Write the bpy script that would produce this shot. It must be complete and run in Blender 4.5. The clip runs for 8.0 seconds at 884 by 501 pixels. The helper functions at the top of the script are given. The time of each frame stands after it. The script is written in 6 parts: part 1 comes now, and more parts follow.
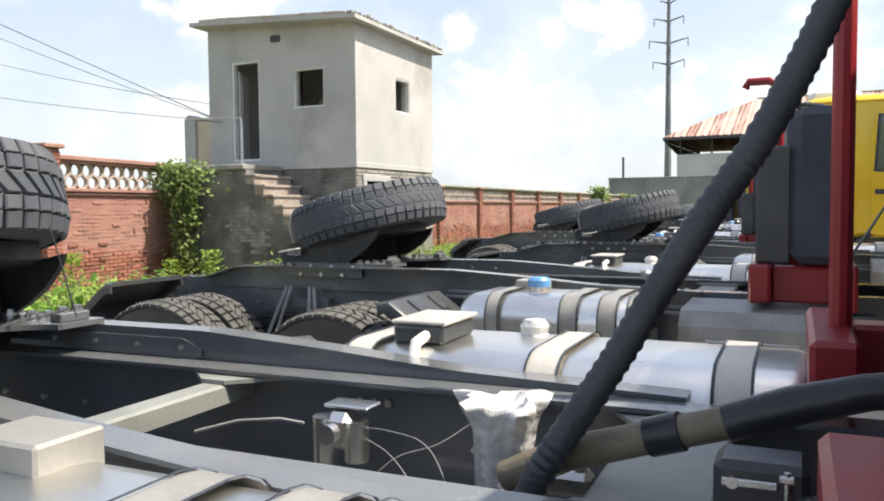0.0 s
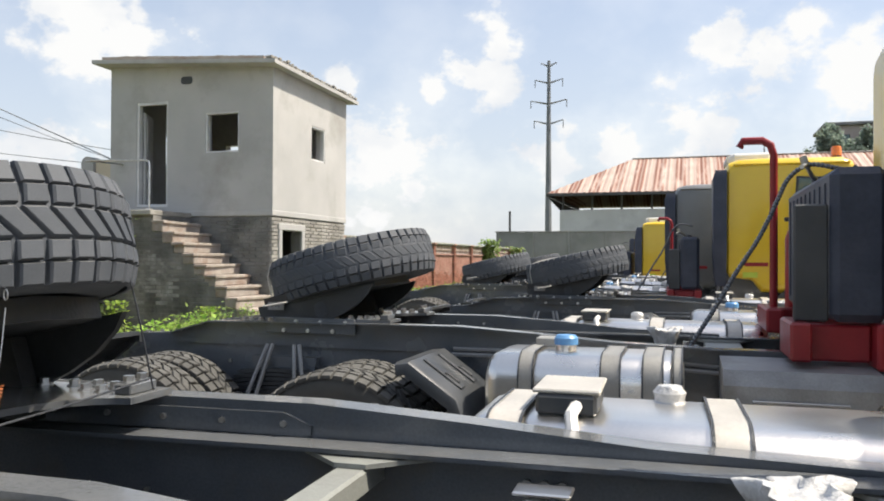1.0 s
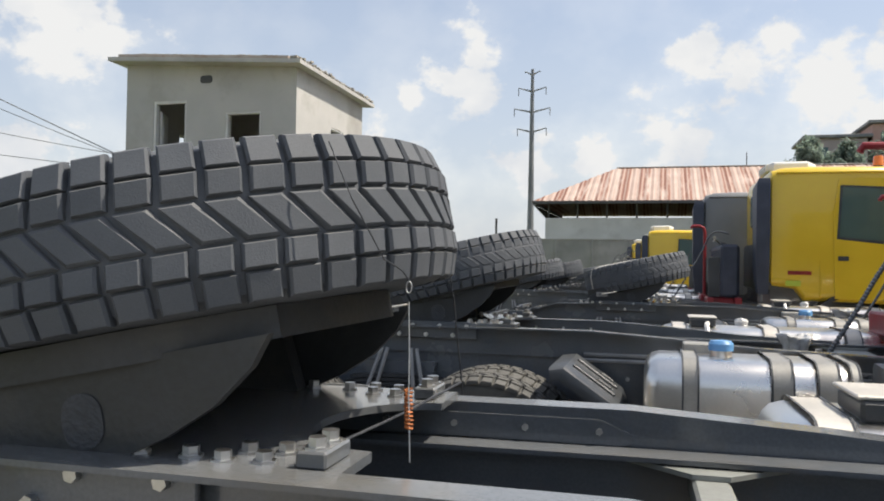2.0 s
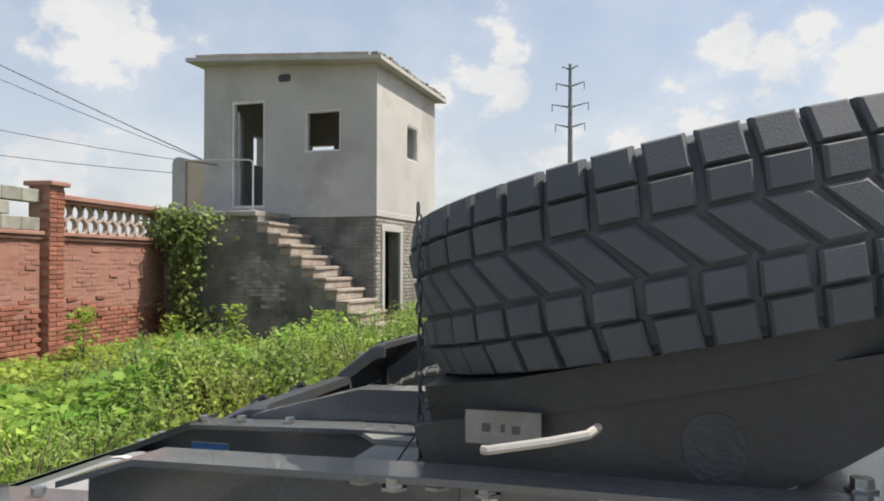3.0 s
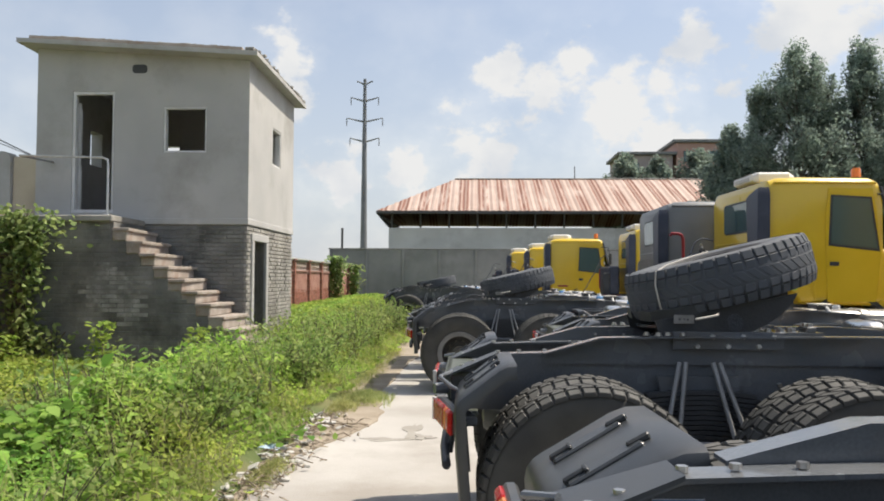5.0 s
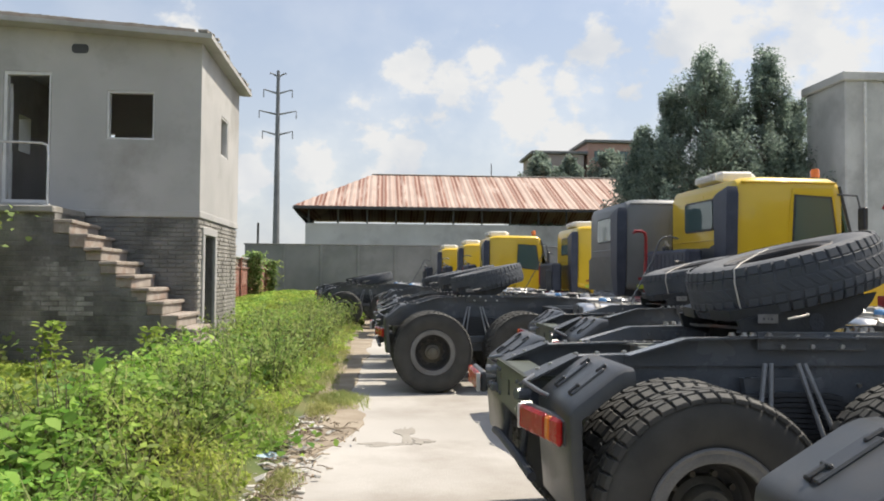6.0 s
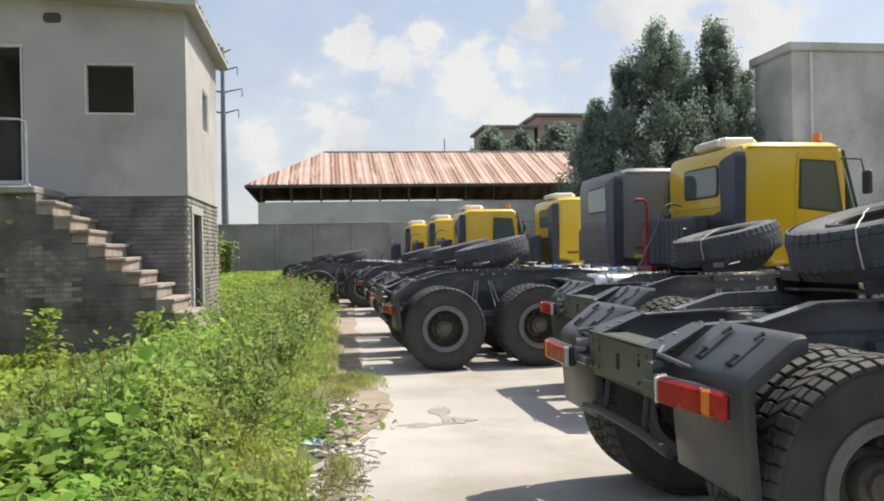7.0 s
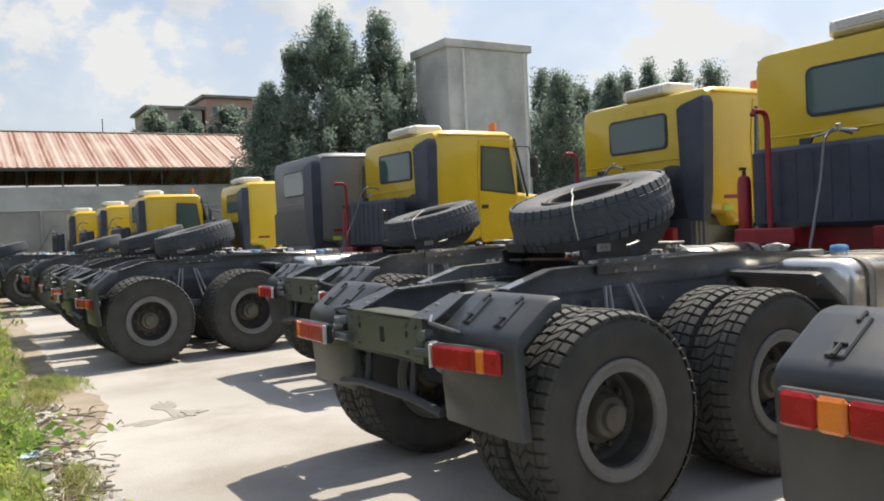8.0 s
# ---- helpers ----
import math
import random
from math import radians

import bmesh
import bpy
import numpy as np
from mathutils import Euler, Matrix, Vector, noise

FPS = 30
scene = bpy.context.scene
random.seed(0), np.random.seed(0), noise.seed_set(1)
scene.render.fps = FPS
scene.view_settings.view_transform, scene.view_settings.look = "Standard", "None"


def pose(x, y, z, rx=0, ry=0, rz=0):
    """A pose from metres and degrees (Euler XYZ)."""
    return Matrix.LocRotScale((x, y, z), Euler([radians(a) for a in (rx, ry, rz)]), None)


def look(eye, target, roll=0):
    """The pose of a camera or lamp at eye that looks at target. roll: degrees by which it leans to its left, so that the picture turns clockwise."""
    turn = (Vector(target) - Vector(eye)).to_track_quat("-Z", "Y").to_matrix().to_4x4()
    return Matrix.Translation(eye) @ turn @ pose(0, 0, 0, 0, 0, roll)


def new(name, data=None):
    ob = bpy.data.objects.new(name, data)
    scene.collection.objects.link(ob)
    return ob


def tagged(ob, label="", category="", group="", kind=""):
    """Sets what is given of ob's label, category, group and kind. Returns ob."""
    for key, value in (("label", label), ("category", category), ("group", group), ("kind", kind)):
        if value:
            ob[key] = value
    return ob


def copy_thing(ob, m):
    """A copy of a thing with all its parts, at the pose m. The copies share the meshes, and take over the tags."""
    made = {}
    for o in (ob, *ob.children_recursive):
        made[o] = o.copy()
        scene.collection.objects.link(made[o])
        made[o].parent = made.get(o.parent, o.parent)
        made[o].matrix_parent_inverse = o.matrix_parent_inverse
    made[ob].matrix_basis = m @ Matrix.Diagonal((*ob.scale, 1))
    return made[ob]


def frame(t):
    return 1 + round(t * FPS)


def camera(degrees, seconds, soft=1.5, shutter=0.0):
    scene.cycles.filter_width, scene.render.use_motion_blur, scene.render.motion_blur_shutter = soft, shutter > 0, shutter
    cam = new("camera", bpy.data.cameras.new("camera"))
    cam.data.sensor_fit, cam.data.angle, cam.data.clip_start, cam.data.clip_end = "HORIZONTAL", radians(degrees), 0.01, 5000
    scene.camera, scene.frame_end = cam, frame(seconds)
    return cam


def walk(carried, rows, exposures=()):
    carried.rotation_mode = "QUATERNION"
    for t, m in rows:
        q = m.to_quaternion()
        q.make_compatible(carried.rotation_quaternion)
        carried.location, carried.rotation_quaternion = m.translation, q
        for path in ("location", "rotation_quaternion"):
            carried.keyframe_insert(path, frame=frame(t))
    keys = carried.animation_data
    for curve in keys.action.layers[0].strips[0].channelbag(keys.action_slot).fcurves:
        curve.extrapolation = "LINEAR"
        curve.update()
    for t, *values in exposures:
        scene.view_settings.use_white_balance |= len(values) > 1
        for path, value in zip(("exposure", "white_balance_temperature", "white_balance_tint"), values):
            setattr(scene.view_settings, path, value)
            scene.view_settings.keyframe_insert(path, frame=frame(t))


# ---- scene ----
cam = camera(58.2, 8.0, soft=1.9)
PATH = [
    (0, (8.444, -13.442, 1.717), (7.566, -11.648, 1.611), -0.5),
    (0.5, (8.015, -13.495, 1.75), (7.38, -11.599, 1.703), 0.2),
    (1, (7.627, -13.48, 1.728), (7.028, -11.572, 1.75), 0.3),
    (1.2, (7.457, -13.494, 1.748), (6.852, -11.588, 1.782), 0.4),
    (2.3, (6.403, -13.602, 1.676), (5.877, -11.673, 1.715), 1.1),
    (2.5, (6.192, -13.583, 1.692), (5.641, -11.661, 1.731), 1.0),
    (3, (5.7, -13.594, 1.663), (5.081, -11.693, 1.697), 0.1),
    (3.5, (5.222, -13.622, 1.673), (4.639, -11.709, 1.708), -0.1),
    (4, (4.757, -13.552, 1.68), (4.291, -11.608, 1.735), -0.3),
    (4.5, (4.299, -13.527, 1.674), (4.061, -11.542, 1.746), -0.2),
    (5, (3.88, -13.449, 1.644), (3.799, -11.452, 1.714), 0.3),
    (5.2, (3.709, -13.378, 1.652), (3.666, -11.38, 1.722), 0.2),
    (6.3, (2.683, -12.989, 1.632), (2.87, -10.998, 1.685), 0.3),
    (6.5, (2.51, -12.902, 1.607), (2.701, -10.912, 1.65), -0.0),
    (7, (2.141, -12.666, 1.61), (2.422, -10.686, 1.613), -1.1),
    (7.5, (1.801, -12.57, 1.629), (2.438, -10.675, 1.604), -2.2),
    (8, (1.6, -12.625, 1.61), (2.642, -10.919, 1.546), -2.8),
]
walk(cam, [(t, look(eye, target, roll)) for t, eye, target, roll in PATH], exposures=((0.0, 0.94), (0.5, 0.78), (1.2, 0.66), (2.5, 0.46), (8.0, 0.47)))

# ---------- world, sun ----------
SUN_DIR = Vector((0.53, 0.17, 0.86)).normalized()          # towards the sun
world = bpy.data.worlds.new("sky")
scene.world = world
world.use_nodes = True
wn, wl = world.node_tree.nodes, world.node_tree.links
wn.clear()
w_out = wn.new("ShaderNodeOutputWorld")
w_bg = wn.new("ShaderNodeBackground")
w_sky = wn.new("ShaderNodeTexSky")
w_sky.sky_type, w_sky.sun_disc = "NISHITA", False
w_sky.sun_elevation = math.asin(SUN_DIR.z)
w_sky.sun_rotation = math.atan2(SUN_DIR.x, SUN_DIR.y)
w_sky.air_density, w_sky.dust_density, w_sky.ozone_density = 1.0, 2.0, 1.5
w_co = wn.new("ShaderNodeTexCoord")
w_sep = wn.new("ShaderNodeSeparateXYZ")
wl.new(w_co.outputs["Generated"], w_sep.inputs[0])
w_abs = wn.new("ShaderNodeMath"); w_abs.operation = "MAXIMUM"; w_abs.inputs[1].default_value = 0.0
wl.new(w_sep.outputs["Z"], w_abs.inputs[0])
# heaps of cumulus: direction and width of each
HEAPS = (
    (0.372, 0.885, 0.285, 0.105), (0.470, 0.850, 0.262, 0.090), (0.257, 0.925, 0.279, 0.036),
    (0.036, 0.967, 0.249, 0.042), (0.128, 0.957, 0.262, 0.038), (0.085, 0.970, 0.222, 0.062), (0.163, 0.966, 0.196, 0.066), (0.233, 0.947, 0.221, 0.036),
    (0.233, 0.959, 0.160, 0.060), (0.006, 0.987, 0.158, 0.066), (-0.086, 0.987, 0.133, 0.045), (-0.165, 0.976, 0.130, 0.050),
    (-0.225, 0.940, 0.258, 0.040), (-0.238, 0.944, 0.222, 0.055), (-0.303, 0.930, 0.208, 0.022),
    (-0.405, 0.889, 0.214, 0.032), (-0.374, 0.920, 0.112, 0.088),
    (0.752, 0.625, 0.212, 0.085), (0.718, 0.672, 0.175, 0.070), (0.777, 0.609, 0.155, 0.060),
    (-0.640, 0.725, 0.262, 0.090), (-0.690, 0.712, 0.110, 0.070),
)
w_map = wn.new("ShaderNodeMapping")
w_map.inputs["Location"].default_value = (0.35, 1.9, 0.15)
w_map.inputs["Scale"].default_value = (1.0, 1.0, 1.35)
wl.new(w_co.outputs["Generated"], w_map.inputs["Vector"])


def sky_noise(scale, detail, rough):
    t = wn.new("ShaderNodeTexNoise")
    t.inputs["Scale"].default_value, t.inputs["Detail"].default_value, t.inputs["Roughness"].default_value = scale, detail, rough
    wl.new(w_map.outputs[0], t.inputs["Vector"])
    return t.outputs["Fac"]


def sky_math(op, a, b, c=None):
    k = wn.new("ShaderNodeMath"); k.operation = op
    for i, v in enumerate((a, b) if c is None else (a, b, c)):
        if isinstance(v, (int, float)):
            k.inputs[i].default_value = v
        else:
            wl.new(v, k.inputs[i])
    return k.outputs[0]


w_heap = None
for hx, hy, hz, hr in HEAPS:
    w_d = wn.new("ShaderNodeVectorMath"); w_d.operation = "DISTANCE"
    w_d.inputs[1].default_value = Vector((hx, hy, hz)).normalized()
    wl.new(w_co.outputs["Generated"], w_d.inputs[0])
    near = sky_math("MULTIPLY_ADD", w_d.outputs["Value"], -1.0 / hr, 1.0)
    w_heap = near if w_heap is None else sky_math("MAXIMUM", w_heap, near)
w_puff = sky_noise(19.0, 9.0, 0.58)
w_edge = sky_math("MULTIPLY_ADD", w_puff, 3.3, -1.42)
w_body = sky_math("ADD", sky_math("MAXIMUM", w_heap, -1.5), w_edge)
w_ramp = wn.new("ShaderNodeValToRGB")
w_ramp.color_ramp.elements[0].position, w_ramp.color_ramp.elements[1].position = 0.0, 0.78
wl.new(w_body, w_ramp.inputs[0])
w_wisp = wn.new("ShaderNodeMapRange")                      # thin veils between the heaps
w_wisp.inputs["From Min"].default_value, w_wisp.inputs["From Max"].default_value = 0.46, 0.72
w_wisp.inputs["To Max"].default_value = 0.7
wl.new(sky_noise(4.2, 7.0, 0.5), w_wisp.inputs["Value"])
w_field = sky_math("MAXIMUM", w_ramp.outputs["Color"], w_wisp.outputs[0])
w_haze = wn.new("ShaderNodeMapRange")                      # milky air towards the horizon
w_haze.inputs["From Min"].default_value, w_haze.inputs["From Max"].default_value = 0.0, 0.40
w_haze.inputs["To Min"].default_value, w_haze.inputs["To Max"].default_value = 0.85, 0.30
wl.new(w_abs.outputs[0], w_haze.inputs["Value"])
w_max = wn.new("ShaderNodeMath"); w_max.operation = "MAXIMUM"
wl.new(w_field, w_max.inputs[0]); wl.new(w_haze.outputs[0], w_max.inputs[1])
w_cloud = wn.new("ShaderNodeMix"); w_cloud.data_type = "RGBA"
w_cloud.inputs["A"].default_value, w_cloud.inputs["B"].default_value = (4.15, 4.35, 4.65, 1), (5.2, 5.2, 5.16, 1)
w_lit = wn.new("ShaderNodeMapRange")
w_lit.inputs["From Min"].default_value, w_lit.inputs["From Max"].default_value = 0.40, 0.60
wl.new(sky_math("MULTIPLY_ADD", w_ramp.outputs["Color"], 0.12, sky_math("MULTIPLY", sky_noise(9.0, 5.0, 0.5), 0.9)), w_lit.inputs["Value"])
wl.new(w_lit.outputs[0], w_cloud.inputs["Factor"])
w_mix = wn.new("ShaderNodeMix"); w_mix.data_type = "RGBA"
wl.new(w_max.outputs[0], w_mix.inputs["Factor"])
wl.new(w_sky.outputs[0], w_mix.inputs["A"]); wl.new(w_cloud.outputs["Result"], w_mix.inputs["B"])
wl.new(w_mix.outputs["Result"], w_bg.inputs["Color"])
w_bg.inputs["Strength"].default_value = 0.118
wl.new(w_bg.outputs[0], w_out.inputs["Surface"])

sun = new("sun", bpy.data.lights.new("sun", "SUN"))
sun.data.energy, sun.data.angle, sun.data.color = 4.4, radians(0.6), (1.0, 0.905, 0.775)
sun.matrix_world = look((20, 10, 40), Vector((20, 10, 40)) - SUN_DIR)

# ---------- materials ----------
def mat(name, a, b, scale=6.0, rough=0.6, metal=0.0, bump=0.15, fine=60.0, spread=0.12, rough_vary=0.15, coat=0.0, stain=None, stain_scale=1.2, per_piece=0.0, spec=0.5, dust_sheen=0.0):
    m = bpy.data.materials.new(name)
    m.use_nodes = True
    n, l = m.node_tree.nodes, m.node_tree.links
    p = n["Principled BSDF"]
    co = n.new("ShaderNodeTexCoord")
    big = n.new("ShaderNodeTexNoise"); big.inputs["Scale"].default_value = scale; big.inputs["Detail"].default_value = 6
    small = n.new("ShaderNodeTexNoise"); small.inputs["Scale"].default_value = fine; small.inputs["Detail"].default_value = 4
    for t in (big, small):
        l.new(co.outputs["Object"], t.inputs["Vector"])
    ramp = n.new("ShaderNodeValToRGB")
    ramp.color_ramp.elements[0].position, ramp.color_ramp.elements[1].position = 0.35, 0.68
    ramp.color_ramp.elements[0].color, ramp.color_ramp.elements[1].color = (*a, 1), (*b, 1)
    l.new(big.outputs["Fac"], ramp.inputs[0])
    hsv = n.new("ShaderNodeHueSaturation")
    val = n.new("ShaderNodeMapRange")
    val.inputs["To Min"].default_value, val.inputs["To Max"].default_value = 1 - spread, 1 + spread
    l.new(small.outputs["Fac"], val.inputs["Value"])
    l.new(ramp.outputs[0], hsv.inputs["Color"])
    if per_piece:
        info = n.new("ShaderNodeObjectInfo")
        geo = n.new("ShaderNodeNewGeometry")
        add = n.new("ShaderNodeMath"); add.operation = "ADD"
        l.new(info.outputs["Random"], add.inputs[0]); l.new(geo.outputs["Random Per Island"], add.inputs[1])
        fr = n.new("ShaderNodeMath"); fr.operation = "FRACT"
        l.new(add.outputs[0], fr.inputs[0])
        pr = n.new("ShaderNodeMapRange")
        pr.inputs["To Min"].default_value, pr.inputs["To Max"].default_value = 1 - per_piece, 1 + per_piece
        l.new(fr.outputs[0], pr.inputs["Value"])
        mul = n.new("ShaderNodeMath"); mul.operation = "MULTIPLY"
        l.new(val.outputs[0], mul.inputs[0]); l.new(pr.outputs[0], mul.inputs[1])
        l.new(mul.outputs[0], hsv.inputs["Value"])
    else:
        l.new(val.outputs[0], hsv.inputs["Value"])
    colour = hsv.outputs[0]
    if stain:
        st = n.new("ShaderNodeTexNoise"); st.inputs["Scale"].default_value = stain_scale; st.inputs["Detail"].default_value = 8
        st.inputs["Roughness"].default_value = 0.65
        l.new(co.outputs["Object"], st.inputs["Vector"])
        sr = n.new("ShaderNodeValToRGB")
        sr.color_ramp.elements[0].position, sr.color_ramp.elements[1].position = 0.50, 0.66
        l.new(st.outputs["Fac"], sr.inputs[0])
        mx = n.new("ShaderNodeMix"); mx.data_type = "RGBA"
        mx.inputs["B"].default_value = (*stain, 1)
        l.new(sr.outputs[0], mx.inputs["Factor"]); l.new(colour, mx.inputs["A"])
        colour = mx.outputs["Result"]
    if dust_sheen:
        # settled dust on faces that look up; on black rails it also paints sheen
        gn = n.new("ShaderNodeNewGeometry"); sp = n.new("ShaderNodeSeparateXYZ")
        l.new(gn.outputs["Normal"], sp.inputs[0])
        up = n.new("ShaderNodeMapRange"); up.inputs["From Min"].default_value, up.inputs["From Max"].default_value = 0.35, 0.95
        up.inputs["To Max"].default_value = dust_sheen
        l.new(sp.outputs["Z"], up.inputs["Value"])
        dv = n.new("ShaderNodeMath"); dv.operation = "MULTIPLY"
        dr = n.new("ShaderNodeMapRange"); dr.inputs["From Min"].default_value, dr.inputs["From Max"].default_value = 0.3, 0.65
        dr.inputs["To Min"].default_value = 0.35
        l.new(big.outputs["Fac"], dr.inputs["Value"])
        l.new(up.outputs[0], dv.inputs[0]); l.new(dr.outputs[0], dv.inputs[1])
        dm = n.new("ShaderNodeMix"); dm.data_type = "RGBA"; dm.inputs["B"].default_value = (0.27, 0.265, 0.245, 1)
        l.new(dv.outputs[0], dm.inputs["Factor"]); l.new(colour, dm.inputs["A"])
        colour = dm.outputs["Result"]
    l.new(colour, p.inputs["Base Color"])
    rr = n.new("ShaderNodeMapRange")
    rr.inputs["To Min"].default_value, rr.inputs["To Max"].default_value = max(0.02, rough - rough_vary), min(1, rough + rough_vary)
    l.new(big.outputs["Fac"], rr.inputs["Value"]); l.new(rr.outputs[0], p.inputs["Roughness"])
    p.inputs["Metallic"].default_value = metal
    p.inputs["Coat Weight"].default_value = coat
    p.inputs["Specular IOR Level"].default_value = spec
    if bump:
        bp = n.new("ShaderNodeBump"); bp.inputs["Strength"].default_value = bump; bp.inputs["Distance"].default_value = 0.02
        l.new(small.outputs["Fac"], bp.inputs["Height"]); l.new(bp.outputs[0], p.inputs["Normal"])
    return m


M = {}
M["black"] = mat("black chassis paint", (0.090, 0.101, 0.114), (0.120, 0.132, 0.146), 3, 0.24, 0, 0.05, 120, 0.25, 0.12, stain=(0.11, 0.11, 0.105), stain_scale=2.4, dust_sheen=0.28, coat=0.35)
M["fender"] = mat("black plastic", (0.036, 0.041, 0.046), (0.054, 0.059, 0.064), 4, 0.36, 0, 0.08, 200, 0.2, stain=(0.065, 0.064, 0.06), stain_scale=2.2, dust_sheen=0.05)
M["olive"] = mat("olive drab paint", (0.07, 0.08, 0.06), (0.10, 0.11, 0.085), 4, 0.5, 0, 0.05, 100, 0.15)
M["rubber"] = mat("tyre rubber", (0.066, 0.075, 0.088), (0.090, 0.099, 0.112), 5, 0.7, 0, 0.12, 320, 0.2, 0.1, spec=0.4, dust_sheen=0.32)
M["rubber_worn"] = mat("dusty tyre rubber", (0.040, 0.040, 0.037), (0.068, 0.067, 0.060), 5, 0.8, 0, 0.15, 260, 0.25, 0.1, dust_sheen=0.24)
M["alu"] = mat("brushed aluminium", (0.77, 0.75, 0.71), (0.86, 0.84, 0.80), 3, 0.30, 1.0, 0.04, 90, 0.06, 0.1)
M["strap"] = mat("pale strap", (0.50, 0.475, 0.425), (0.60, 0.57, 0.51), 5, 0.42, 0.35, 0.05, 80)
M["sheet"] = mat("dull grey sheet steel", (0.27, 0.265, 0.245), (0.35, 0.345, 0.32), 5, 0.45, 0.3, 0.05, 80)
M["steel"] = mat("zinc steel", (0.45, 0.45, 0.45), (0.62, 0.62, 0.6), 12, 0.35, 1.0, 0.1, 200)
M["rim"] = mat("grey wheel paint", (0.23, 0.235, 0.235), (0.33, 0.335, 0.335), 5, 0.5, 0.1, 0.1, 90, 0.2, stain=(0.16, 0.15, 0.13))
M["wheel_ring"] = mat("dusty grey rim paint", (0.15, 0.152, 0.15), (0.23, 0.232, 0.228), 5, 0.55, 0.1, 0.1, 90, 0.2, stain=(0.11, 0.10, 0.085))
M["dish"] = mat("dark wheel disc", (0.026, 0.026, 0.026), (0.05, 0.048, 0.045), 7, 0.6, 0.0, 0.15, 90, 0.25, stain=(0.085, 0.075, 0.06))
M["grease"] = mat("greasy black steel", (0.022, 0.025, 0.028), (0.036, 0.039, 0.043), 4, 0.5, 0, 0.12, 60, 0.3, 0.2, stain=(0.05, 0.05, 0.046), stain_scale=3.0)
M["hub"] = mat("dusty hub", (0.085, 0.078, 0.062), (0.15, 0.138, 0.11), 9, 0.6, 0.2, 0.15, 90)
M["yellow"] = mat("yellow cab paint", (0.66, 0.45, 0.022), (0.73, 0.51, 0.032), 1.5, 0.3, 0, 0.02, 60, 0.05, 0.06, coat=0.4)
M["greycab"] = mat("grey cab paint", (0.15, 0.16, 0.165), (0.20, 0.21, 0.215), 1.5, 0.4, 0, 0.03, 60, 0.08)
M["red"] = mat("dark red paint", (0.22, 0.012, 0.018), (0.32, 0.02, 0.026), 4, 0.38, 0, 0.04, 80, 0.12)
M["redlight"] = mat("red lamp lens", (0.30, 0.007, 0.008), (0.42, 0.012, 0.012), 8, 0.25, 0, 0.2, 160, 0.15, coat=0.15, spec=0.3)
M["amber"] = mat("amber lamp lens", (0.68, 0.17, 0.012), (0.80, 0.23, 0.02), 8, 0.15, 0, 0.2, 160, 0.15, coat=0.6)
M["blue"] = mat("blue plastic cap", (0.08, 0.24, 0.48), (0.13, 0.32, 0.6), 8, 0.35, 0, 0.05, 100)
M["white"] = mat("white plastic", (0.72, 0.71, 0.67), (0.82, 0.81, 0.78), 4, 0.4, 0, 0.05, 90, 0.06)
M["bag"] = mat("clear plastic wrap", (0.46, 0.46, 0.45), (0.66, 0.66, 0.65), 18, 0.25, 0, 0.7, 30, 0.25, coat=0.4)
M["hose"] = mat("black hose", (0.030, 0.035, 0.043), (0.052, 0.057, 0.066), 8, 0.55, 0, 0.3, 90, 0.3)
M["primer"] = mat("grey-green chassis primer", (0.21, 0.22, 0.20), (0.30, 0.31, 0.285), 4, 0.5, 0.1, 0.08, 90, 0.15, stain=(0.16, 0.16, 0.145), stain_scale=2.0)
M["navy"] = mat("navy-black moulded plastic", (0.036, 0.044, 0.066), (0.056, 0.065, 0.090), 4, 0.5, 0, 0.15, 40, 0.2, 0.1, spec=0.35)
M["wrapped"] = mat("black plastic wrap", (0.016, 0.018, 0.022), (0.034, 0.037, 0.042), 5, 0.38, 0, 0.3, 9, 0.3, 0.12)
M["greyblock"] = mat("greenish concrete block", (0.25, 0.255, 0.22), (0.37, 0.37, 0.33), 2.5, 0.95, 0, 0.3, 50, 0.15, 0.04, per_piece=0.15, stain=(0.19, 0.19, 0.165), stain_scale=2.0)
M["lime"] = mat("yellow-green sticker", (0.45, 0.55, 0.05), (0.52, 0.62, 0.08), 8, 0.4, 0, 0.02, 60, 0.05)
M["blue_scrap"] = mat("faded blue plastic", (0.2, 0.33, 0.5), (0.42, 0.53, 0.64), 14, 0.45, 0, 0.4, 40, 0.2)
M["brown"] = mat("dusty brown hose", (0.12, 0.1, 0.07), (0.2, 0.17, 0.12), 7, 0.6, 0, 0.2, 80)
M["copper"] = mat("rusty wire", (0.3, 0.1, 0.03), (0.45, 0.17, 0.06), 20, 0.6, 0.5, 0.2, 90)
M["plaster"] = mat("cement render", (0.395, 0.392, 0.378), (0.485, 0.478, 0.458), 0.7, 0.9, 0, 0.25, 70, 0.06, 0.05, stain=(0.33, 0.32, 0.295), stain_scale=0.6)
M["block"] = mat("grey brick", (0.24, 0.23, 0.205), (0.37, 0.355, 0.32), 2.0, 0.95, 0, 0.4, 50, 0.2, 0.05, per_piece=0.10, stain=(0.19, 0.182, 0.158), stain_scale=0.8)
# darker twin of the grey brick: damp, plus the front's shade painted in
M["dark_block"] = mat("damp mossy brick with shade in its tone", (0.135, 0.135, 0.125), (0.25, 0.245, 0.228), 2.0, 0.95, 0, 0.4, 50, 0.2, 0.05, per_piece=0.06, stain=(0.065, 0.068, 0.06), stain_scale=0.9)
M["bloom"] = mat("salt-bloomed brick", (0.19, 0.19, 0.175), (0.36, 0.355, 0.335), 6.0, 0.95, 0, 0.3, 50, 0.2, 0.05, per_piece=0.12, stain=(0.13, 0.13, 0.12), stain_scale=2.5)
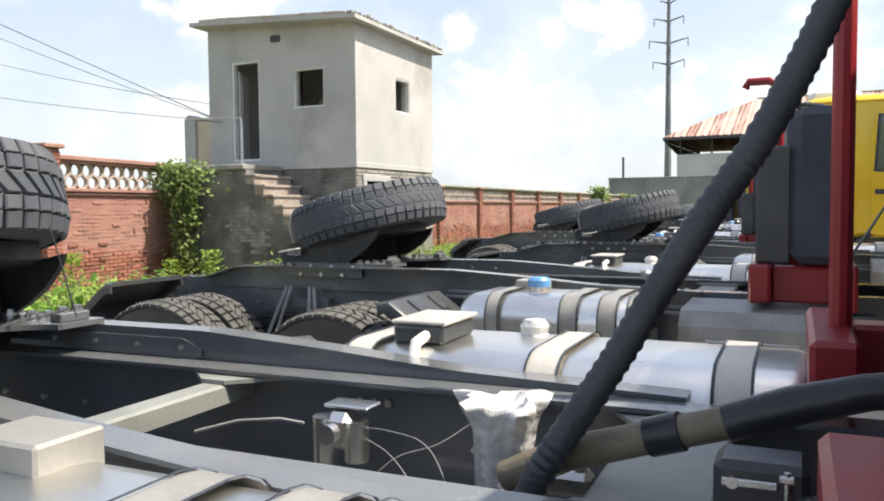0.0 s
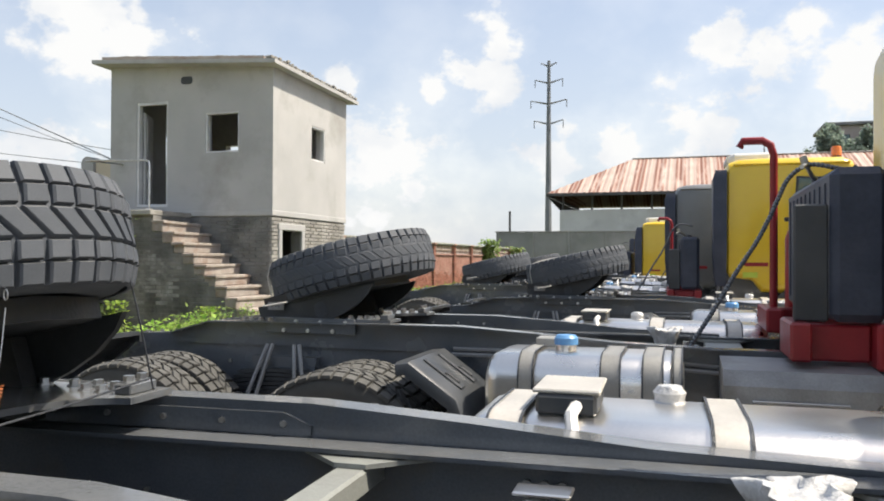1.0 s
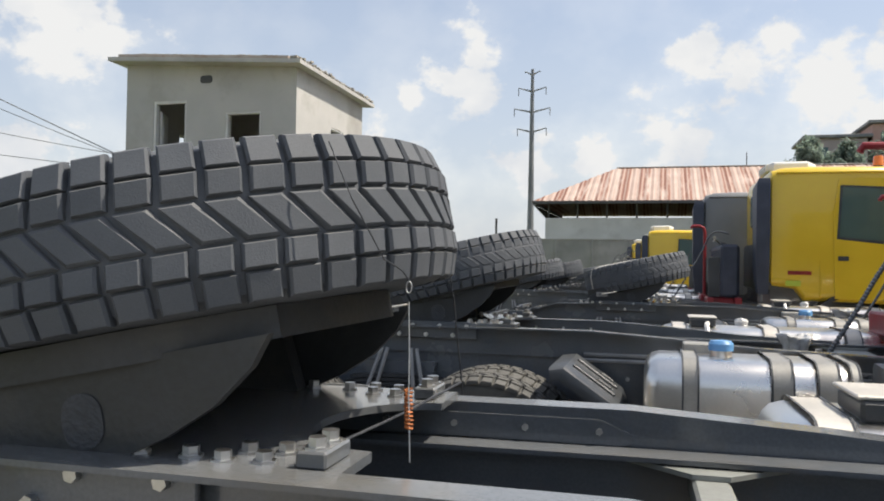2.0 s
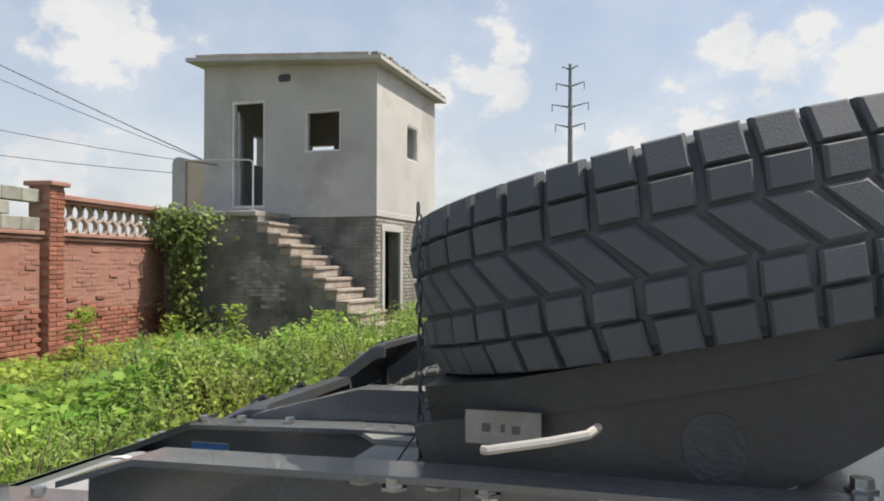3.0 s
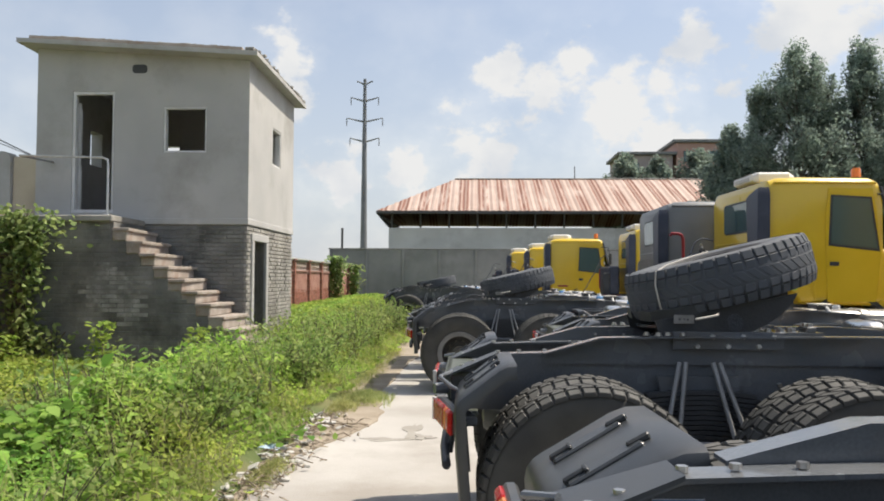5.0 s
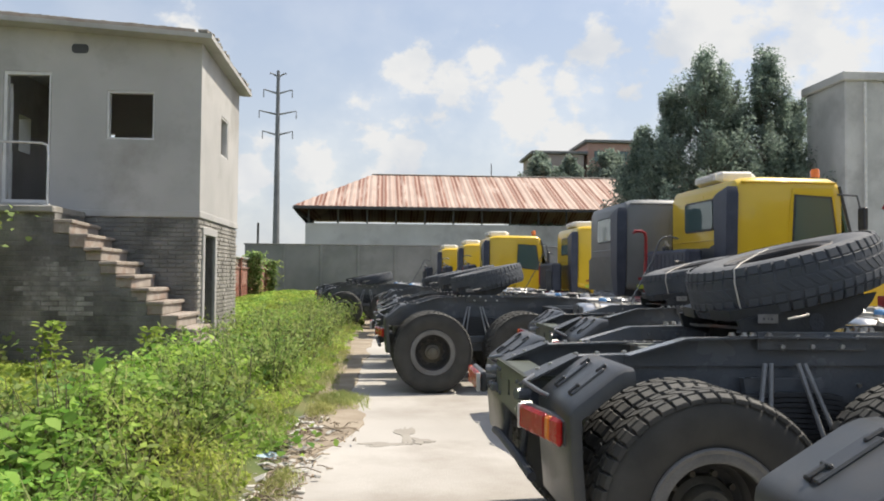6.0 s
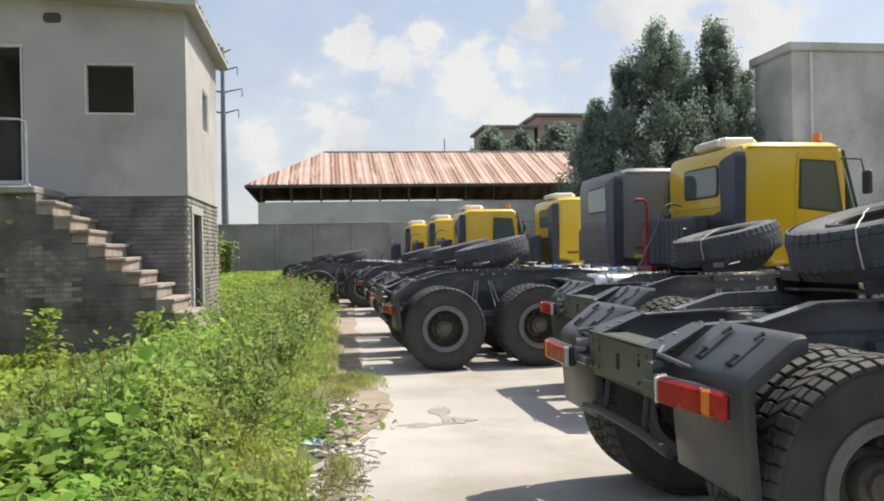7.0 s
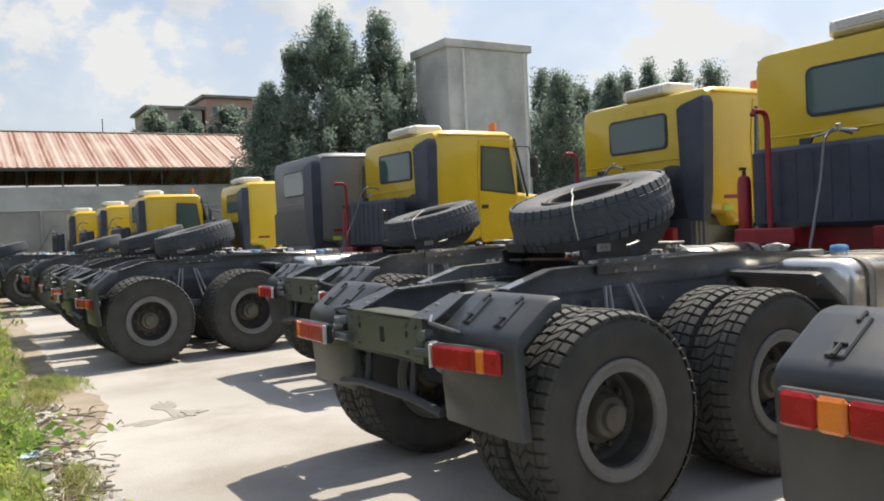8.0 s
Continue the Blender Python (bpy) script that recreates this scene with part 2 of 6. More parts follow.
M["mortar"] = mat("mortar", (0.17, 0.166, 0.152), (0.25, 0.243, 0.225), 3, 0.95, 0, 0.4, 60, 0.15, 0.05)
M["brick"] = mat("red brick", (0.225, 0.080, 0.055), (0.33, 0.14, 0.095), 3.0, 0.9, 0, 0.35, 60, 0.2, 0.05, per_piece=0.28, stain=(0.20, 0.09, 0.06), stain_scale=1.6)
M["brick_mortar"] = mat("brick mortar", (0.24, 0.13, 0.10), (0.36, 0.24, 0.19), 3.0, 0.95, 0, 0.3, 60, 0.15, 0.05)
M["brick_wash"] = mat("weathered smeared brick", (0.265, 0.125, 0.095), (0.355, 0.20, 0.16), 2.2, 0.95, 0, 0.35, 50, 0.2, 0.04, per_piece=0.14, stain=(0.22, 0.105, 0.08), stain_scale=1.1)
M["coping"] = mat("faded red coping", (0.27, 0.135, 0.105), (0.38, 0.23, 0.19), 2.0, 0.9, 0, 0.3, 60, 0.12)
M["fretwork"] = mat("brownish cast concrete", (0.30, 0.235, 0.195), (0.46, 0.40, 0.35), 3.0, 0.9, 0, 0.25, 60, 0.15)
M["lattice"] = mat("pale cast concrete", (0.40, 0.39, 0.36), (0.55, 0.53, 0.49), 3.0, 0.9, 0, 0.25, 60, 0.12)
M["concrete"] = mat("dusty concrete", (0.37, 0.352, 0.322), (0.475, 0.455, 0.42), 0.45, 0.92, 0, 0.25, 45, 0.08, 0.04, stain=(0.31, 0.285, 0.25), stain_scale=0.35)
M["precast"] = mat("weathered grey panel", (0.2, 0.205, 0.2), (0.29, 0.29, 0.28), 0.4, 0.9, 0, 0.2, 30, 0.1, stain=(0.17, 0.17, 0.165), stain_scale=0.25)
M["whitewash"] = mat("dirty whitewash", (0.55, 0.55, 0.54), (0.7, 0.7, 0.69), 0.3, 0.9, 0, 0.15, 20, 0.08, stain=(0.42, 0.41, 0.40), stain_scale=0.2)
M["soil"] = mat("weedy soil", (0.09, 0.12, 0.035), (0.17, 0.16, 0.07), 1.2, 0.98, 0, 0.5, 30, 0.3, 0.02)
# near-black colour that carries the shade of openings and interiors
M["dark"] = mat("painted interior shade", (0.05, 0.055, 0.062), (0.08, 0.085, 0.092), 2, 0.9, 0, 0.1, 40)
M["timber"] = mat("grey steel truss", (0.06, 0.06, 0.062), (0.1, 0.1, 0.1), 2, 0.7, 0.2, 0.1, 40)
M["frame"] = mat("white window frame", (0.56, 0.56, 0.55), (0.68, 0.68, 0.66), 4, 0.5, 0, 0.05, 80, 0.05)
M["bark"] = mat("bark", (0.08, 0.065, 0.05), (0.15, 0.13, 0.1), 3, 0.95, 0, 0.5, 30, 0.2)
M["pylon"] = mat("galvanised mast", (0.16, 0.17, 0.18), (0.24, 0.25, 0.26), 0.5, 0.6, 0.4, 0.02, 10)
M["beige"] = mat("beige render", (0.5, 0.43, 0.32), (0.6, 0.53, 0.41), 1.5, 0.9, 0, 0.15, 50)
M["facade_red"] = mat("far reddish facade", (0.46, 0.28, 0.23), (0.56, 0.38, 0.32), 0.3, 0.9, 0, 0.05, 8)
M["facade"] = mat("far facade", (0.36, 0.3, 0.27), (0.46, 0.4, 0.36), 0.3, 0.9, 0, 0.05, 8)
M["twig"] = mat("dry twigs", (0.16, 0.12, 0.085), (0.40, 0.34, 0.25), 9, 0.9, 0, 0.3, 60, 0.2, per_piece=0.25)
M["sticker"] = mat("white sticker", (0.7, 0.72, 0.75), (0.8, 0.81, 0.83), 6, 0.4, 0, 0.02, 60)
M["sticker_blue"] = mat("blue sticker band", (0.06, 0.2, 0.5), (0.08, 0.25, 0.58), 6, 0.4, 0, 0.02, 60)
M["step"] = mat("worn pinkish brick", (0.28, 0.245, 0.21), (0.40, 0.355, 0.31), 4, 0.92, 0, 0.5, 40, 0.2, stain=(0.27, 0.2, 0.16), stain_scale=3.0)
M["tower"] = mat("stained pale concrete", (0.44, 0.445, 0.44), (0.58, 0.58, 0.57), 0.35, 0.9, 0, 0.15, 12, 0.08, stain=(0.36, 0.36, 0.355), stain_scale=0.22)
M["dirt"] = mat("pale sandy dirt", (0.25, 0.205, 0.15), (0.39, 0.335, 0.26), 2.0, 0.96, 0, 0.4, 45, 0.15)
M["damp"] = mat("damp concrete", (0.29, 0.27, 0.235), (0.35, 0.33, 0.29), 2, 0.85, 0, 0.2, 40, 0.1)


def leaf_mat(name, a, b):
    m = bpy.data.materials.new(name)
    m.use_nodes = True
    n, l = m.node_tree.nodes, m.node_tree.links
    p = n["Principled BSDF"]
    geo = n.new("ShaderNodeNewGeometry")
    ramp = n.new("ShaderNodeValToRGB")
    ramp.color_ramp.elements[0].color, ramp.color_ramp.elements[1].color = (*a, 1), (*b, 1)
    l.new(geo.outputs["Random Per Island"], ramp.inputs[0])
    co = n.new("ShaderNodeTexCoord")
    t = n.new("ShaderNodeTexNoise"); t.inputs["Scale"].default_value = 0.8; t.inputs["Detail"].default_value = 5
    l.new(co.outputs["Object"], t.inputs["Vector"])
    h = n.new("ShaderNodeHueSaturation")
    r = n.new("ShaderNodeMapRange"); r.inputs["From Min"].default_value, r.inputs["From Max"].default_value = 0.3, 0.7
    r.inputs["To Min"].default_value, r.inputs["To Max"].default_value = 0.65, 1.35
    l.new(t.outputs["Fac"], r.inputs["Value"]); l.new(r.outputs[0], h.inputs["Value"])
    # patches that turn yellow or deeper green, a metre or two across
    t2 = n.new("ShaderNodeTexNoise"); t2.inputs["Scale"].default_value = 0.45; t2.inputs["Detail"].default_value = 6; t2.inputs["Roughness"].default_value = 0.6
    l.new(co.outputs["Object"], t2.inputs["Vector"])
    hr = n.new("ShaderNodeMapRange"); hr.inputs["From Min"].default_value, hr.inputs["From Max"].default_value = 0.34, 0.66
    hr.inputs["To Min"].default_value, hr.inputs["To Max"].default_value = 0.488, 0.545
    l.new(t2.outputs["Fac"], hr.inputs["Value"]); l.new(hr.outputs[0], h.inputs["Hue"])
    l.new(ramp.outputs[0], h.inputs["Color"]); l.new(h.outputs[0], p.inputs["Base Color"])
    p.inputs["Roughness"].default_value = 0.65
    p.inputs["Specular IOR Level"].default_value = 0.3
    tr = n.new("ShaderNodeBsdfTranslucent")
    l.new(h.outputs[0], tr.inputs["Color"])
    mx = n.new("ShaderNodeMixShader"); mx.inputs[0].default_value = 0.5
    l.new(p.outputs[0], mx.inputs[1]); l.new(tr.outputs[0], mx.inputs[2])
    l.new(mx.outputs[0], n["Material Output"].inputs["Surface"])
    return m


M["weed"] = leaf_mat("weed leaves", (0.185, 0.28, 0.042), (0.47, 0.54, 0.115))
M["bush"] = leaf_mat("bush leaves", (0.15, 0.22, 0.05), (0.40, 0.43, 0.14))
M["vine"] = leaf_mat("vine leaves", (0.17, 0.25, 0.075), (0.45, 0.52, 0.20))
M["treeleaf"] = leaf_mat("tree leaves", (0.165, 0.225, 0.185), (0.33, 0.40, 0.32))
M["drygrass"] = leaf_mat("dry grass", (0.24, 0.27, 0.08), (0.45, 0.42, 0.18))


def glass_mat(name, tint, rough=0.05):
    m = bpy.data.materials.new(name)
    m.use_nodes = True
    n, l = m.node_tree.nodes, m.node_tree.links
    p = n["Principled BSDF"]
    p.inputs["Base Color"].default_value = (*tint, 1)
    p.inputs["Roughness"].default_value = rough
    p.inputs["Coat Weight"].default_value = 0.35
    p.inputs["Transmission Weight"].default_value = 0.25
    p.inputs["Specular IOR Level"].default_value = 0.35
    return m


M["glass"] = glass_mat("cab glass", (0.10, 0.165, 0.16))


# corrugated sheet: in every sheet a bundle of rusty lines runs down the slope
def rust_mat():
    m = mat("rusty sheet", (0.46, 0.36, 0.30), (0.56, 0.45, 0.385), 0.4, 0.7, 0.1, 0.1, 10, 0.1)
    n, l = m.node_tree.nodes, m.node_tree.links
    p = n["Principled BSDF"]
    src = p.inputs["Base Color"].links[0].from_socket
    co = n.new("ShaderNodeTexCoord")

    def streaks(along, down, scale, lo, hi):
        mp = n.new("ShaderNodeMapping"); mp.inputs["Scale"].default_value = (along, down, down)
        l.new(co.outputs["Object"], mp.inputs["Vector"])
        t = n.new("ShaderNodeTexNoise"); t.inputs["Scale"].default_value = scale; t.inputs["Detail"].default_value = 7; t.inputs["Roughness"].default_value = 0.65
        l.new(mp.outputs[0], t.inputs["Vector"])
        r = n.new("ShaderNodeMapRange"); r.inputs["From Min"].default_value, r.inputs["From Max"].default_value = lo, hi
        l.new(t.outputs["Fac"], r.inputs["Value"])
        return r.outputs[0]

    def bands(period):
        w = n.new("ShaderNodeTexWave"); w.wave_type, w.bands_direction = "BANDS", "X"
        w.inputs["Scale"].default_value = 0.314 / period
        w.inputs["Distortion"].default_value = 0.6
        l.new(co.outputs["Object"], w.inputs["Vector"])
        return w.outputs["Fac"]

    def times(a, b):
        k = n.new("ShaderNodeMath"); k.operation = "MULTIPLY"; k.use_clamp = True
        l.new(a, k.inputs[0]); l.new(b, k.inputs[1])
        return k.outputs[0]

    sheet = n.new("ShaderNodeMapRange"); sheet.inputs["From Min"].default_value, sheet.inputs["From Max"].default_value = 0.30, 0.62
    sheet.inputs["To Min"].default_value = 0.28
    l.new(bands(1.9), sheet.inputs["Value"])
    line = n.new("ShaderNodeMapRange"); line.inputs["To Min"].default_value, line.inputs["To Max"].default_value = 0.35, 1.3
    l.new(bands(0.38), line.inputs["Value"])
    mask = times(times(sheet.outputs[0], line.outputs[0]), streaks(0.9, 0.10, 1.3, 0.32, 0.50))
    mx = n.new("ShaderNodeMix"); mx.data_type = "RGBA"; mx.inputs["B"].default_value = (0.22, 0.095, 0.060, 1)
    l.new(mask, mx.inputs["Factor"]); l.new(src, mx.inputs["A"]); l.new(mx.outputs["Result"], p.inputs["Base Color"])
    return m


M["rust"] = rust_mat()

# ---------- mesh helpers ----------
class Shape:
    """Collects faces for one mesh."""

    def __init__(self, weld=False):
        self.v, self.f, self.weld = [], [], weld

    def add(self, verts, faces):
        k = len(self.v)
        self.v += [tuple(p) for p in verts]
        self.f += [tuple(i + k for i in f) for f in faces]
        return self

    def box(self, c, s, bev=0.0, rot=None):
        hx, hy, hz = s[0] / 2, s[1] / 2, s[2] / 2
        if bev <= 0:
            pts = [(x, y, z) for x in (-hx, hx) for y in (-hy, hy) for z in (-hz, hz)]
            fs = [(0, 1, 3, 2), (4, 6, 7, 5), (0, 4, 5, 1), (2, 3, 7, 6), (0, 2, 6, 4), (1, 5, 7, 3)]
        else:
            b = min(bev, hx * 0.9, hy * 0.9, hz * 0.9)
            pts, fs, idx = [], [], {}
            for sx in (-1, 1):
                for sy in (-1, 1):
                    for sz in (-1, 1):
                        for ax in range(3):
                            p = [sx * (hx - b), sy * (hy - b), sz * (hz - b)]
                            p[ax] = (sx * hx, sy * hy, sz * hz)[ax]
                            idx[sx, sy, sz, ax] = len(pts)
                            pts.append(p)
            def q(*k):
                return [idx[i] for i in k]
            for s1 in (-1, 1):
                fs.append(q((s1, -1, -1, 0), (s1, 1, -1, 0), (s1, 1, 1, 0), (s1, -1, 1, 0))[::s1])
                fs.append(q((-1, s1, -1, 1), (-1, s1, 1, 1), (1, s1, 1, 1), (1, s1, -1, 1))[::s1])
                fs.append(q((-1, -1, s1, 2), (1, -1, s1, 2), (1, 1, s1, 2), (-1, 1, s1, 2))[::s1])
                for s2 in (-1, 1):
                    o = s1 * s2
                    fs.append(q((s1, s2, -1, 0), (s1, s2, -1, 1), (s1, s2, 1, 1), (s1, s2, 1, 0))[::o])
                    fs.append(q((s1, -1, s2, 0), (s1, 1, s2, 0), (s1, 1, s2, 2), (s1, -1, s2, 2))[::o])
                    fs.append(q((-1, s1, s2, 1), (-1, s1, s2, 2), (1, s1, s2, 2), (1, s1, s2, 1))[::o])
                    for s3 in (-1, 1):
                        fs.append(q((s1, s2, s3, 0), (s1, s2, s3, 1), (s1, s2, s3, 2))[::o * s3])
        m = Euler([radians(a) for a in rot]).to_matrix() if rot else None
        pts = [(m @ Vector(p) if m else Vector(p)) + Vector(c) for p in pts]
        return self.add(pts, fs)

    def rod(self, p0, p1, r, n=10, r2=None, cap=True):
        p0, p1 = Vector(p0), Vector(p1)
        d = (p1 - p0).normalized()
        u = d.orthogonal().normalized()
        w = d.cross(u)
        r2 = r if r2 is None else r2
        pts = []
        for p, rad in ((p0, r), (p1, r2)):
            pts += [p + rad * (math.cos(2 * math.pi * k / n) * u + math.sin(2 * math.pi * k / n) * w) for k in range(n)]
        fs = [(k, (k + 1) % n, n + (k + 1) % n, n + k) for k in range(n)]
        if cap:
            fs += [tuple(range(n))[::-1], tuple(range(n, 2 * n))]
        return self.add(pts, fs)

    def tube(self, path, r, n=10, cap=True, ridge=0.0, every=2):
        path = [Vector(p) for p in path]
        pts, fs = [], []
        u = (path[1] - path[0]).orthogonal().normalized()
        for i, p in enumerate(path):
            d = (path[min(i + 1, len(path) - 1)] - path[max(i - 1, 0)]).normalized()
            u = (u - d * u.dot(d)).normalized()
            w = d.cross(u)
            rad = (r[i] if isinstance(r, (list, tuple)) else r) + (ridge if i % every else 0)
            pts += [p + rad * (math.cos(2 * math.pi * k / n) * u + math.sin(2 * math.pi * k / n) * w) for k in range(n)]
        for i in range(len(path) - 1):
            fs += [(i * n + k, i * n + (k + 1) % n, (i + 1) * n + (k + 1) % n, (i + 1) * n + k) for k in range(n)]
        if cap:
            e = (len(path) - 1) * n
            fs += [tuple(range(n))[::-1], tuple(range(e, e + n))]
        return self.add(pts, fs)

    def prism(self, poly, axis, a0, a1):
        """A polygon in the plane across the axis ('x': y,z; 'y': x,z; 'z': x,y), drawn out from a0 to a1."""
        def at(p, a):
            return {"x": (a, p[0], p[1]), "y": (p[0], a, p[1]), "z": (p[0], p[1], a)}[axis]
        n = len(poly)
        pts = [at(p, a0) for p in poly] + [at(p, a1) for p in poly]
        fs = [(k, (k + 1) % n, n + (k + 1) % n, n + k) for k in range(n)] + [tuple(range(n))[::-1], tuple(range(n, 2 * n))]
        return self.add(pts, fs)

    def lathe(self, profile, c, axis, n=32, closed=False):
        """A profile of (radius, place along the axis), turned round it."""
        c, d = Vector(c), Vector(axis).normalized()
        u = d.orthogonal().normalized()
        w = d.cross(u)
        pts = []
        for rad, a in profile:
            pts += [c + d * a + rad * (math.cos(2 * math.pi * k / n) * u + math.sin(2 * math.pi * k / n) * w) for k in range(n)]
        m = len(profile)
        fs = []
        for i in range(m if closed else m - 1):
            j = (i + 1) % m
            fs += [(i * n + k, i * n + (k + 1) % n, j * n + (k + 1) % n, j * n + k) for k in range(n)]
        return self.add(pts, fs)

    def loft(self, rings, cap=True):
        n = len(rings[0])
        pts = [p for r in rings for p in r]
        fs = []
        for i in range(len(rings) - 1):
            fs += [(i * n + k, i * n + (k + 1) % n, (i + 1) * n + (k + 1) % n, (i + 1) * n + k) for k in range(n)]
        if cap:
            e = (len(rings) - 1) * n
            fs += [tuple(range(n))[::-1], tuple(range(e, e + n))]
        return self.add(pts, fs)

    def mesh(self, name, material, smooth=35):
        me = bpy.data.meshes.new(name)
        me.from_pydata(self.v, [], self.f)
        bm = bmesh.new()
        bm.from_mesh(me)
        if self.weld:
            bmesh.ops.remove_doubles(bm, verts=bm.verts, dist=0.0005)
        bmesh.ops.recalc_face_normals(bm, faces=bm.faces)
        bm.to_mesh(me)
        bm.free()
        me.materials.append(material)
        if smooth:
            me.polygons.foreach_set("use_smooth", [True] * len(me.polygons))
            me.set_sharp_from_angle(angle=radians(smooth))
        return me


def part(name, shape, material, parent, label="", at=None):
    """One mesh object under a thing or a part."""
    me = shape.mesh(name, material) if isinstance(shape, Shape) else shape
    ob = new(name, me)
    ob.parent = parent
    if at is not None:
        ob.matrix_basis = at
    return tagged(ob, label)


def thing(name, m, label, category, group="", kind=""):
    ob = new(name)
    ob.empty_display_size = 0.2
    ob.matrix_basis = m
    return tagged(ob, label, category, group, kind)


def solid(name, shape, material, label, category, group="", kind="", at=None, smooth=35):
    """A thing that is one mesh."""
    ob = new(name, shape.mesh(name, material, smooth))
    if at is not None:
        ob.matrix_basis = at
    return tagged(ob, label, category, group, kind)


def arc(c, r, a0, a1, n):
    return [(c[0] + r * math.cos(radians(a0 + (a1 - a0) * k / n)), c[1] + r * math.sin(radians(a0 + (a1 - a0) * k / n))) for k in range(n + 1)]


def round_rect(hw, hh, r, n=4):
    out = []
    for cx, cy, a in ((hw - r, hh - r, 0), (-hw + r, hh - r, 90), (-hw + r, -hh + r, 180), (hw - r, -hh + r, 270)):
        out += arc((cx, cy), r, a, a + 90, n)
    return out


def pierced(shape, u0, u1, z0, z1, holes, place):
    """Fills a wall face to face with boxes round its openings. place(u, z, du, dz) gives the box's centre and size."""
    us = sorted({u0, u1, *[h[0] for h in holes], *[h[1] for h in holes]})
    for a, b in zip(us, us[1:]):
        zs = [z0] + sorted(z for h in holes if h[0] <= a + 1e-6 and h[1] >= b - 1e-6 for z in h[2:]) + [z1]
        for c, d in zip(zs[::2], zs[1::2]):
            if d - c > 1e-4:
                shape.box(*place((a + b) / 2, (c + d) / 2, b - a, d - c))
    return shape

# ---------- ground ----------
def ground_sheet():
    s = Shape()
    xs = [-3000, -400, -60, -12, -6, -4.4, -3, -1.5, 0, 1.0, 1.7, 2.15, 2.3, 4, 10, 60, 400, 3000]
    ys = [-3000, -400, -60, -16, -12, -9, -7, -5, -3, -1, 1, 4, 8, 14, 20, 30, 45, 51, 120, 600, 3000]
    pts = [(x, y, (0.10 + 0.05 * noise.noise(Vector((x, y, 0)))) if -13 < x < 1.9 and -70 < y < 48 else (-0.02 if x > 2.2 or x < -13 else 0.0)) for y in ys for x in xs]
    n = len(xs)
    fs = [(j * n + i, j * n + i + 1, (j + 1) * n + i + 1, (j + 1) * n + i) for j in range(len(ys) - 1) for i in range(n - 1)]
    s.add(pts, fs)
    return solid("ground", s, M["soil"], "weedy brown soil beside the concrete yard", "ground", kind="structure", smooth=60)


ground_sheet()


def yard():
    s = Shape()
    edge = []
    for k in range(41):
        y = -30 + 2.0 * k
        x = 2.12 + 0.02 * max(0, y + 4) * (1 if y < 12 else 0) + (0.32 if y >= 12 else 0) + 0.13 * noise.noise(Vector((0.0, y * 0.9, 3.0)))
        edge.append((x, y))
    s.prism(edge + [(40, 50), (40, -30)], "z", -0.10, 0.0)
    ob = solid("yard_pavement", s, M["concrete"], "pale dusty concrete yard with damp stains", "pavement", kind="structure")
    return ob


yard()

# ---------- boundary wall of red brick ----------
WALL_DIR = Vector((-0.150, 0.989, 0)).normalized()
WALL_AT = Vector((-3.25, -4.43, 0))          # foot of the pier's face
WALL_TURN = math.degrees(math.atan2(WALL_DIR.y, WALL_DIR.x))


def along(u, z=0.0, off=0.0):
    """A place u metres along the wall from the pier, off metres behind its face."""
    side = Vector((-WALL_DIR.y, WALL_DIR.x, 0))
    return WALL_AT + WALL_DIR * u + side * off + Vector((0, 0, z))


def brick_mesh(l, h, d, material, jig=0.0):
    s = Shape().box((0, 0, 0), (l, d, h), 0.006)
    return s.mesh("brick", material, 0)


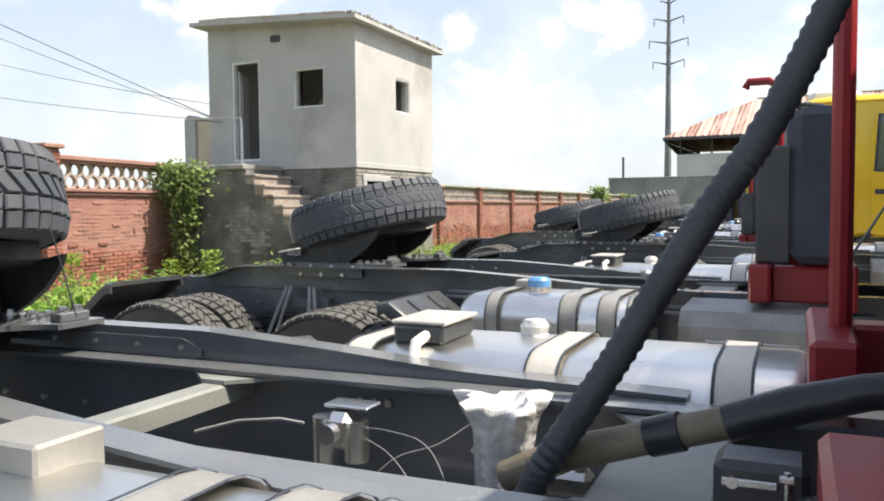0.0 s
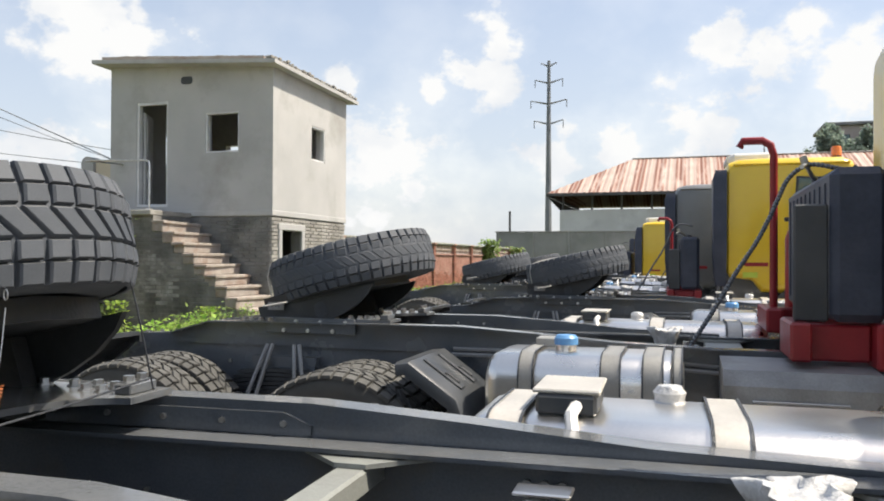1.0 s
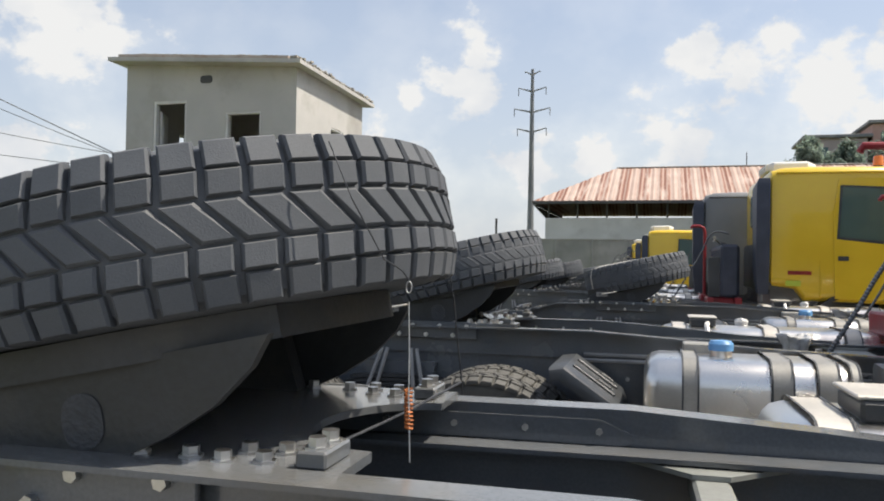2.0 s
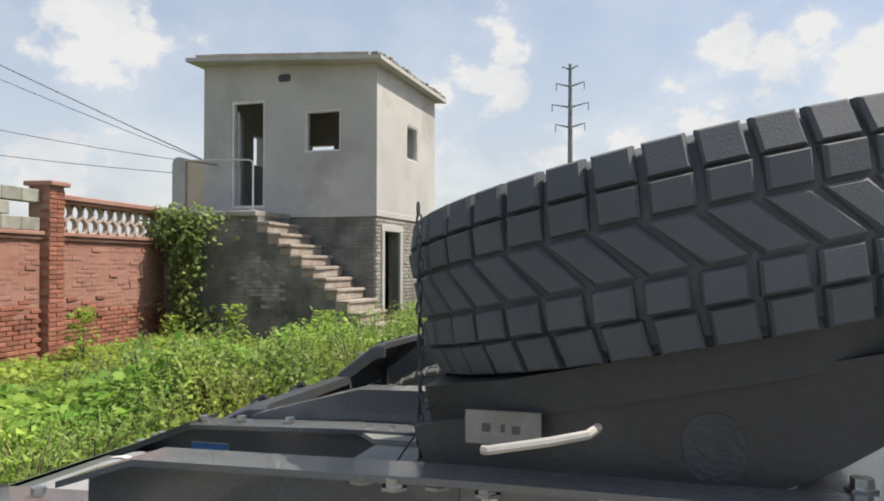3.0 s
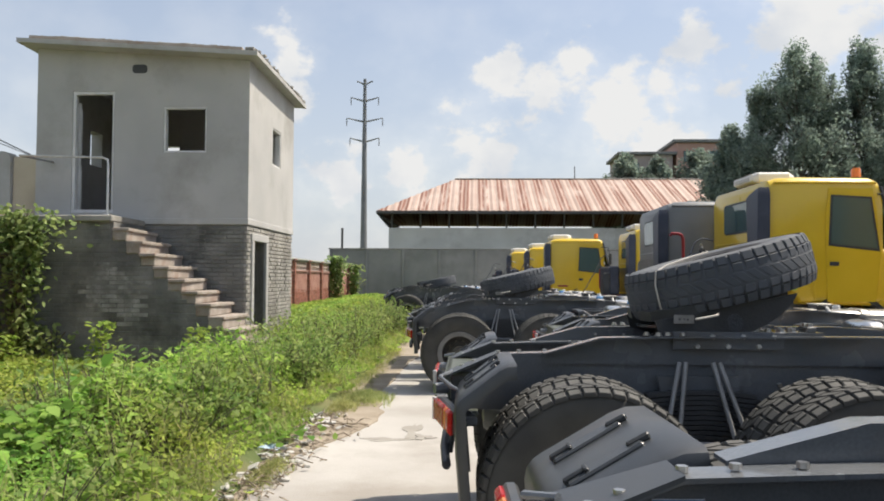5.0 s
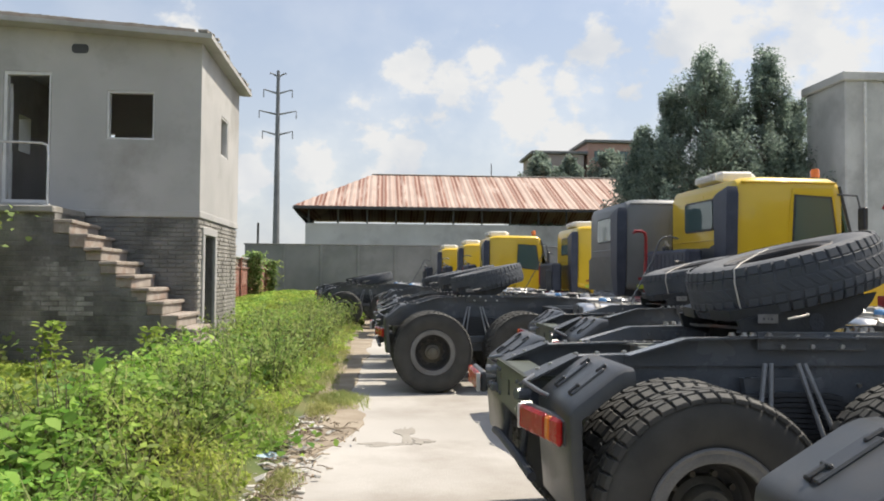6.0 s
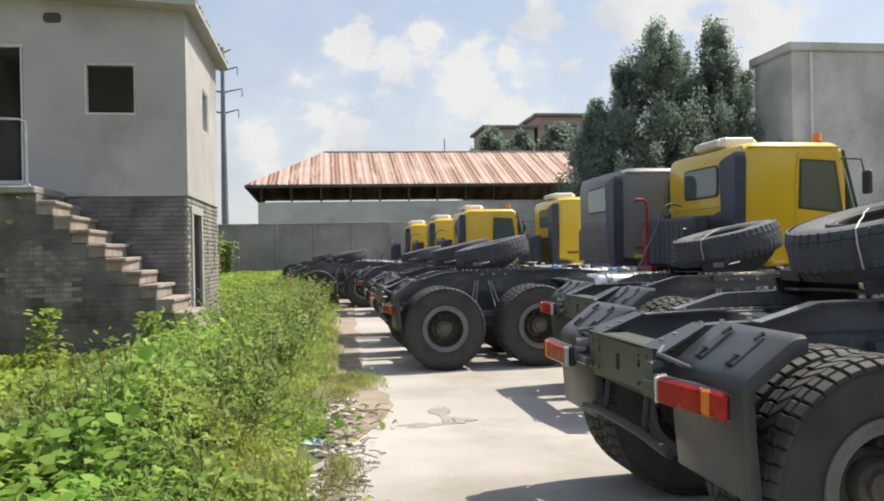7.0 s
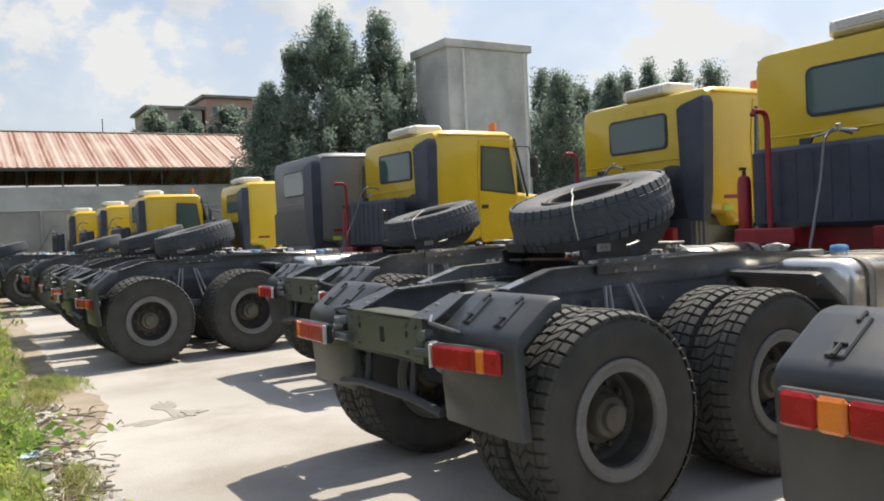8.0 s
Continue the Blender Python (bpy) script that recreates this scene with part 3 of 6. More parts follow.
def brick_wall(name, length, top, m, label, ledge, frieze, singles=None, cap="coping"):
    """A run of brick wall along +x of the pose m, its face towards -y."""
    wall = thing(name, m, label, "wall", kind="structure")
    part("core", Shape().box((length / 2, 0.135, top / 2), (length, 0.21, top)), M["brick_mortar"], wall)
    part("mortar_smear", Shape().box((length / 2, 0.1315, (1.0 + top) / 2), (length, 0.215, top - 1.0)), M["brick_wash"], wall, "mortar smeared over the upper courses")
    me = [brick_mesh(0.232, 0.056, 0.05, M[k]) for k in ("brick", "brick_wash")]
    rest, washed = Shape(), Shape()
    course, step = 0.068, 0.245
    rng = random.Random(len(name) + int(length * 10))
    count = 0
    for r in range(int(top / course)):
        z = course * (r + 0.5)
        x = 0.12 - (step / 2 if r % 2 else 0)
        while x < length - 0.05:
            proud = rng.gauss(0, 0.005) + (0.010 if rng.random() < 0.06 else 0)
            rz = rng.gauss(0, 0.8)
            # smeared flush above the lowest third
            high = z > 0.92 + 0.10 * math.sin(x * 2.2) + rng.gauss(0, 0.10)
            proud -= 0.0250 if high else 0
            if x > 0.1:
                if singles and singles[0] < x < singles[1] and singles[2] < z < singles[3] and count < 290:
                    ob = new("brick", me[1 if high else 0])
                    ob.parent = wall
                    ob.matrix_basis = pose(x, 0.022 - proud, z, 0, rng.gauss(0, 0.5), rz)
                    count += 1
                else:
                    (washed if high else rest).box((x, 0.022 - proud, z), (0.232, 0.05, 0.056), 0.005, (0, rng.gauss(0, 0.5), rz))
            x += step
    for bricks, look_of in ((rest, "brick"), (washed, "brick_wash")):
        p = part("brickwork", bricks.mesh("brickwork", M[look_of], 0), None, wall)
        p["kind"] = "stuff"
    if ledge:
        part("ledge", Shape().box((length / 2, 0.11, top + 0.03), (length, 0.34, 0.06), 0.01).box((length / 2, 0.12, top - 0.035), (length, 0.29, 0.05), 0.01), M["coping"], wall)
    if frieze:
        z0, z1 = top + 0.06, top + 0.06 + frieze
        part("coping", Shape().box((length / 2, 0.11, z1 + 0.04), (length, 0.36, 0.08), 0.012).box((length / 2, 0.115, z1 - 0.025), (length, 0.28, 0.05), 0.008), M[cap], wall)
        lat = Shape()
        cell, rx, rz, rib = 0.27, 0.148, 0.138, 0.026
        h = frieze - 0.05
        for i in range(int(length / cell)):
            for j in range(2):
                cx, cz = (i + 0.5 + 0.5 * j) * cell, z0 + h * (0.27 + 0.46 * j)
                if cx + rx > length:
                    continue
                outer = [(cx + rx * math.cos(a), cz + rz * math.sin(a)) for a in [math.pi / 6 * (k + 0.5) for k in range(12)]]
                inner = [(cx + (rx - rib) * math.cos(a), cz + (rz - rib) * math.sin(a)) for a in [math.pi / 6 * (k + 0.5) for k in range(12)]]
                for k in range(12):
                    q = (k + 1) % 12
                    lat.prism([outer[k], outer[q], inner[q], inner[k]], "y", 0.05 + 0.003 * j, 0.13 + 0.003 * j)
        part("lattice", lat.mesh("lattice", M["fretwork"], 0), None, wall, "scalloped cast-concrete lattice")
    return wall


def pier(m, top, w=0.36):
    p = thing("brick_pier", m, "red brick pier with a faded cap in the boundary wall", "pier", "wall piers", kind="structure")
    s = Shape()
    rng = random.Random(5)
    for r in range(int(top / 0.068)):
        z = 0.068 * (r + 0.5)
        for k in range(2):
            a = (k - 0.5) * w / 2 * (1.0 if r % 2 else 0.9)
            s.box((a, -0.04 + rng.gauss(0, 0.003), z), (w / 2 - 0.012, 0.16, 0.057), 0.005)
    part("core", Shape().box((0, 0.06, top / 2), (w - 0.02, 0.32, top)), M["brick_mortar"], p)
    part("brickwork", s.mesh("pier bricks", M["brick"], 0), None, p)
    part("cap", Shape().box((0, 0.05, top + 0.03), (w + 0.08, 0.46, 0.07), 0.012), M["coping"], p)
    return p


def wall_pose(u, z=0.0, off=0.0):
    v = along(u, z, off)
    return pose(v.x, v.y, v.z, 0, 0, WALL_TURN)


brick_wall("wall_west", 4.35, 2.06, wall_pose(0.18), "red brick boundary wall with a scalloped lattice top", True, 0.48, (0.1, 3.0, 0.2, 2.0))
pier(wall_pose(0.0), 2.78)
south = brick_wall("wall_southwest", 10.0, 2.06, wall_pose(-10.18), "red brick boundary wall topped with spaced grey blocks", True, 0)
gaps = Shape()
for i in range(26):
    for j in range(3):
        if (i + j) % 2 == 0 or j != 1:
            gaps.box((10.0 - 0.2 - i * 0.39 - (0.19 if j == 1 else 0), 0.11, 2.06 + 0.06 + 0.1 + j * 0.2), (0.30 if j == 1 else 0.38, 0.18, 0.185), 0.01)
part("block", gaps.mesh("wall blocks", M["greyblock"], 0), None, south, "spaced pale concrete blocks")

FAR_A, FAR_B = Vector((-4.35, 3.0, 0)), Vector((-5.6, 50.0, 0))
far_turn = math.degrees(math.atan2((FAR_B - FAR_A).y, (FAR_B - FAR_A).x))
far_dir = (FAR_B - FAR_A).normalized()


def far_pose(u):
    v = FAR_A + far_dir * u
    return pose(v.x, v.y, 0, 0, 0, far_turn)


brick_wall("wall_northwest", 47.0, 1.95, far_pose(0), "long red brick boundary wall with a lattice top", True, 0.52, None, "greyblock")
for u in range(2, 47, 4):
    pier(far_pose(u), 2.50)

# ---------- gatehouse on a raised base ----------
def gatehouse():
    g = thing("gatehouse", pose(0, 0, 0), "two-storey unfinished watch house in grey cement render with open doorways", "building")
    W, D, ZB, T = 3.74, 3.36, 2.645, 0.22

    def top(x, y=0.0):
        return 5.39 - 0.062 * x - 0.018 * y

    def front_place(u, z, du, dz):
        return (u, T / 2, z), (du, T, dz)

    def side_place(u, z, du, dz):
        return (-T / 2, u, z), (T, du, dz)

    zt = 5.30
    door, win = (-3.105, -2.36, 2.745, 4.862), (-1.495, -0.745, 3.79, 4.585)
    swin, sdoor = (1.60, 2.26, 3.80, 4.53), (0.36, 1.18, 0.0, 2.29)
    lip = Shape()
    lip.add([(-W, 0, zt), (0, 0, zt), (0, T, zt), (-W, T, zt), (-W, 0, top(-W)), (0, 0, top(0)), (0, T, top(0)), (-W, T, top(-W))],
            [(0, 1, 5, 4), (1, 2, 6, 5), (2, 3, 7, 6), (3, 0, 4, 7), (4, 5, 6, 7), (0, 3, 2, 1)])
    fw = pierced(Shape(True), -W, 0, ZB, zt, [door, win], front_place)
    fw.add(lip.v, lip.f)
    part("wall", fw.mesh("front wall", M["plaster"], 0), None, g, "smooth grey cement render")
    sw = pierced(Shape(True), T, D - T, ZB, 5.31, [swin], side_place)
    sw.add([(-T, T, 5.31), (0, T, 5.31), (0, D - T, 5.31), (-T, D - T, 5.31), (-T, T, top(-T, T)), (0, T, top(0, T)), (0, D - T, top(0, D - T)), (-T, D - T, top(-T, D - T))],
           [(0, 1, 5, 4), (1, 2, 6, 5), (2, 3, 7, 6), (3, 0, 4, 7), (4, 5, 6, 7), (0, 3, 2, 1)])
    part("wall", sw.mesh("side wall", M["plaster"], 0), None, g)
    bw = pierced(Shape(True), -W, 0, ZB, 5.33, [(-3.05, -2.40, 3.5, 4.43), (-1.62, -1.05, 3.62, 4.2)], lambda u, z, du, dz: ((u, D - T / 2, z), (du, T, dz)))
    part("wall", bw.mesh("back wall", M["plaster"], 0), None, g)
    lw = pierced(Shape(True), T, D - T, ZB, 5.56, [(1.50, 1.98, 3.8, 4.46)], lambda u, z, du, dz: ((-W + T / 2, u, z), (T, du, dz)))
    part("wall", lw.mesh("west wall", M["plaster"], 0), None, g)
    # base storey of bare brick
    for u0, u1, holes, place in ((-W + 0.02, -0.03, [], lambda u, z, du, dz: ((u, 0.13, z), (du, 0.2, dz))), (0.23, D - 0.23, [sdoor], lambda u, z, du, dz: ((-0.13, u, z), (0.2, du, dz))), (-W + 0.02, -0.03, [], lambda u, z, du, dz: ((u, D - 0.13, z), (du, 0.2, dz))), (0.23, D - 0.23, [], lambda u, z, du, dz: ((-W + 0.13, u, z), (0.2, du, dz)))):
        part("base_wall", pierced(Shape(True), u0, u1, 0, ZB - 0.1, holes, place).mesh("base", M["mortar"], 0), None, g, "bare grey brick base")
    rng = random.Random(3)
    bricks, damp = Shape(), Shape()
    for r in range(int((ZB - 0.1) / 0.072)):
        z = 0.072 * (r + 0.5)
        y = 0.0 if r % 2 else -0.12
        while y < D - 0.1:
            if not (sdoor[0] - 0.13 < y + 0.12 < sdoor[1] + 0.13 and z < sdoor[3] + 0.12):
                bricks.box((-0.036 + rng.gauss(0, 0.005), min(max(y + 0.12, 0.125), D - 0.125), z), (0.05, 0.235, 0.058), 0.006, (0, 0, rng.gauss(0, 0.8)))
            y += 0.25
        x = -W + (0.0 if r % 2 else -0.12)
        while x < -0.15:
            damp.box((max(x + 0.12, -W + 0.125), 0.042 + rng.gauss(0, 0.003), z), (0.240, 0.05, 0.064), 0.006, (0, 0, rng.gauss(0, 0.4)))
            x += 0.25
    b = part("brickwork", bricks.mesh("base bricks", M["block"], 0), None, g)
    b["kind"] = "stuff"
    # front courses: damp tone with the unlit side's shade in the colour
    part("brickwork", damp.mesh("damp shade-toned base bricks", M["dark_block"], 0), None, g)["kind"] = "stuff"
    # plinth slab and door surround
    part("floor_slab", Shape().box((-W / 2, D / 2, ZB - 0.045), (W + 0.02, D + 0.02, 0.11), 0.01), M["plaster"], g, "thin cement floor slab")
    part("door_surround", Shape().box((-0.075, sdoor[0] - 0.06, 1.14), (0.2, 0.12, 2.28), 0.01).box((-0.075, sdoor[1] + 0.06, 1.14), (0.2, 0.12, 2.28), 0.01).box((-0.075, (sdoor[0] + sdoor[1]) / 2, 2.345), (0.2, 1.1, 0.13), 0.01), M["plaster"], g)
    # roof
    ov_l, ov_r, ov_f, ov_b = 0.20, 0.22, 0.34, 0.20
    def slab(x0, x1, y0, y1, lift, th):
        p = []
        for dz in (0, th):
            for x, y in ((x0, y0), (x1, y0), (x1, y1), (x0, y1)):
                p.append((x, y, top(x, y) + lift + dz))
        return Shape().add(p, [(0, 1, 2, 3), (4, 5, 6, 7), (0, 1, 5, 4), (1, 2, 6, 5), (2, 3, 7, 6), (3, 0, 4, 7)])
    part("roof_slab", slab(-W - ov_l, ov_r, -ov_f, D + ov_b, 0.0, 0.075), M["plaster"], g, "thin overhanging concrete roof slab")
    part("roof_layer", slab(-W - 0.05, ov_r - 0.3, -ov_f + 0.12, D + 0.1, 0.077, 0.085), M["step"], g, "rough grey screed on the roof")
    rag = Shape()
    for k in range(46):
        y = -ov_f + 0.06 + k * (D + ov_f + ov_b - 0.1) / 46
        rag.box((ov_r - 0.07 - rng.random() * 0.08, y, top(0.1, y) + 0.10 + rng.random() * 0.03), (0.16, 0.09, 0.05), 0.008, (rng.gauss(0, 8), rng.gauss(0, 8), rng.gauss(0, 14)))
    for k in range(30):
        x = -W + 0.1 + k * (W - 0.35) / 30
        rag.box((x, -ov_f + 0.17 + rng.random() * 0.05, top(x) + 0.162 + rng.random() * 0.008), (0.125, 0.10, 0.03), 0.008, (rng.gauss(0, 2), rng.gauss(0, 2), rng.gauss(0, 10)))
    r = part("rubble", rag.mesh("roof rubble", M["block"], 0), None, g, "broken brick edging along the roof")
    r["kind"] = "stuff"
    # interior
    part("ceiling_inside", Shape().box((-W / 2, D / 2, 5.24), (W - 2 * T - 0.02, D - 2 * T - 0.02, 0.06)), M["plaster"], g)
    # frames
    def frame_set(name, a, b, c, d, flat, th=0.05):
        s = Shape()
        if flat == "y":
            s.box(((a + b) / 2, 0.06, d - th / 2), (b - a, 0.10, th), 0.006).box(((a + b) / 2, 0.06, c + th / 2), (b - a, 0.10, th), 0.006)
            s.box((a + th / 2, 0.06, (c + d) / 2), (th, 0.10, d - c - 2 * th), 0.006).box((b - th / 2, 0.06, (c + d) / 2), (th * 0.6, 0.10, d - c - 2 * th), 0.006)
        else:
            s.box((-0.06, (a + b) / 2, d - th / 2), (0.10, b - a, th), 0.006).box((-0.06, (a + b) / 2, c + th / 2), (0.10, b - a, th), 0.006)
            s.box((-0.06, a + th / 2, (c + d) / 2), (0.10, th, d - c - 2 * th), 0.006).box((-0.06, b - th / 2, (c + d) / 2), (0.10, th, d - c - 2 * th), 0.006)
        return part(name, s, M["frame"], g, "white frame without glass")
    frame_set("window_frame", *win, "y", 0.036)
    frame_set("window_frame", *swin, "x", 0.036)
    frame_set("door_frame", *door, "y", 0.055)
    leaf = Shape().box((0, 0.36, 3.72), (0.05, 0.72, 1.95), 0.008)
    for z in (3.2, 4.2):
        leaf.box((0.028, 0.36, z), (0.02, 0.5, 0.8), 0.006)
    part("door", leaf, M["frame"], g, "pale door leaf standing open inwards", pose(-3.07, 0.20, 0, 0, 0, 26))
    # flat plate on the wall; the hole's shade is put into its colour
    vent = Shape()
    vent.prism([(-1.93 + p[0], 5.25 + p[1]) for p in round_rect(0.13, 0.075, 0.055)], "y", -0.012, 0.02)
    part("vent", vent, M["dark"], g, "dark oval plate painted as the vent's shaded hole")
    return g


gatehouse()


def outer_stair():
    st = thing("outer_stair", pose(0, 0, 0), "mossy brick staircase up to the watch house door", "stairs")
    n, x0, z0 = 12, -1.80, 2.60
    run, rise = 0.222, 0.196
    prof = [(-4.1, 0.0), (-4.1, z0 - 0.09), (x0, z0 - 0.09)]
    for k in range(n):
        prof += [(x0 + run * k, z0 - 0.006 - rise * (k + 2)), (x0 + run * (k + 1), z0 - 0.006 - rise * (k + 2))]
    prof = [p for p in prof if p[1] > 0.05 or p == prof[0]] + [(x0 + run * n, 0.0)]
    part("core", Shape().prism(prof, "y", -1.17, -0.02), M["dark_block"], st)
    rng = random.Random(8)
    s, bloom = Shape(), Shape()
    for r in range(int((z0 - 0.1) / 0.072)):
        z = 0.072 * (r + 0.5)
        x = -4.1 + (0 if r % 2 else -0.12)
        while True:
            right = x0 + run * (math.floor((z0 - 0.09 - z) / rise - 0.18))
            if x + 0.245 > max(right, x0) - 0.0:
                break
            pale = ((x + 0.12 + 1.78) / 0.50) ** 2 + ((z - 1.33) / 0.44) ** 2 + rng.gauss(0, 0.35) < 1
            (bloom if pale else s).box((x + 0.12, -1.150 + rng.gauss(0, 0.002), z), (0.242, 0.05, 0.065), 0.006, (0, 0, rng.gauss(0, 0.3)))
            x += 0.25
    part("brickwork", bloom.mesh("bloomed bricks", M["bloom"], 0), None, st, "bricks pale with salt bloom")["kind"] = "stuff"
    b = part("brickwork", s.mesh("stair bricks", M["dark_block"], 0), None, st)
    b["kind"] = "stuff"
    for k in range(n):
        z = z0 - rise * (k + 1)
        if z < 0.15:
            break
        part("step", Shape().box((x0 + run * (k + 0.5) - 0.004, -0.60 + rng.gauss(0, 0.008), z - rise / 2 - 0.002), (run + 0.012, 1.17, rise), 0.014, (rng.gauss(0, 0.4), rng.gauss(0, 0.6), rng.gauss(0, 0.6))).box((x0 + run * (k + 0.5) + 0.012, -0.605 + rng.gauss(0, 0.012), z - 0.03), (run + 0.045, 1.21, 0.055), 0.01, (rng.gauss(0, 0.5), rng.gauss(0, 0.8), rng.gauss(0, 0.8))), M["step"], st, "worn pale brick step")
    part("landing", Shape().box((-2.96, -0.63, z0 - 0.04), (2.34, 1.26, 0.10), 0.015), M["block"], st, "rough landing slab")
    return st


outer_stair()


def stair_rail():
    r = thing("stair_rail", pose(0, 0, 0), "thin bent steel pipe handrail on the landing", "railing")
    pts = [(-1.94, -1.1, 2.62), (-1.94, -1.1, 3.42), (-1.955, -1.1, 3.50), (-2.03, -1.1, 3.535), (-3.40, -1.08, 3.575), (-3.42, -0.60, 3.60), (-3.42, -0.02, 3.62)]
    part("pipe", Shape().tube(pts, 0.018, 8), M["steel"], r)
    part("foot", Shape().box((-1.94, -1.1, 2.62), (0.1, 0.1, 0.04), 0.008), M["steel"], r)
    return r


stair_rail()


def gate_post():
    p = thing("gate_post", pose(-4.38, 0.2, 0), "round-topped grey post beside a beige rendered wall stub", "post")
    prof = [(-0.15, 0), (0.15, 0), (0.15, 3.68)] + arc((0, 3.68), 0.15, 0, 180, 8)[1:]
    part("post", Shape().prism(prof, "y", -0.14, 0.14), M["plaster"], p)
    part("stub_wall", Shape().box((0.38, 0.02, 1.87), (0.44, 0.2, 3.74), 0.012), M["beige"], p, "beige rendered wall stub")
    return p


gate_post()

# ---------- far side: grey panel wall, warehouse, mast, tower ----------
def panel_wall():
    w = thing("wall_north", pose(0, 52, 0), "weathered grey precast panel wall across the far side", "wall", kind="structure")
    for k in range(25):
        part("panel", Shape().box((-8.0 + k * 3.0 + 1.5, 0, 2.0), (2.97, 0.16, 4.0), 0.02), M["precast"], w)
        part("post", Shape().box((-8.0 + k * 3.0, -0.04, 2.04), (0.2, 0.26, 4.08), 0.02), M["precast"], w)
    part("coping", Shape().box((29.5, 0, 4.06), (75.4, 0.3, 0.10), 0.02), M["precast"], w)
    return w


panel_wall()


def warehouse():
    h = thing("warehouse", pose(0, 60, 0), "long open-sided shed with a rusty corrugated hip roof", "building")
    x0, x1, dep, ze, zr = -5.2, 40.0, 22.0, 7.9, 12.2
    hip = 7.0
    corr = Shape()
    # sheet of ridges on the near slope
    n = int((x1 - x0) / 0.62)
    run = dep / 2
    for k in range(n * 2 + 1):
        x = x0 + k * 0.31
        t = min(1.0, max(0.0, (x - x0) / hip))
        corr.v += [(x, 0, ze + 0.06 * (k % 2)), (x, run * t, ze + (zr - ze) * t + 0.06 * (k % 2))]
        if k:
            a = len(corr.v) - 4
            corr.f.append((a, a + 2, a + 3, a + 1))
    corr.add([(x0, 0, ze), (x0, dep, ze), (x0 + hip, run, zr)], [(0, 1, 2)])
    corr.add([(x0, dep, ze), (x1, dep, ze), (x1, run, zr), (x0 + hip, run, zr)], [(0, 1, 2, 3)])
    me = bpy.data.meshes.new("roof")
    me.from_pydata(corr.v, [], corr.f)
    me.materials.append(M["rust"])
    part("roof", me, None, h, "rust-streaked corrugated sheet")
    part("ridge_cap", Shape().box(((x0 + hip + x1) / 2, run, zr + 0.06), (x1 - x0 - hip, 0.5, 0.1), 0.03), M["lattice"], h)
    part("fascia", Shape().box(((x0 + x1) / 2, 0.0, ze - 0.14), (x1 - x0, 0.12, 0.26), 0.02), M["timber"], h)
    part("fascia", Shape().box((x0, dep / 2, ze - 0.14), (0.12, dep, 0.26), 0.02), M["timber"], h)
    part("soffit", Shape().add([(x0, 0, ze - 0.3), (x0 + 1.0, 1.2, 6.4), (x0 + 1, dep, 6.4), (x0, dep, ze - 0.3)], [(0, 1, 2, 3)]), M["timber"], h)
    part("wall", Shape().box(((x0 + 1 + x1) / 2, 1.3, 3.2), (x1 - x0 - 1, 0.3, 6.4), 0.02), M["whitewash"], h, "dirty whitewashed wall")
    part("wall", Shape().box((x0 + 1.15, dep / 2 + 0.7, 3.2), (0.3, dep - 1.6, 6.4), 0.02), M["whitewash"], h)
    # dark tone stands in for the shade deep inside the shed
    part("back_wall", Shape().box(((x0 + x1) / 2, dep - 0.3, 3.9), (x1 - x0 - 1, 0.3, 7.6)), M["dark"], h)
    part("ridge_pole", Shape().rod((14.5, run, zr), (14.5, run, zr + 1.4), 0.05, 6), M["timber"], h)
    for k in range(16):
        part("column", Shape().box((x0 + 1.3 + k * 2.7, 1.3, 7.05), (0.16, 0.16, 1.5), 0.01), M["timber"], h)
    return h


warehouse()


def mast():
    m = thing("power_mast", pose(-12.0, 100, 0), "slender steel power mast with four cross-arms", "power mast")
    part("pole", Shape().rod((0, 0, 0), (0, 0, 30.4), 0.55, 10, 0.22), M["pylon"], m)
    for z, w in ((30.0, 1.1), (27.6, 2.0), (24.6, 2.6), (21.7, 2.1)):
        s = Shape()
        for sd in (-1, 1):
            s.tube([(0, 0, z - 0.45), (sd * w, 0, z + 0.12)], [0.14, 0.07], 6)
            s.rod((sd * w, 0, z + 0.1), (sd * w, 0, z - (1.0 if w > 1.5 else 0.1)), 0.07, 6)
        part("cross_arm", s, M["pylon"], m)
    return m


mast()


def tower():
    t = thing("water_tower_block", pose(42.4, 45, 0), "tall blank weathered concrete block with drain pipes", "building")
    part("body", Shape().box((0, 2.5, 8.4), (8.6, 5.6, 16.8), 0.1), M["tower"], t)
    part("parapet", Shape().box((0, 2.5, 17.1), (9.2, 6.2, 0.7), 0.08), M["tower"], t)
    for x in (-2.9, 3.6):
        part("drain_pipe", Shape().rod((x, -0.62, 0), (x, -0.62, 16.6), 0.11, 8), M["frame"], t)
    return t


tower()


def dirt_verge():
    """Sandy strip where the weeds meet the concrete."""
    inner, outer = [], []
    for k in range(181):
        y = -16 + 0.3 * k
        e = 2.0 + 0.02 * min(max(y + 4, 0), 16)
        inner.append((e - 0.9, y))
        wide = 0.52 - 0.30 * min(max((-5.2 - y) / 0.8, 0), 1) + 0.24 * math.exp(-((y + 3.9) / 1.1) ** 2)
        outer.append((e + wide + 0.12 * noise.noise(Vector((1.0, y * 0.8, 7.0))) + 0.07 * noise.noise(Vector((4.0, y * 3.1, 2.0))), y))
    s = Shape().prism(inner + outer[::-1], "z", -0.03, 0.012)
    return solid("dirt_verge", s, M["dirt"], "strip of pale sandy dirt along the concrete", "verge", kind="structure")


dirt_verge()

# ---------- trucks ----------
R_TYRE = 0.565


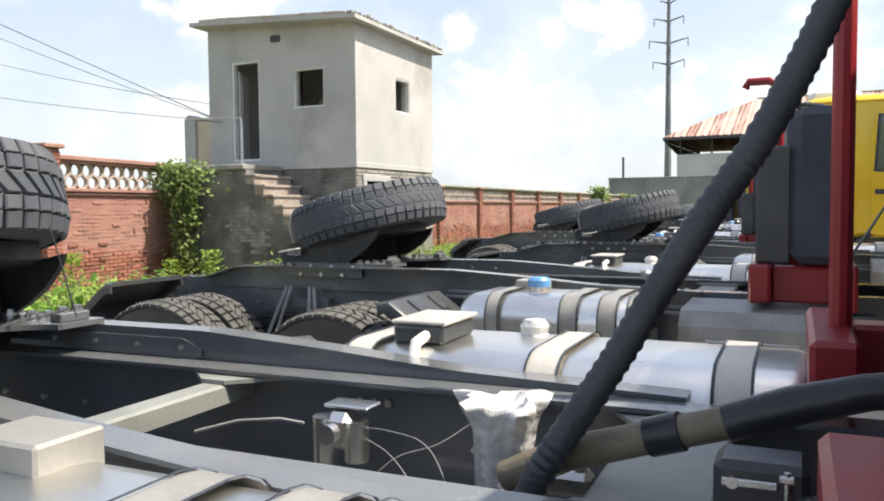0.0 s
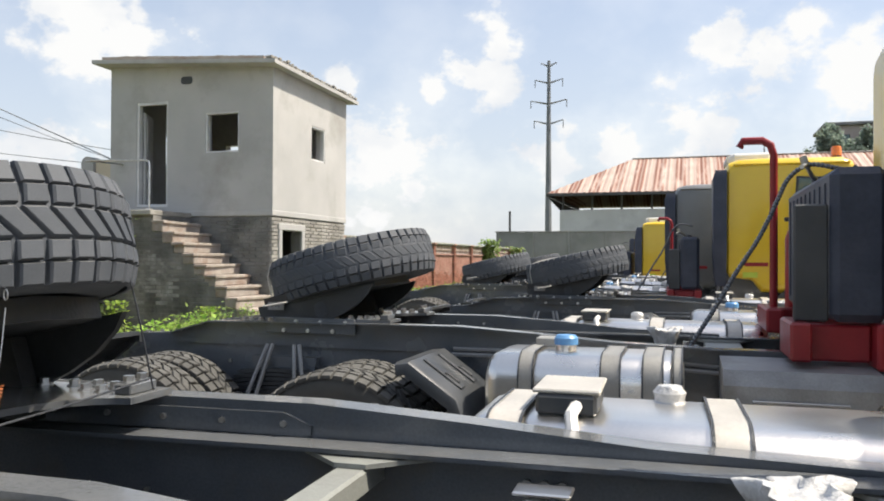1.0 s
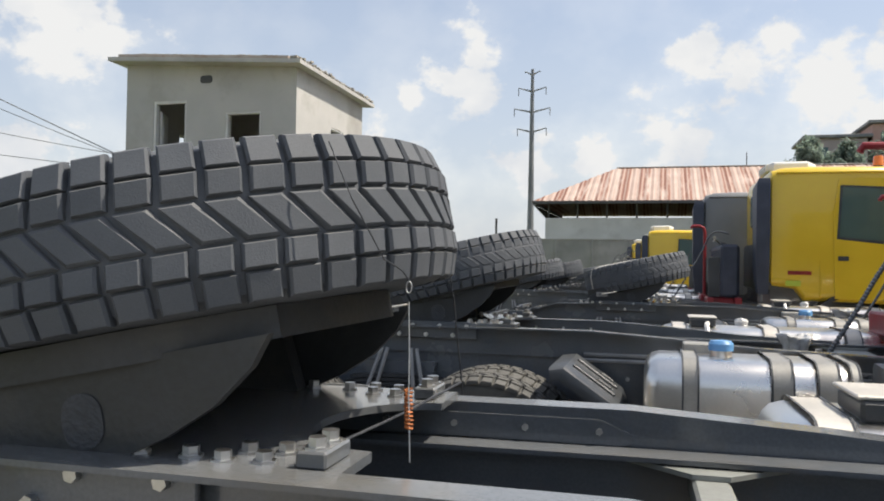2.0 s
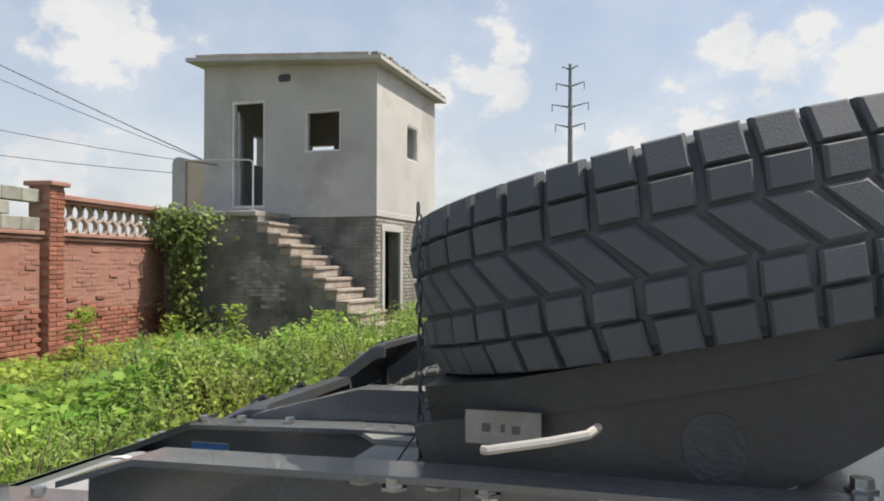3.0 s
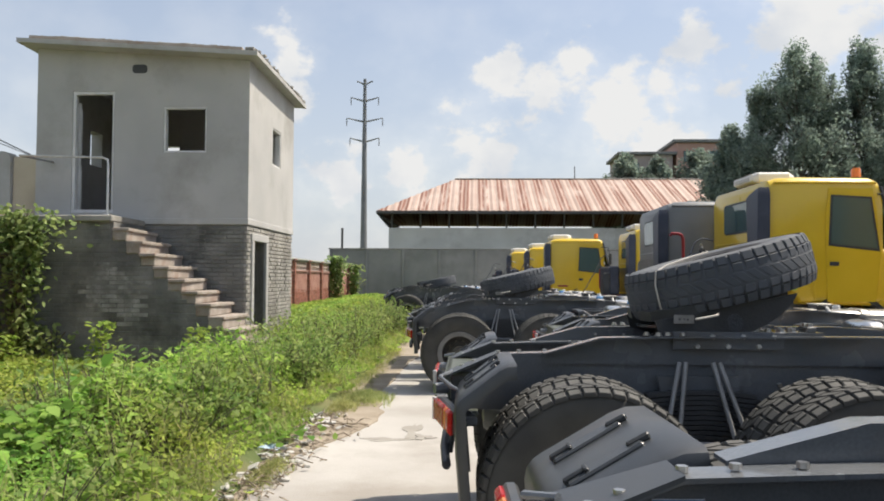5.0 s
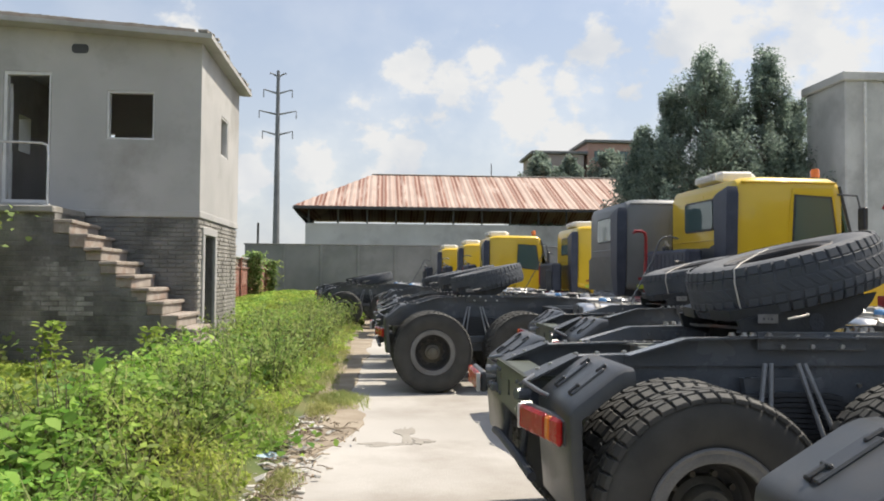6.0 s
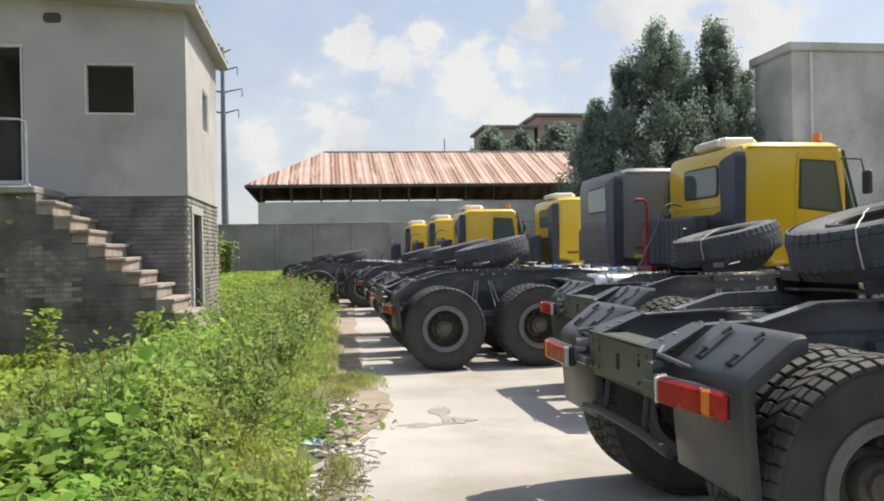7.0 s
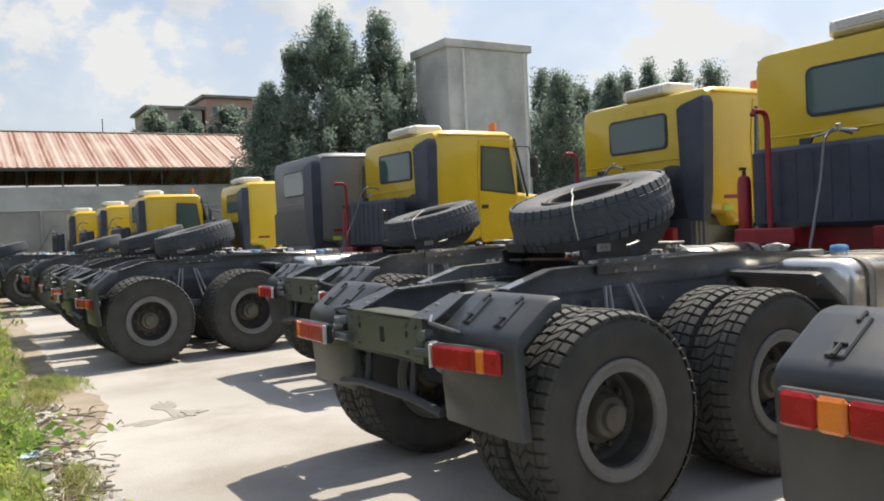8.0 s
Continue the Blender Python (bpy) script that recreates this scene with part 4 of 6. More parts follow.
def tyre_mesh(material, name="tyre", big=1.0, floor=0.549):
    """Carcass and tread; floor is the radius between the blocks."""
    s, s2 = Shape(), Shape()
    prof = [(0.30, -0.11), (0.345, -0.130), (0.43, -0.148), (0.505, -0.142), (0.532, -0.126), (floor, -0.06), (floor, 0.06), (0.532, 0.126), (0.505, 0.142), (0.43, 0.148), (0.345, 0.130), (0.30, 0.11)]
    s.lathe([(r * big, w) for r, w in prof], (0, 0, 0), (0, 1, 0), 64, closed=True)
    n = 48
    rows = ((-0.117, 0.052, 0.0, 0.86, 0.0, -0.014), (-0.0645, 0.046, 0.04, 0.86, -0.03, 0.0), (0.0, 0.074, 0.30, 0.84, 0.40, 0.0), (0.0645, 0.046, 0.58, 0.86, -0.03, 0.0), (0.117, 0.052, 0.56, 0.86, 0.0, -0.014))
    for y, wy, ph, fill, skew, drop in rows:
        for k in range(n):
            pts = []
            for rad, shrink, narrow in ((0.525, 1.0, 1.0), (R_TYRE - 0.006 + drop * 0.4, 0.95, 0.97), (R_TYRE + drop * 0.4, 0.80, 0.84)):
                for sy, sa in ((-1, -1), (-1, 1), (1, 1), (1, -1)):
                    a = 2 * math.pi / n * (k + ph + sa * 0.5 * fill * shrink + sy * skew)
                    yy = y + sy * wy / 2 * narrow
                    rr = big * rad + (drop if abs(yy) > 0.135 and shrink < 1 else 0)
                    pts.append((rr * math.cos(a), yy, rr * math.sin(a)))
            s2.add(pts, [(8, 9, 10, 11)] + [(o + k, o + (k + 1) % 4, o + 4 + (k + 1) % 4, o + 4 + k) for o in (0, 4) for k in range(4)])
    return s.mesh(name, material, 30), s2.mesh("tread", material, 30)


TYRE, TREAD = tyre_mesh(M["rubber_worn"], "tyre")
TYRE_NEW, TREAD_NEW = tyre_mesh(M["rubber"], "new_tyre", 1.0, 0.552)
TYRE_LOW, TREAD_LOW = tyre_mesh(M["rubber"], "low_tyre", 1.0, 0.5625)
# rim of a dual wheel: deep dish on the outside (-y)
RIM = Shape().lathe([(0.246, -0.112), (0.250, -0.124), (0.262, -0.130), (0.292, -0.128), (0.300, -0.134), (0.311, -0.138), (0.318, -0.130), (0.318, -0.10), (0.246, -0.10)], (0, 0, 0), (0, 1, 0), 44, closed=True).mesh("rim", M["wheel_ring"])
DISH = Shape().lathe([(0.33, -0.098), (0.249, -0.098), (0.247, -0.06), (0.243, 0.0), (0.235, 0.03), (0.215, 0.045), (0.205, 0.06), (0.13, 0.07), (0.125, 0.10), (0.26, 0.11), (0.31, 0.12)], (0, 0, 0), (0, 1, 0), 40).mesh("disc", M["dish"])
_h = Shape().lathe([(0.0, -0.085), (0.05, -0.085), (0.062, -0.078), (0.068, -0.05), (0.095, -0.045), (0.105, -0.03), (0.112, 0.02), (0.14, 0.04), (0.15, 0.075)], (0, 0, 0), (0, 1, 0), 28)
HUB = _h.mesh("hub", M["hub"])
SPARE_RIM = RIM.copy()
SPARE_RIM.materials[0] = M["dish"]
_n = Shape()
for k in range(10):
    a = 2 * math.pi * k / 10
    _n.rod((0.172 * math.cos(a), 0.07, 0.172 * math.sin(a)), (0.172 * math.cos(a), 0.028, 0.172 * math.sin(a)), 0.016, 6)
NUTS = _n.mesh("wheel nuts", M["hub"])


def wheel(parent, x, y, flip=False, steer=0):
    ob = part("wheel", RIM, None, parent, "pale grey steel rim", pose(x, y, R_TYRE, 0, 0, 180 if flip else 0))
    spin = pose(0, 0, 0, 0, random.uniform(0, 360), 0)
    part("tyre", TYRE, None, ob, "dusty block-tread tyre", spin)
    part("tread", TREAD, None, ob, "", spin)["kind"] = "stuff"
    part("disc", DISH, None, ob, "dark dusty wheel disc")
    part("hub", HUB, None, ob, "", Matrix.Diagonal((1.1, 1, 1.1, 1)))
    part("nut_ring", NUTS, None, ob)["kind"] = "stuff"
    return ob


def bolts(s, spots, r=0.014, h=0.02, axis=(0, 0, 1)):
    d = Vector(axis)
    for p in spots:
        s.rod(Vector(p), Vector(p) + d * h, r, 6)
    return s


def build_truck(m, paint, label, colour_word, tank_lift=0.0):
    t = thing("tractor_truck", m, label, "truck", "row of parked trucks")
    K = M["black"]
    # chassis rails: deep at the tail, tapering down towards the cab
    for sd in (1, -1):
        y0 = sd * 0.415
        top = [(0.04, 1.10), (0.30, 1.20), (0.75, 1.215), (2.55, 1.225), (4.2, 1.225), (6.9, 1.225)]
        web = [(0.04, 0.90), *top, (6.9, 0.88), (0.9, 0.88)]
        s = Shape().prism(web, "y", y0 - 0.006, y0 + 0.006)
        s.prism(top + [(x, z + 0.012) for x, z in top[::-1]], "y", y0 - sd * 0.095, y0 + sd * 0.008)
        s.prism([(0.9, 0.872), (6.9, 0.872), (6.9, 0.884), (0.9, 0.884)], "y", y0 - sd * 0.085, y0)
        rail = part("chassis_rail", s, K, t, "black pressed-steel rail")
        # raised outer angle that carries the coupling, tapering out towards the cab
        ya = y0 + sd * 0.022
        atop = [(0.56, 1.215), (0.88, 1.305), (1.3, 1.315), (2.6, 1.318), (3.05, 1.29), (3.5, 1.255), (4.1, 1.236)]
        if tank_lift and sd > 0:
            atop[:2] = [(0.43, 1.215), (0.76, 1.303)]
        if tank_lift and sd < 0:
            atop[:4] = [(0.60, 1.285), (0.75, 1.333), (1.3, 1.341), (2.6, 1.335)]
        an = Shape().prism([(atop[0][0], 1.16), *atop, (4.1, 1.16)], "y", ya - 0.005, ya + 0.005)
        an.prism(atop + [(x, z + 0.011) for x, z in atop[::-1]], "y", ya - sd * 0.006, ya + sd * 0.085)
        ang = part("carrier_angle", an, K, t, "black raised angle iron")
        part("doubler_plate", Shape().prism([(0.95, 1.238), (0.95, 1.295), (2.52, 1.302), (2.60, 1.27), (2.60, 1.245), (2.58, 1.238)], "y", ya - sd * 0.016, ya - sd * 0.006), K, ang)
        b = Shape()
        for k in range(9):
            bolts(b, [(1.0 + k * 0.19, ya - sd * 0.016, 1.272)], 0.009, 0.010, (0, -sd, 0))
        part("bolts", b, M["steel"], ang)["kind"] = "stuff"
        b = Shape()
        for x in (0.9, 1.1, 3.55, 3.63, 3.71, 1.5, 1.7, 1.9, 2.1, 4.1, 4.25):
            bolts(b, [(x, y0 - sd * 0.006, 1.06)], 0.010, 0.012, (0, -sd, 0))
        for x in (1.0, 1.3, 1.6, 1.9, 2.2, 2.8, 3.0):
            bolts(b, [(x, y0 + sd * 0.006, 1.05)], 0.013, 0.015, (0, sd, 0))
        bolts(b, [(x, y0 - sd * 0.04, z) for x, z in ((0.10, 1.132), (0.17, 1.16), (0.31, 1.214), (0.43, 1.22), (0.58, 1.224))], 0.014, 0.014)
        part("bolts", b, M["steel"], rail)["kind"] = "stuff"
        # splayed tail of the rail
        part("rail_tail", Shape().add([(0.02, y0 - sd * 0.10, 1.095), (0.02, y0 + sd * 0.16, 1.095), (0.30, y0 + sd * 0.05, 1.208), (0.30, y0 - sd * 0.10, 1.208), (0.02, y0 - sd * 0.10, 1.107), (0.02, y0 + sd * 0.16, 1.107), (0.30, y0 + sd * 0.05, 1.22), (0.30, y0 - sd * 0.10, 1.22)], [(0, 1, 2, 3), (4, 5, 6, 7), (0, 1, 5, 4), (1, 2, 6, 5), (2, 3, 7, 6), (3, 0, 4, 7)]), M["fender"], rail)
    # cross members
    for x, w in ((0.95, 0.16), (2.78, 0.085), (4.11, 0.22), (5.2, 0.14)):
        c = part("cross_member", Shape().prism([(x - w / 2, 1.15), (x - w / 2, 1.200), (x - w / 2 + 0.008, 1.207), (x + w / 2 - 0.008, 1.207), (x + w / 2, 1.200), (x + w / 2, 1.15), (x + w / 2 - 0.01, 1.15), (x + w / 2 - 0.01, 1.196), (x - w / 2 + 0.01, 1.196), (x - w / 2 + 0.01, 1.15)], "y", -0.40, 0.40), M["primer"], t)
        for sd in (1, -1):
            g = part("gusset", Shape().prism([(x - 0.20, sd * 0.40), (x + 0.20, sd * 0.40), (x + w / 2, sd * 0.26), (x - w / 2, sd * 0.26)], "z", 1.208, 1.22), M["primer"], c)
            part("bolts", bolts(Shape(), [(x + k * 0.065, sd * 0.365, 1.22) for k in (-2, -1, 0, 1, 2)], 0.011, 0.012), M["steel"], g)["kind"] = "stuff"
    # rear beam, tow pin, lamps
    beam = Shape(True)
    pierced(beam, -0.47, 0.47, 0.86, 1.11, [(-0.03, 0.03, 0.94, 1.03), (0.28, 0.31, 1.0, 1.035), (-0.31, -0.28, 0.99, 1.03)], lambda u, z, du, dz: ((0.02, u, z), (0.03, du, dz)))
    beam.box((0.10, 0, 1.10), (0.19, 0.94, 0.02), 0.006).box((0.10, 0, 0.87), (0.19, 0.94, 0.02), 0.006)
    part("rear_beam", beam, M["olive"], t, "olive drab rear cross beam with a pin slot")
    part("bolts", bolts(Shape(), [(0.004, y, z) for y in (-0.40, -0.30, 0.30, 0.40) for z in (0.91, 1.06)], 0.013, 0.014, (-1, 0, 0)), K, t)["kind"] = "stuff"
    part("tow_bar", Shape().tube([(0.02, -0.62, 0.62), (0.0, -0.3, 0.66), (0.0, 0.3, 0.66), (0.02, 0.62, 0.62)], 0.025, 8).rod((0.03, 0.28, 0.62), (0.06, 0.28, 0.86), 0.02, 8).rod((0.03, -0.28, 0.62), (0.06, -0.28, 0.86), 0.02, 8), M["hose"], t)
    for sd in (1, -1):
        lamp = part("tail_lamp", Shape().box((-0.045, sd * 0.875, 0.935), (0.05, 0.51, 0.13), 0.012), M["fender"], t, "black lamp housing", pose(0.03, 0, 0) if tank_lift else (pose(-0.01, 0, 0) if sd > 0 else pose(0.04, -0.625, 0, 0, 0, 11) @ pose(0, 0.625, 0)))
        if tank_lift:
            part("red_lens", Shape().box((-0.078, sd * 0.745, 0.935), (0.035, 0.24, 0.122), 0.014), M["redlight"], lamp, "red lens")
            part("amber_lens", Shape().box((-0.078, sd * 0.92, 0.935), (0.035, 0.105, 0.122), 0.014), M["amber"], lamp, "amber lens")
            part("end_lens", Shape().box((-0.078, sd * 1.04, 0.935), (0.035, 0.132, 0.122), 0.014), M["redlight"], lamp, "red lens")
        else:
            split = 0.94 if sd < 0 else 1.03
            part("red_lens", Shape().box((-0.078, sd * (0.625 + split) / 2, 0.935), (0.035, split - 0.625, 0.122), 0.014), M["redlight"], lamp, "red lens")
            part("amber_lens", Shape().box((-0.078, sd * (split + 0.028), 0.935), (0.033, 0.058, 0.120), 0.014), M["amber"], lamp, "amber lens")
            part("end_lens", Shape().box((-0.078, sd * (split + 0.056 + 1.106) / 2, 0.935), (0.035, 1.106 - split - 0.056, 0.122), 0.014), M["redlight"], lamp, "red lens")
            part("lens_rim", Shape().box((-0.085, sd * 0.617, 0.935), (0.026, 0.012, 0.124), 0.004), M["frame"], lamp, "clear lens edge")
        part("lamp_bracket", Shape().box((0.02, sd * 0.72, 0.93), (0.10, 0.62, 0.05), 0.008), K, lamp)
        # air couplings beside the beam
        part("coupling", Shape().rod((0.02, sd * 0.52, 1.03), (-0.05, sd * 0.55, 1.03), 0.03, 10).rod((0.02, sd * 0.58, 0.98), (-0.04, sd * 0.60, 0.98), 0.024, 10).tube([(0.05, sd * 0.5, 1.12), (-0.02, sd * 0.6, 1.10), (0.05, sd * 0.72, 1.06), (0.14, sd * 0.74, 1.02)], 0.012, 8), K, t)
        # mudguards: rear, and ahead of the second axle
        yc, hw = sd * 0.86, 0.34
        def guard(prof, lip=0.075, th=0.02):
            """A moulded guard along a profile of (x, z), with rounded shoulders and turned-down edges."""
            across = [(-hw, lip), (-hw, 0.034), (-hw + 0.009, 0.012), (-hw + 0.034, 0.0), (hw - 0.034, 0.0), (hw - 0.009, 0.012), (hw, 0.034), (hw, lip), (hw - th, lip), (hw - th, th + 0.01), (th - hw, th + 0.01), (th - hw, lip)]
            rings = []
            for k, (xa, za) in enumerate(prof):
                p, q = prof[max(k - 1, 0)], prof[min(k + 1, len(prof) - 1)]
                dx, dz = q[0] - p[0], q[1] - p[1]
                d = math.hypot(dx, dz)
                rings.append([(xa + e * dz / d, yc + v, za - e * dx / d) for v, e in across])
            return Shape().loft(rings)
        shift = 0.0 if tank_lift else (0.04 if sd < 0 else 0.01)
        g = part("mudguard", guard([(0.07, 0.56), (0.045, 0.80), (0.035, 1.00), (0.042, 1.035), (0.062, 1.064), (0.095, 1.086), (0.31, 1.213), (0.36, 1.232), (0.42, 1.236)]), M["fender"], t, "black moulded plastic mudguard", pose(shift, 0, 0) if tank_lift else pose(shift, 0, 0) @ Matrix.Diagonal((0.78, 1, 1, 1)))
        for yy in (-0.14, 0.14):
            # raised strap along the guard, with a toggle at its lower end
            part("strap", Shape().box((0.205, yc + yy, 1.153), (0.23, 0.075, 0.018), 0.006, (0, -30.5, 0)), M["fender"], g)
            part("toggle", Shape().box((0.128, yc + yy, 1.118), (0.075, 0.018, 0.024), 0.006, (0, -30.5, 0)).box((0.155, yc + yy, 1.136), (0.014, 0.05, 0.020), 0.004, (0, -30.5, 0)), M["grease"], g)
            part("toggle", Shape().box((0.295, yc + yy, 1.214), (0.07, 0.018, 0.022), 0.006, (0, -28, 0)), M["grease"], g)
        f = part("mudguard", guard([(2.44, 1.19), (2.52, 1.20), (2.78, 1.02), (2.84, 0.86), (2.84, 0.56)]), M["fender"], t, "black moulded plastic mudguard")
        for yy in (-0.13, 0.13):
            part("strap", Shape().box((2.65, yc + yy, 1.116), (0.26, 0.07, 0.018), 0.006, (0, 34.7, 0)), M["fender"], f)
            part("toggle", Shape().box((2.70, yc + yy, 1.092), (0.085, 0.018, 0.024), 0.006, (0, 34.7, 0)).box((2.665, yc + yy, 1.118), (0.014, 0.05, 0.018), 0.004, (0, 34.7, 0)), M["grease"], f)
        # bogie: spring pack, trunnion bracket, paired U-bolts
        # inverted pack of leaves, its ends over the axles
        sp = part("leaf_spring", Shape().box((1.43, sd * 0.52, 0.70), (0.30, 0.10, 0.10), 0.01), K, t, "black inverted leaf spring pack")
        for k in range(11):
            L, zc = 0.30 + 0.034 * k, 1.03 - 0.027 * k
            part("leaf", Shape().prism([(1.43 - L, zc - 0.10 * (L / 0.64) ** 2), (1.43 - L * 0.5, zc - 0.025 * (L / 0.64) ** 2), (1.43, zc), (1.43 + L * 0.5, zc - 0.025 * (L / 0.64) ** 2), (1.43 + L, zc - 0.10 * (L / 0.64) ** 2), (1.43 + L, zc - 0.022 - 0.10 * (L / 0.64) ** 2), (1.43 + L * 0.5, zc - 0.022 - 0.025 * (L / 0.64) ** 2), (1.43, zc - 0.022), (1.43 - L * 0.5, zc - 0.022 - 0.025 * (L / 0.64) ** 2), (1.43 - L, zc - 0.022 - 0.10 * (L / 0.64) ** 2)], "y", sd * 0.515 - 0.04, sd * 0.515 + 0.04), M["grease"], sp)
        br = Shape().prism([(1.20, 1.10), (1.66, 1.10), (1.56, 0.52), (1.30, 0.52)], "y", sd * 0.44, sd * 0.50)
        bk = part("trunnion_bracket", br, K, t)
        ub = Shape()
        for dx in (-0.155, -0.105, 0.105, 0.155):
            ub.rod((1.43 + dx * 1.75, sd * 0.70, 0.60), (1.43 + dx * 0.72, sd * 0.505, 1.18), 0.013, 6)
        part("u_bolt", ub, M["rim"], bk, "pale paired U-bolts")
        # axles, dual wheels
        for x in (0.745, 2.085):
            for y, flip in ((1.075, False), (0.745, True)):
                wheel(t, x, sd * y, flip if sd < 0 else not flip)
    for x in (0.745, 2.085):
        part("axle", Shape().rod((x, -1.05, R_TYRE), (x, 1.05, R_TYRE), 0.075, 12).lathe([(0.0, -0.17), (0.14, -0.15), (0.2, 0.0), (0.14, 0.15), (0.0, 0.17)], (x, 0, R_TYRE), (0, 1, 0), 20), K, t)
    # fifth wheel on its plate
    scoop = [(2.14 - 0.20 * math.sin(a), -0.27 * math.cos(a)) for a in [math.pi * k / 14 for k in range(15)]]
    scoop2 = [(1.27 + 0.14 * math.sin(a), 0.27 * math.cos(a)) for a in [math.pi * k / 14 for k in range(15)]]
    base = [(1.27, -0.46), (2.14, -0.46)] + scoop + [(2.14, 0.46), (1.27, 0.46)] + scoop2
    pl = part("base_plate", Shape().prism(base, "z", 1.329, 1.347), K, t, "greasy black mounting plate")
    for sd in (1, -1):
        front = [(x, sd * y, 1.329) for x, y in ((1.14, 0.49), (1.20, 0.512), (1.26, 0.49), (1.34, 0.508))]
        part("bolts", bolts(bolts(Shape(), front, 0.0145, 0.018), front, 0.021, 0.005), M["steel"], pl)["kind"] = "stuff"
        for x in (2.085,):
            part("pad", Shape().box((x, sd * 0.365, 1.362), (0.055, 0.12, 0.03), 0.004), K, pl)
            part("bolts", bolts(bolts(Shape(), [(x, sd * (0.335 + 0.06 * q), 1.377) for q in range(2)], 0.0165, 0.020), [(x, sd * (0.335 + 0.06 * q), 1.376) for q in range(2)], 0.023, 0.005), M["steel"], pl)["kind"] = "stuff"
            d = 1 if x < 1.5 else -1
            spots = [(x + d * 0.085, sd * 0.33, 1.347), (x + d * 0.095, sd * 0.40, 1.347), (x + d * 0.15, sd * 0.345, 1.347), (x + d * 0.165, sd * 0.415, 1.347), (x + d * 0.235, sd * 0.40, 1.347), (x + d * 0.34, sd * 0.40, 1.347)]
            part("bolts", bolts(bolts(Shape(), spots, 0.0155, 0.020), spots, 0.022, 0.005), M["steel"], pl)["kind"] = "stuff"
    for sd in (1, -1):
        part("side_bracket", Shape().box((1.60, sd * 0.475, 1.30), (0.62, 0.014, 0.10), 0.003), K, t)
        part("bolts", bolts(Shape(), [(1.34 + 0.085 * k, sd * 0.482, 1.325 - 0.055 * (k % 2)) for k in range(7)], 0.014, 0.016, (0, sd, 0)), M["steel"], t)["kind"] = "stuff"
    for sd in (1, -1):
        part("pedestal", Shape().prism([(1.36, 1.25), (1.76, 1.25), (1.68, 1.49), (1.50, 1.47)], "y", sd * 0.36 - 0.03, sd * 0.36 + 0.03), M["grease"], t)
    # tilted top plate with the coupling throat towards the tail
    out = [(-0.48, 0.12), (-0.46, 0.34), (-0.30, 0.45), (0.10, 0.46), (0.34, 0.34), (0.44, 0.0), (0.34, -0.34), (0.10, -0.46), (-0.30, -0.45), (-0.46, -0.34), (-0.48, -0.12), (-0.10, -0.05), (-0.05, 0.0), (-0.10, 0.05)]
    fw = Shape().prism(out, "z", -0.03, 0.03)
    for sd in (1, -1):
        fw.prism([(-0.46, -0.02), (0.36, -0.02), (0.32, -0.07), (0.24, -0.125), (0.14, -0.165), (0.02, -0.195), (-0.22, -0.215), (-0.45, -0.11)], "y", sd * 0.42 - 0.012, sd * 0.42 + 0.012)
    fifth = part("fifth_wheel", fw, M["grease"], t, "greasy tilted coupling plate", pose(1.65, 0, 1.518, 0, -11.5, 0))
    # thin dark plates on the skirts, coloured as the shade in its holes
    for sd in (1, -1):
        part("pocket", Shape().prism([(p[0] - 0.02, -0.115 + p[1]) for p in round_rect(0.042, 0.05, 0.038)], "y", sd * 0.433 - 0.002, sd * 0.433 + 0.002), M["hose"], fifth)
    # left tank, long, with two straps and a black box; right tank with a blue cap
    def tank(x0, x1, yc, hy, zc, hz, cap_x, blue):
        rr = round_rect(hy, hz, 0.13, 5)
        k = part("fuel_tank", Shape().loft([[(x, yc + p[0] * f, zc + p[1] * f) for p in rr] for x, f in ((x0, 0.80), (x0 + 0.012, 0.90), (x0 + 0.035, 0.965), (x0 + 0.075, 1.0), (x1 - 0.075, 1.0), (x1 - 0.035, 0.965), (x1 - 0.012, 0.90), (x1, 0.80))]), M["alu"], t, "polished aluminium fuel tank")
        n = 3 if x1 - x0 > 1.2 else 4
        xs = [x0 + 0.13, x0 + 0.72, x0 + 1.22] if n == 3 else [x0 + 0.22, x0 + 0.635, x0 + 0.835, x1 - 0.03]
        for i, x in enumerate(xs):
            w = 0.045 if n == 3 else (0.034, 0.045, 0.045, 0.018)[i]
            ring = [(yc + p[0] * (1 + 0.012 / hy), zc + p[1] * (1 + 0.012 / hz)) for p in rr]
            st = part("tank_strap", Shape().loft([[(x - w, *p) for p in ring], [(x + w, *p) for p in ring]], cap=False), M["sheet" if blue else "strap"], k, "pale metal strap")
            edge = [(yc + p[0] * (1 + 0.016 / hy), zc + p[1] * (1 + 0.016 / hz)) for p in rr]
            part("strap_edge", Shape().loft([[(x - w - 0.006, *p) for p in edge], [(x - w + 0.002, *p) for p in edge]], cap=False).loft([[(x + w - 0.002, *p) for p in edge], [(x + w + 0.006, *p) for p in edge]], cap=False), M["hose"], st, "black rubber edging")
        if not blue:
            part("wrapped_cap", Shape().lathe([(0.0, 0.07), (0.035, 0.065), (0.05, 0.045), (0.045, 0.02), (0.06, 0.0)], (cap_x, yc + 0.15, zc + hz - 0.015), (0, 0, 1), 16), M["bag"], k, "filler cap wrapped in plastic")
            return k
        neck = part("filler_neck", Shape().rod((cap_x, yc, zc + hz - 0.01), (cap_x, yc, zc + hz + 0.035), 0.055, 16), M["alu"], k)
        part("filler_cap", Shape().lathe([(0.0, 0.055), (0.05, 0.05), (0.062, 0.035), (0.062, 0.0), (0.0, 0.0)], (cap_x, yc, zc + hz + 0.03), (0, 0, 1), 20), M["blue"], neck, "blue plastic cap")
        return k
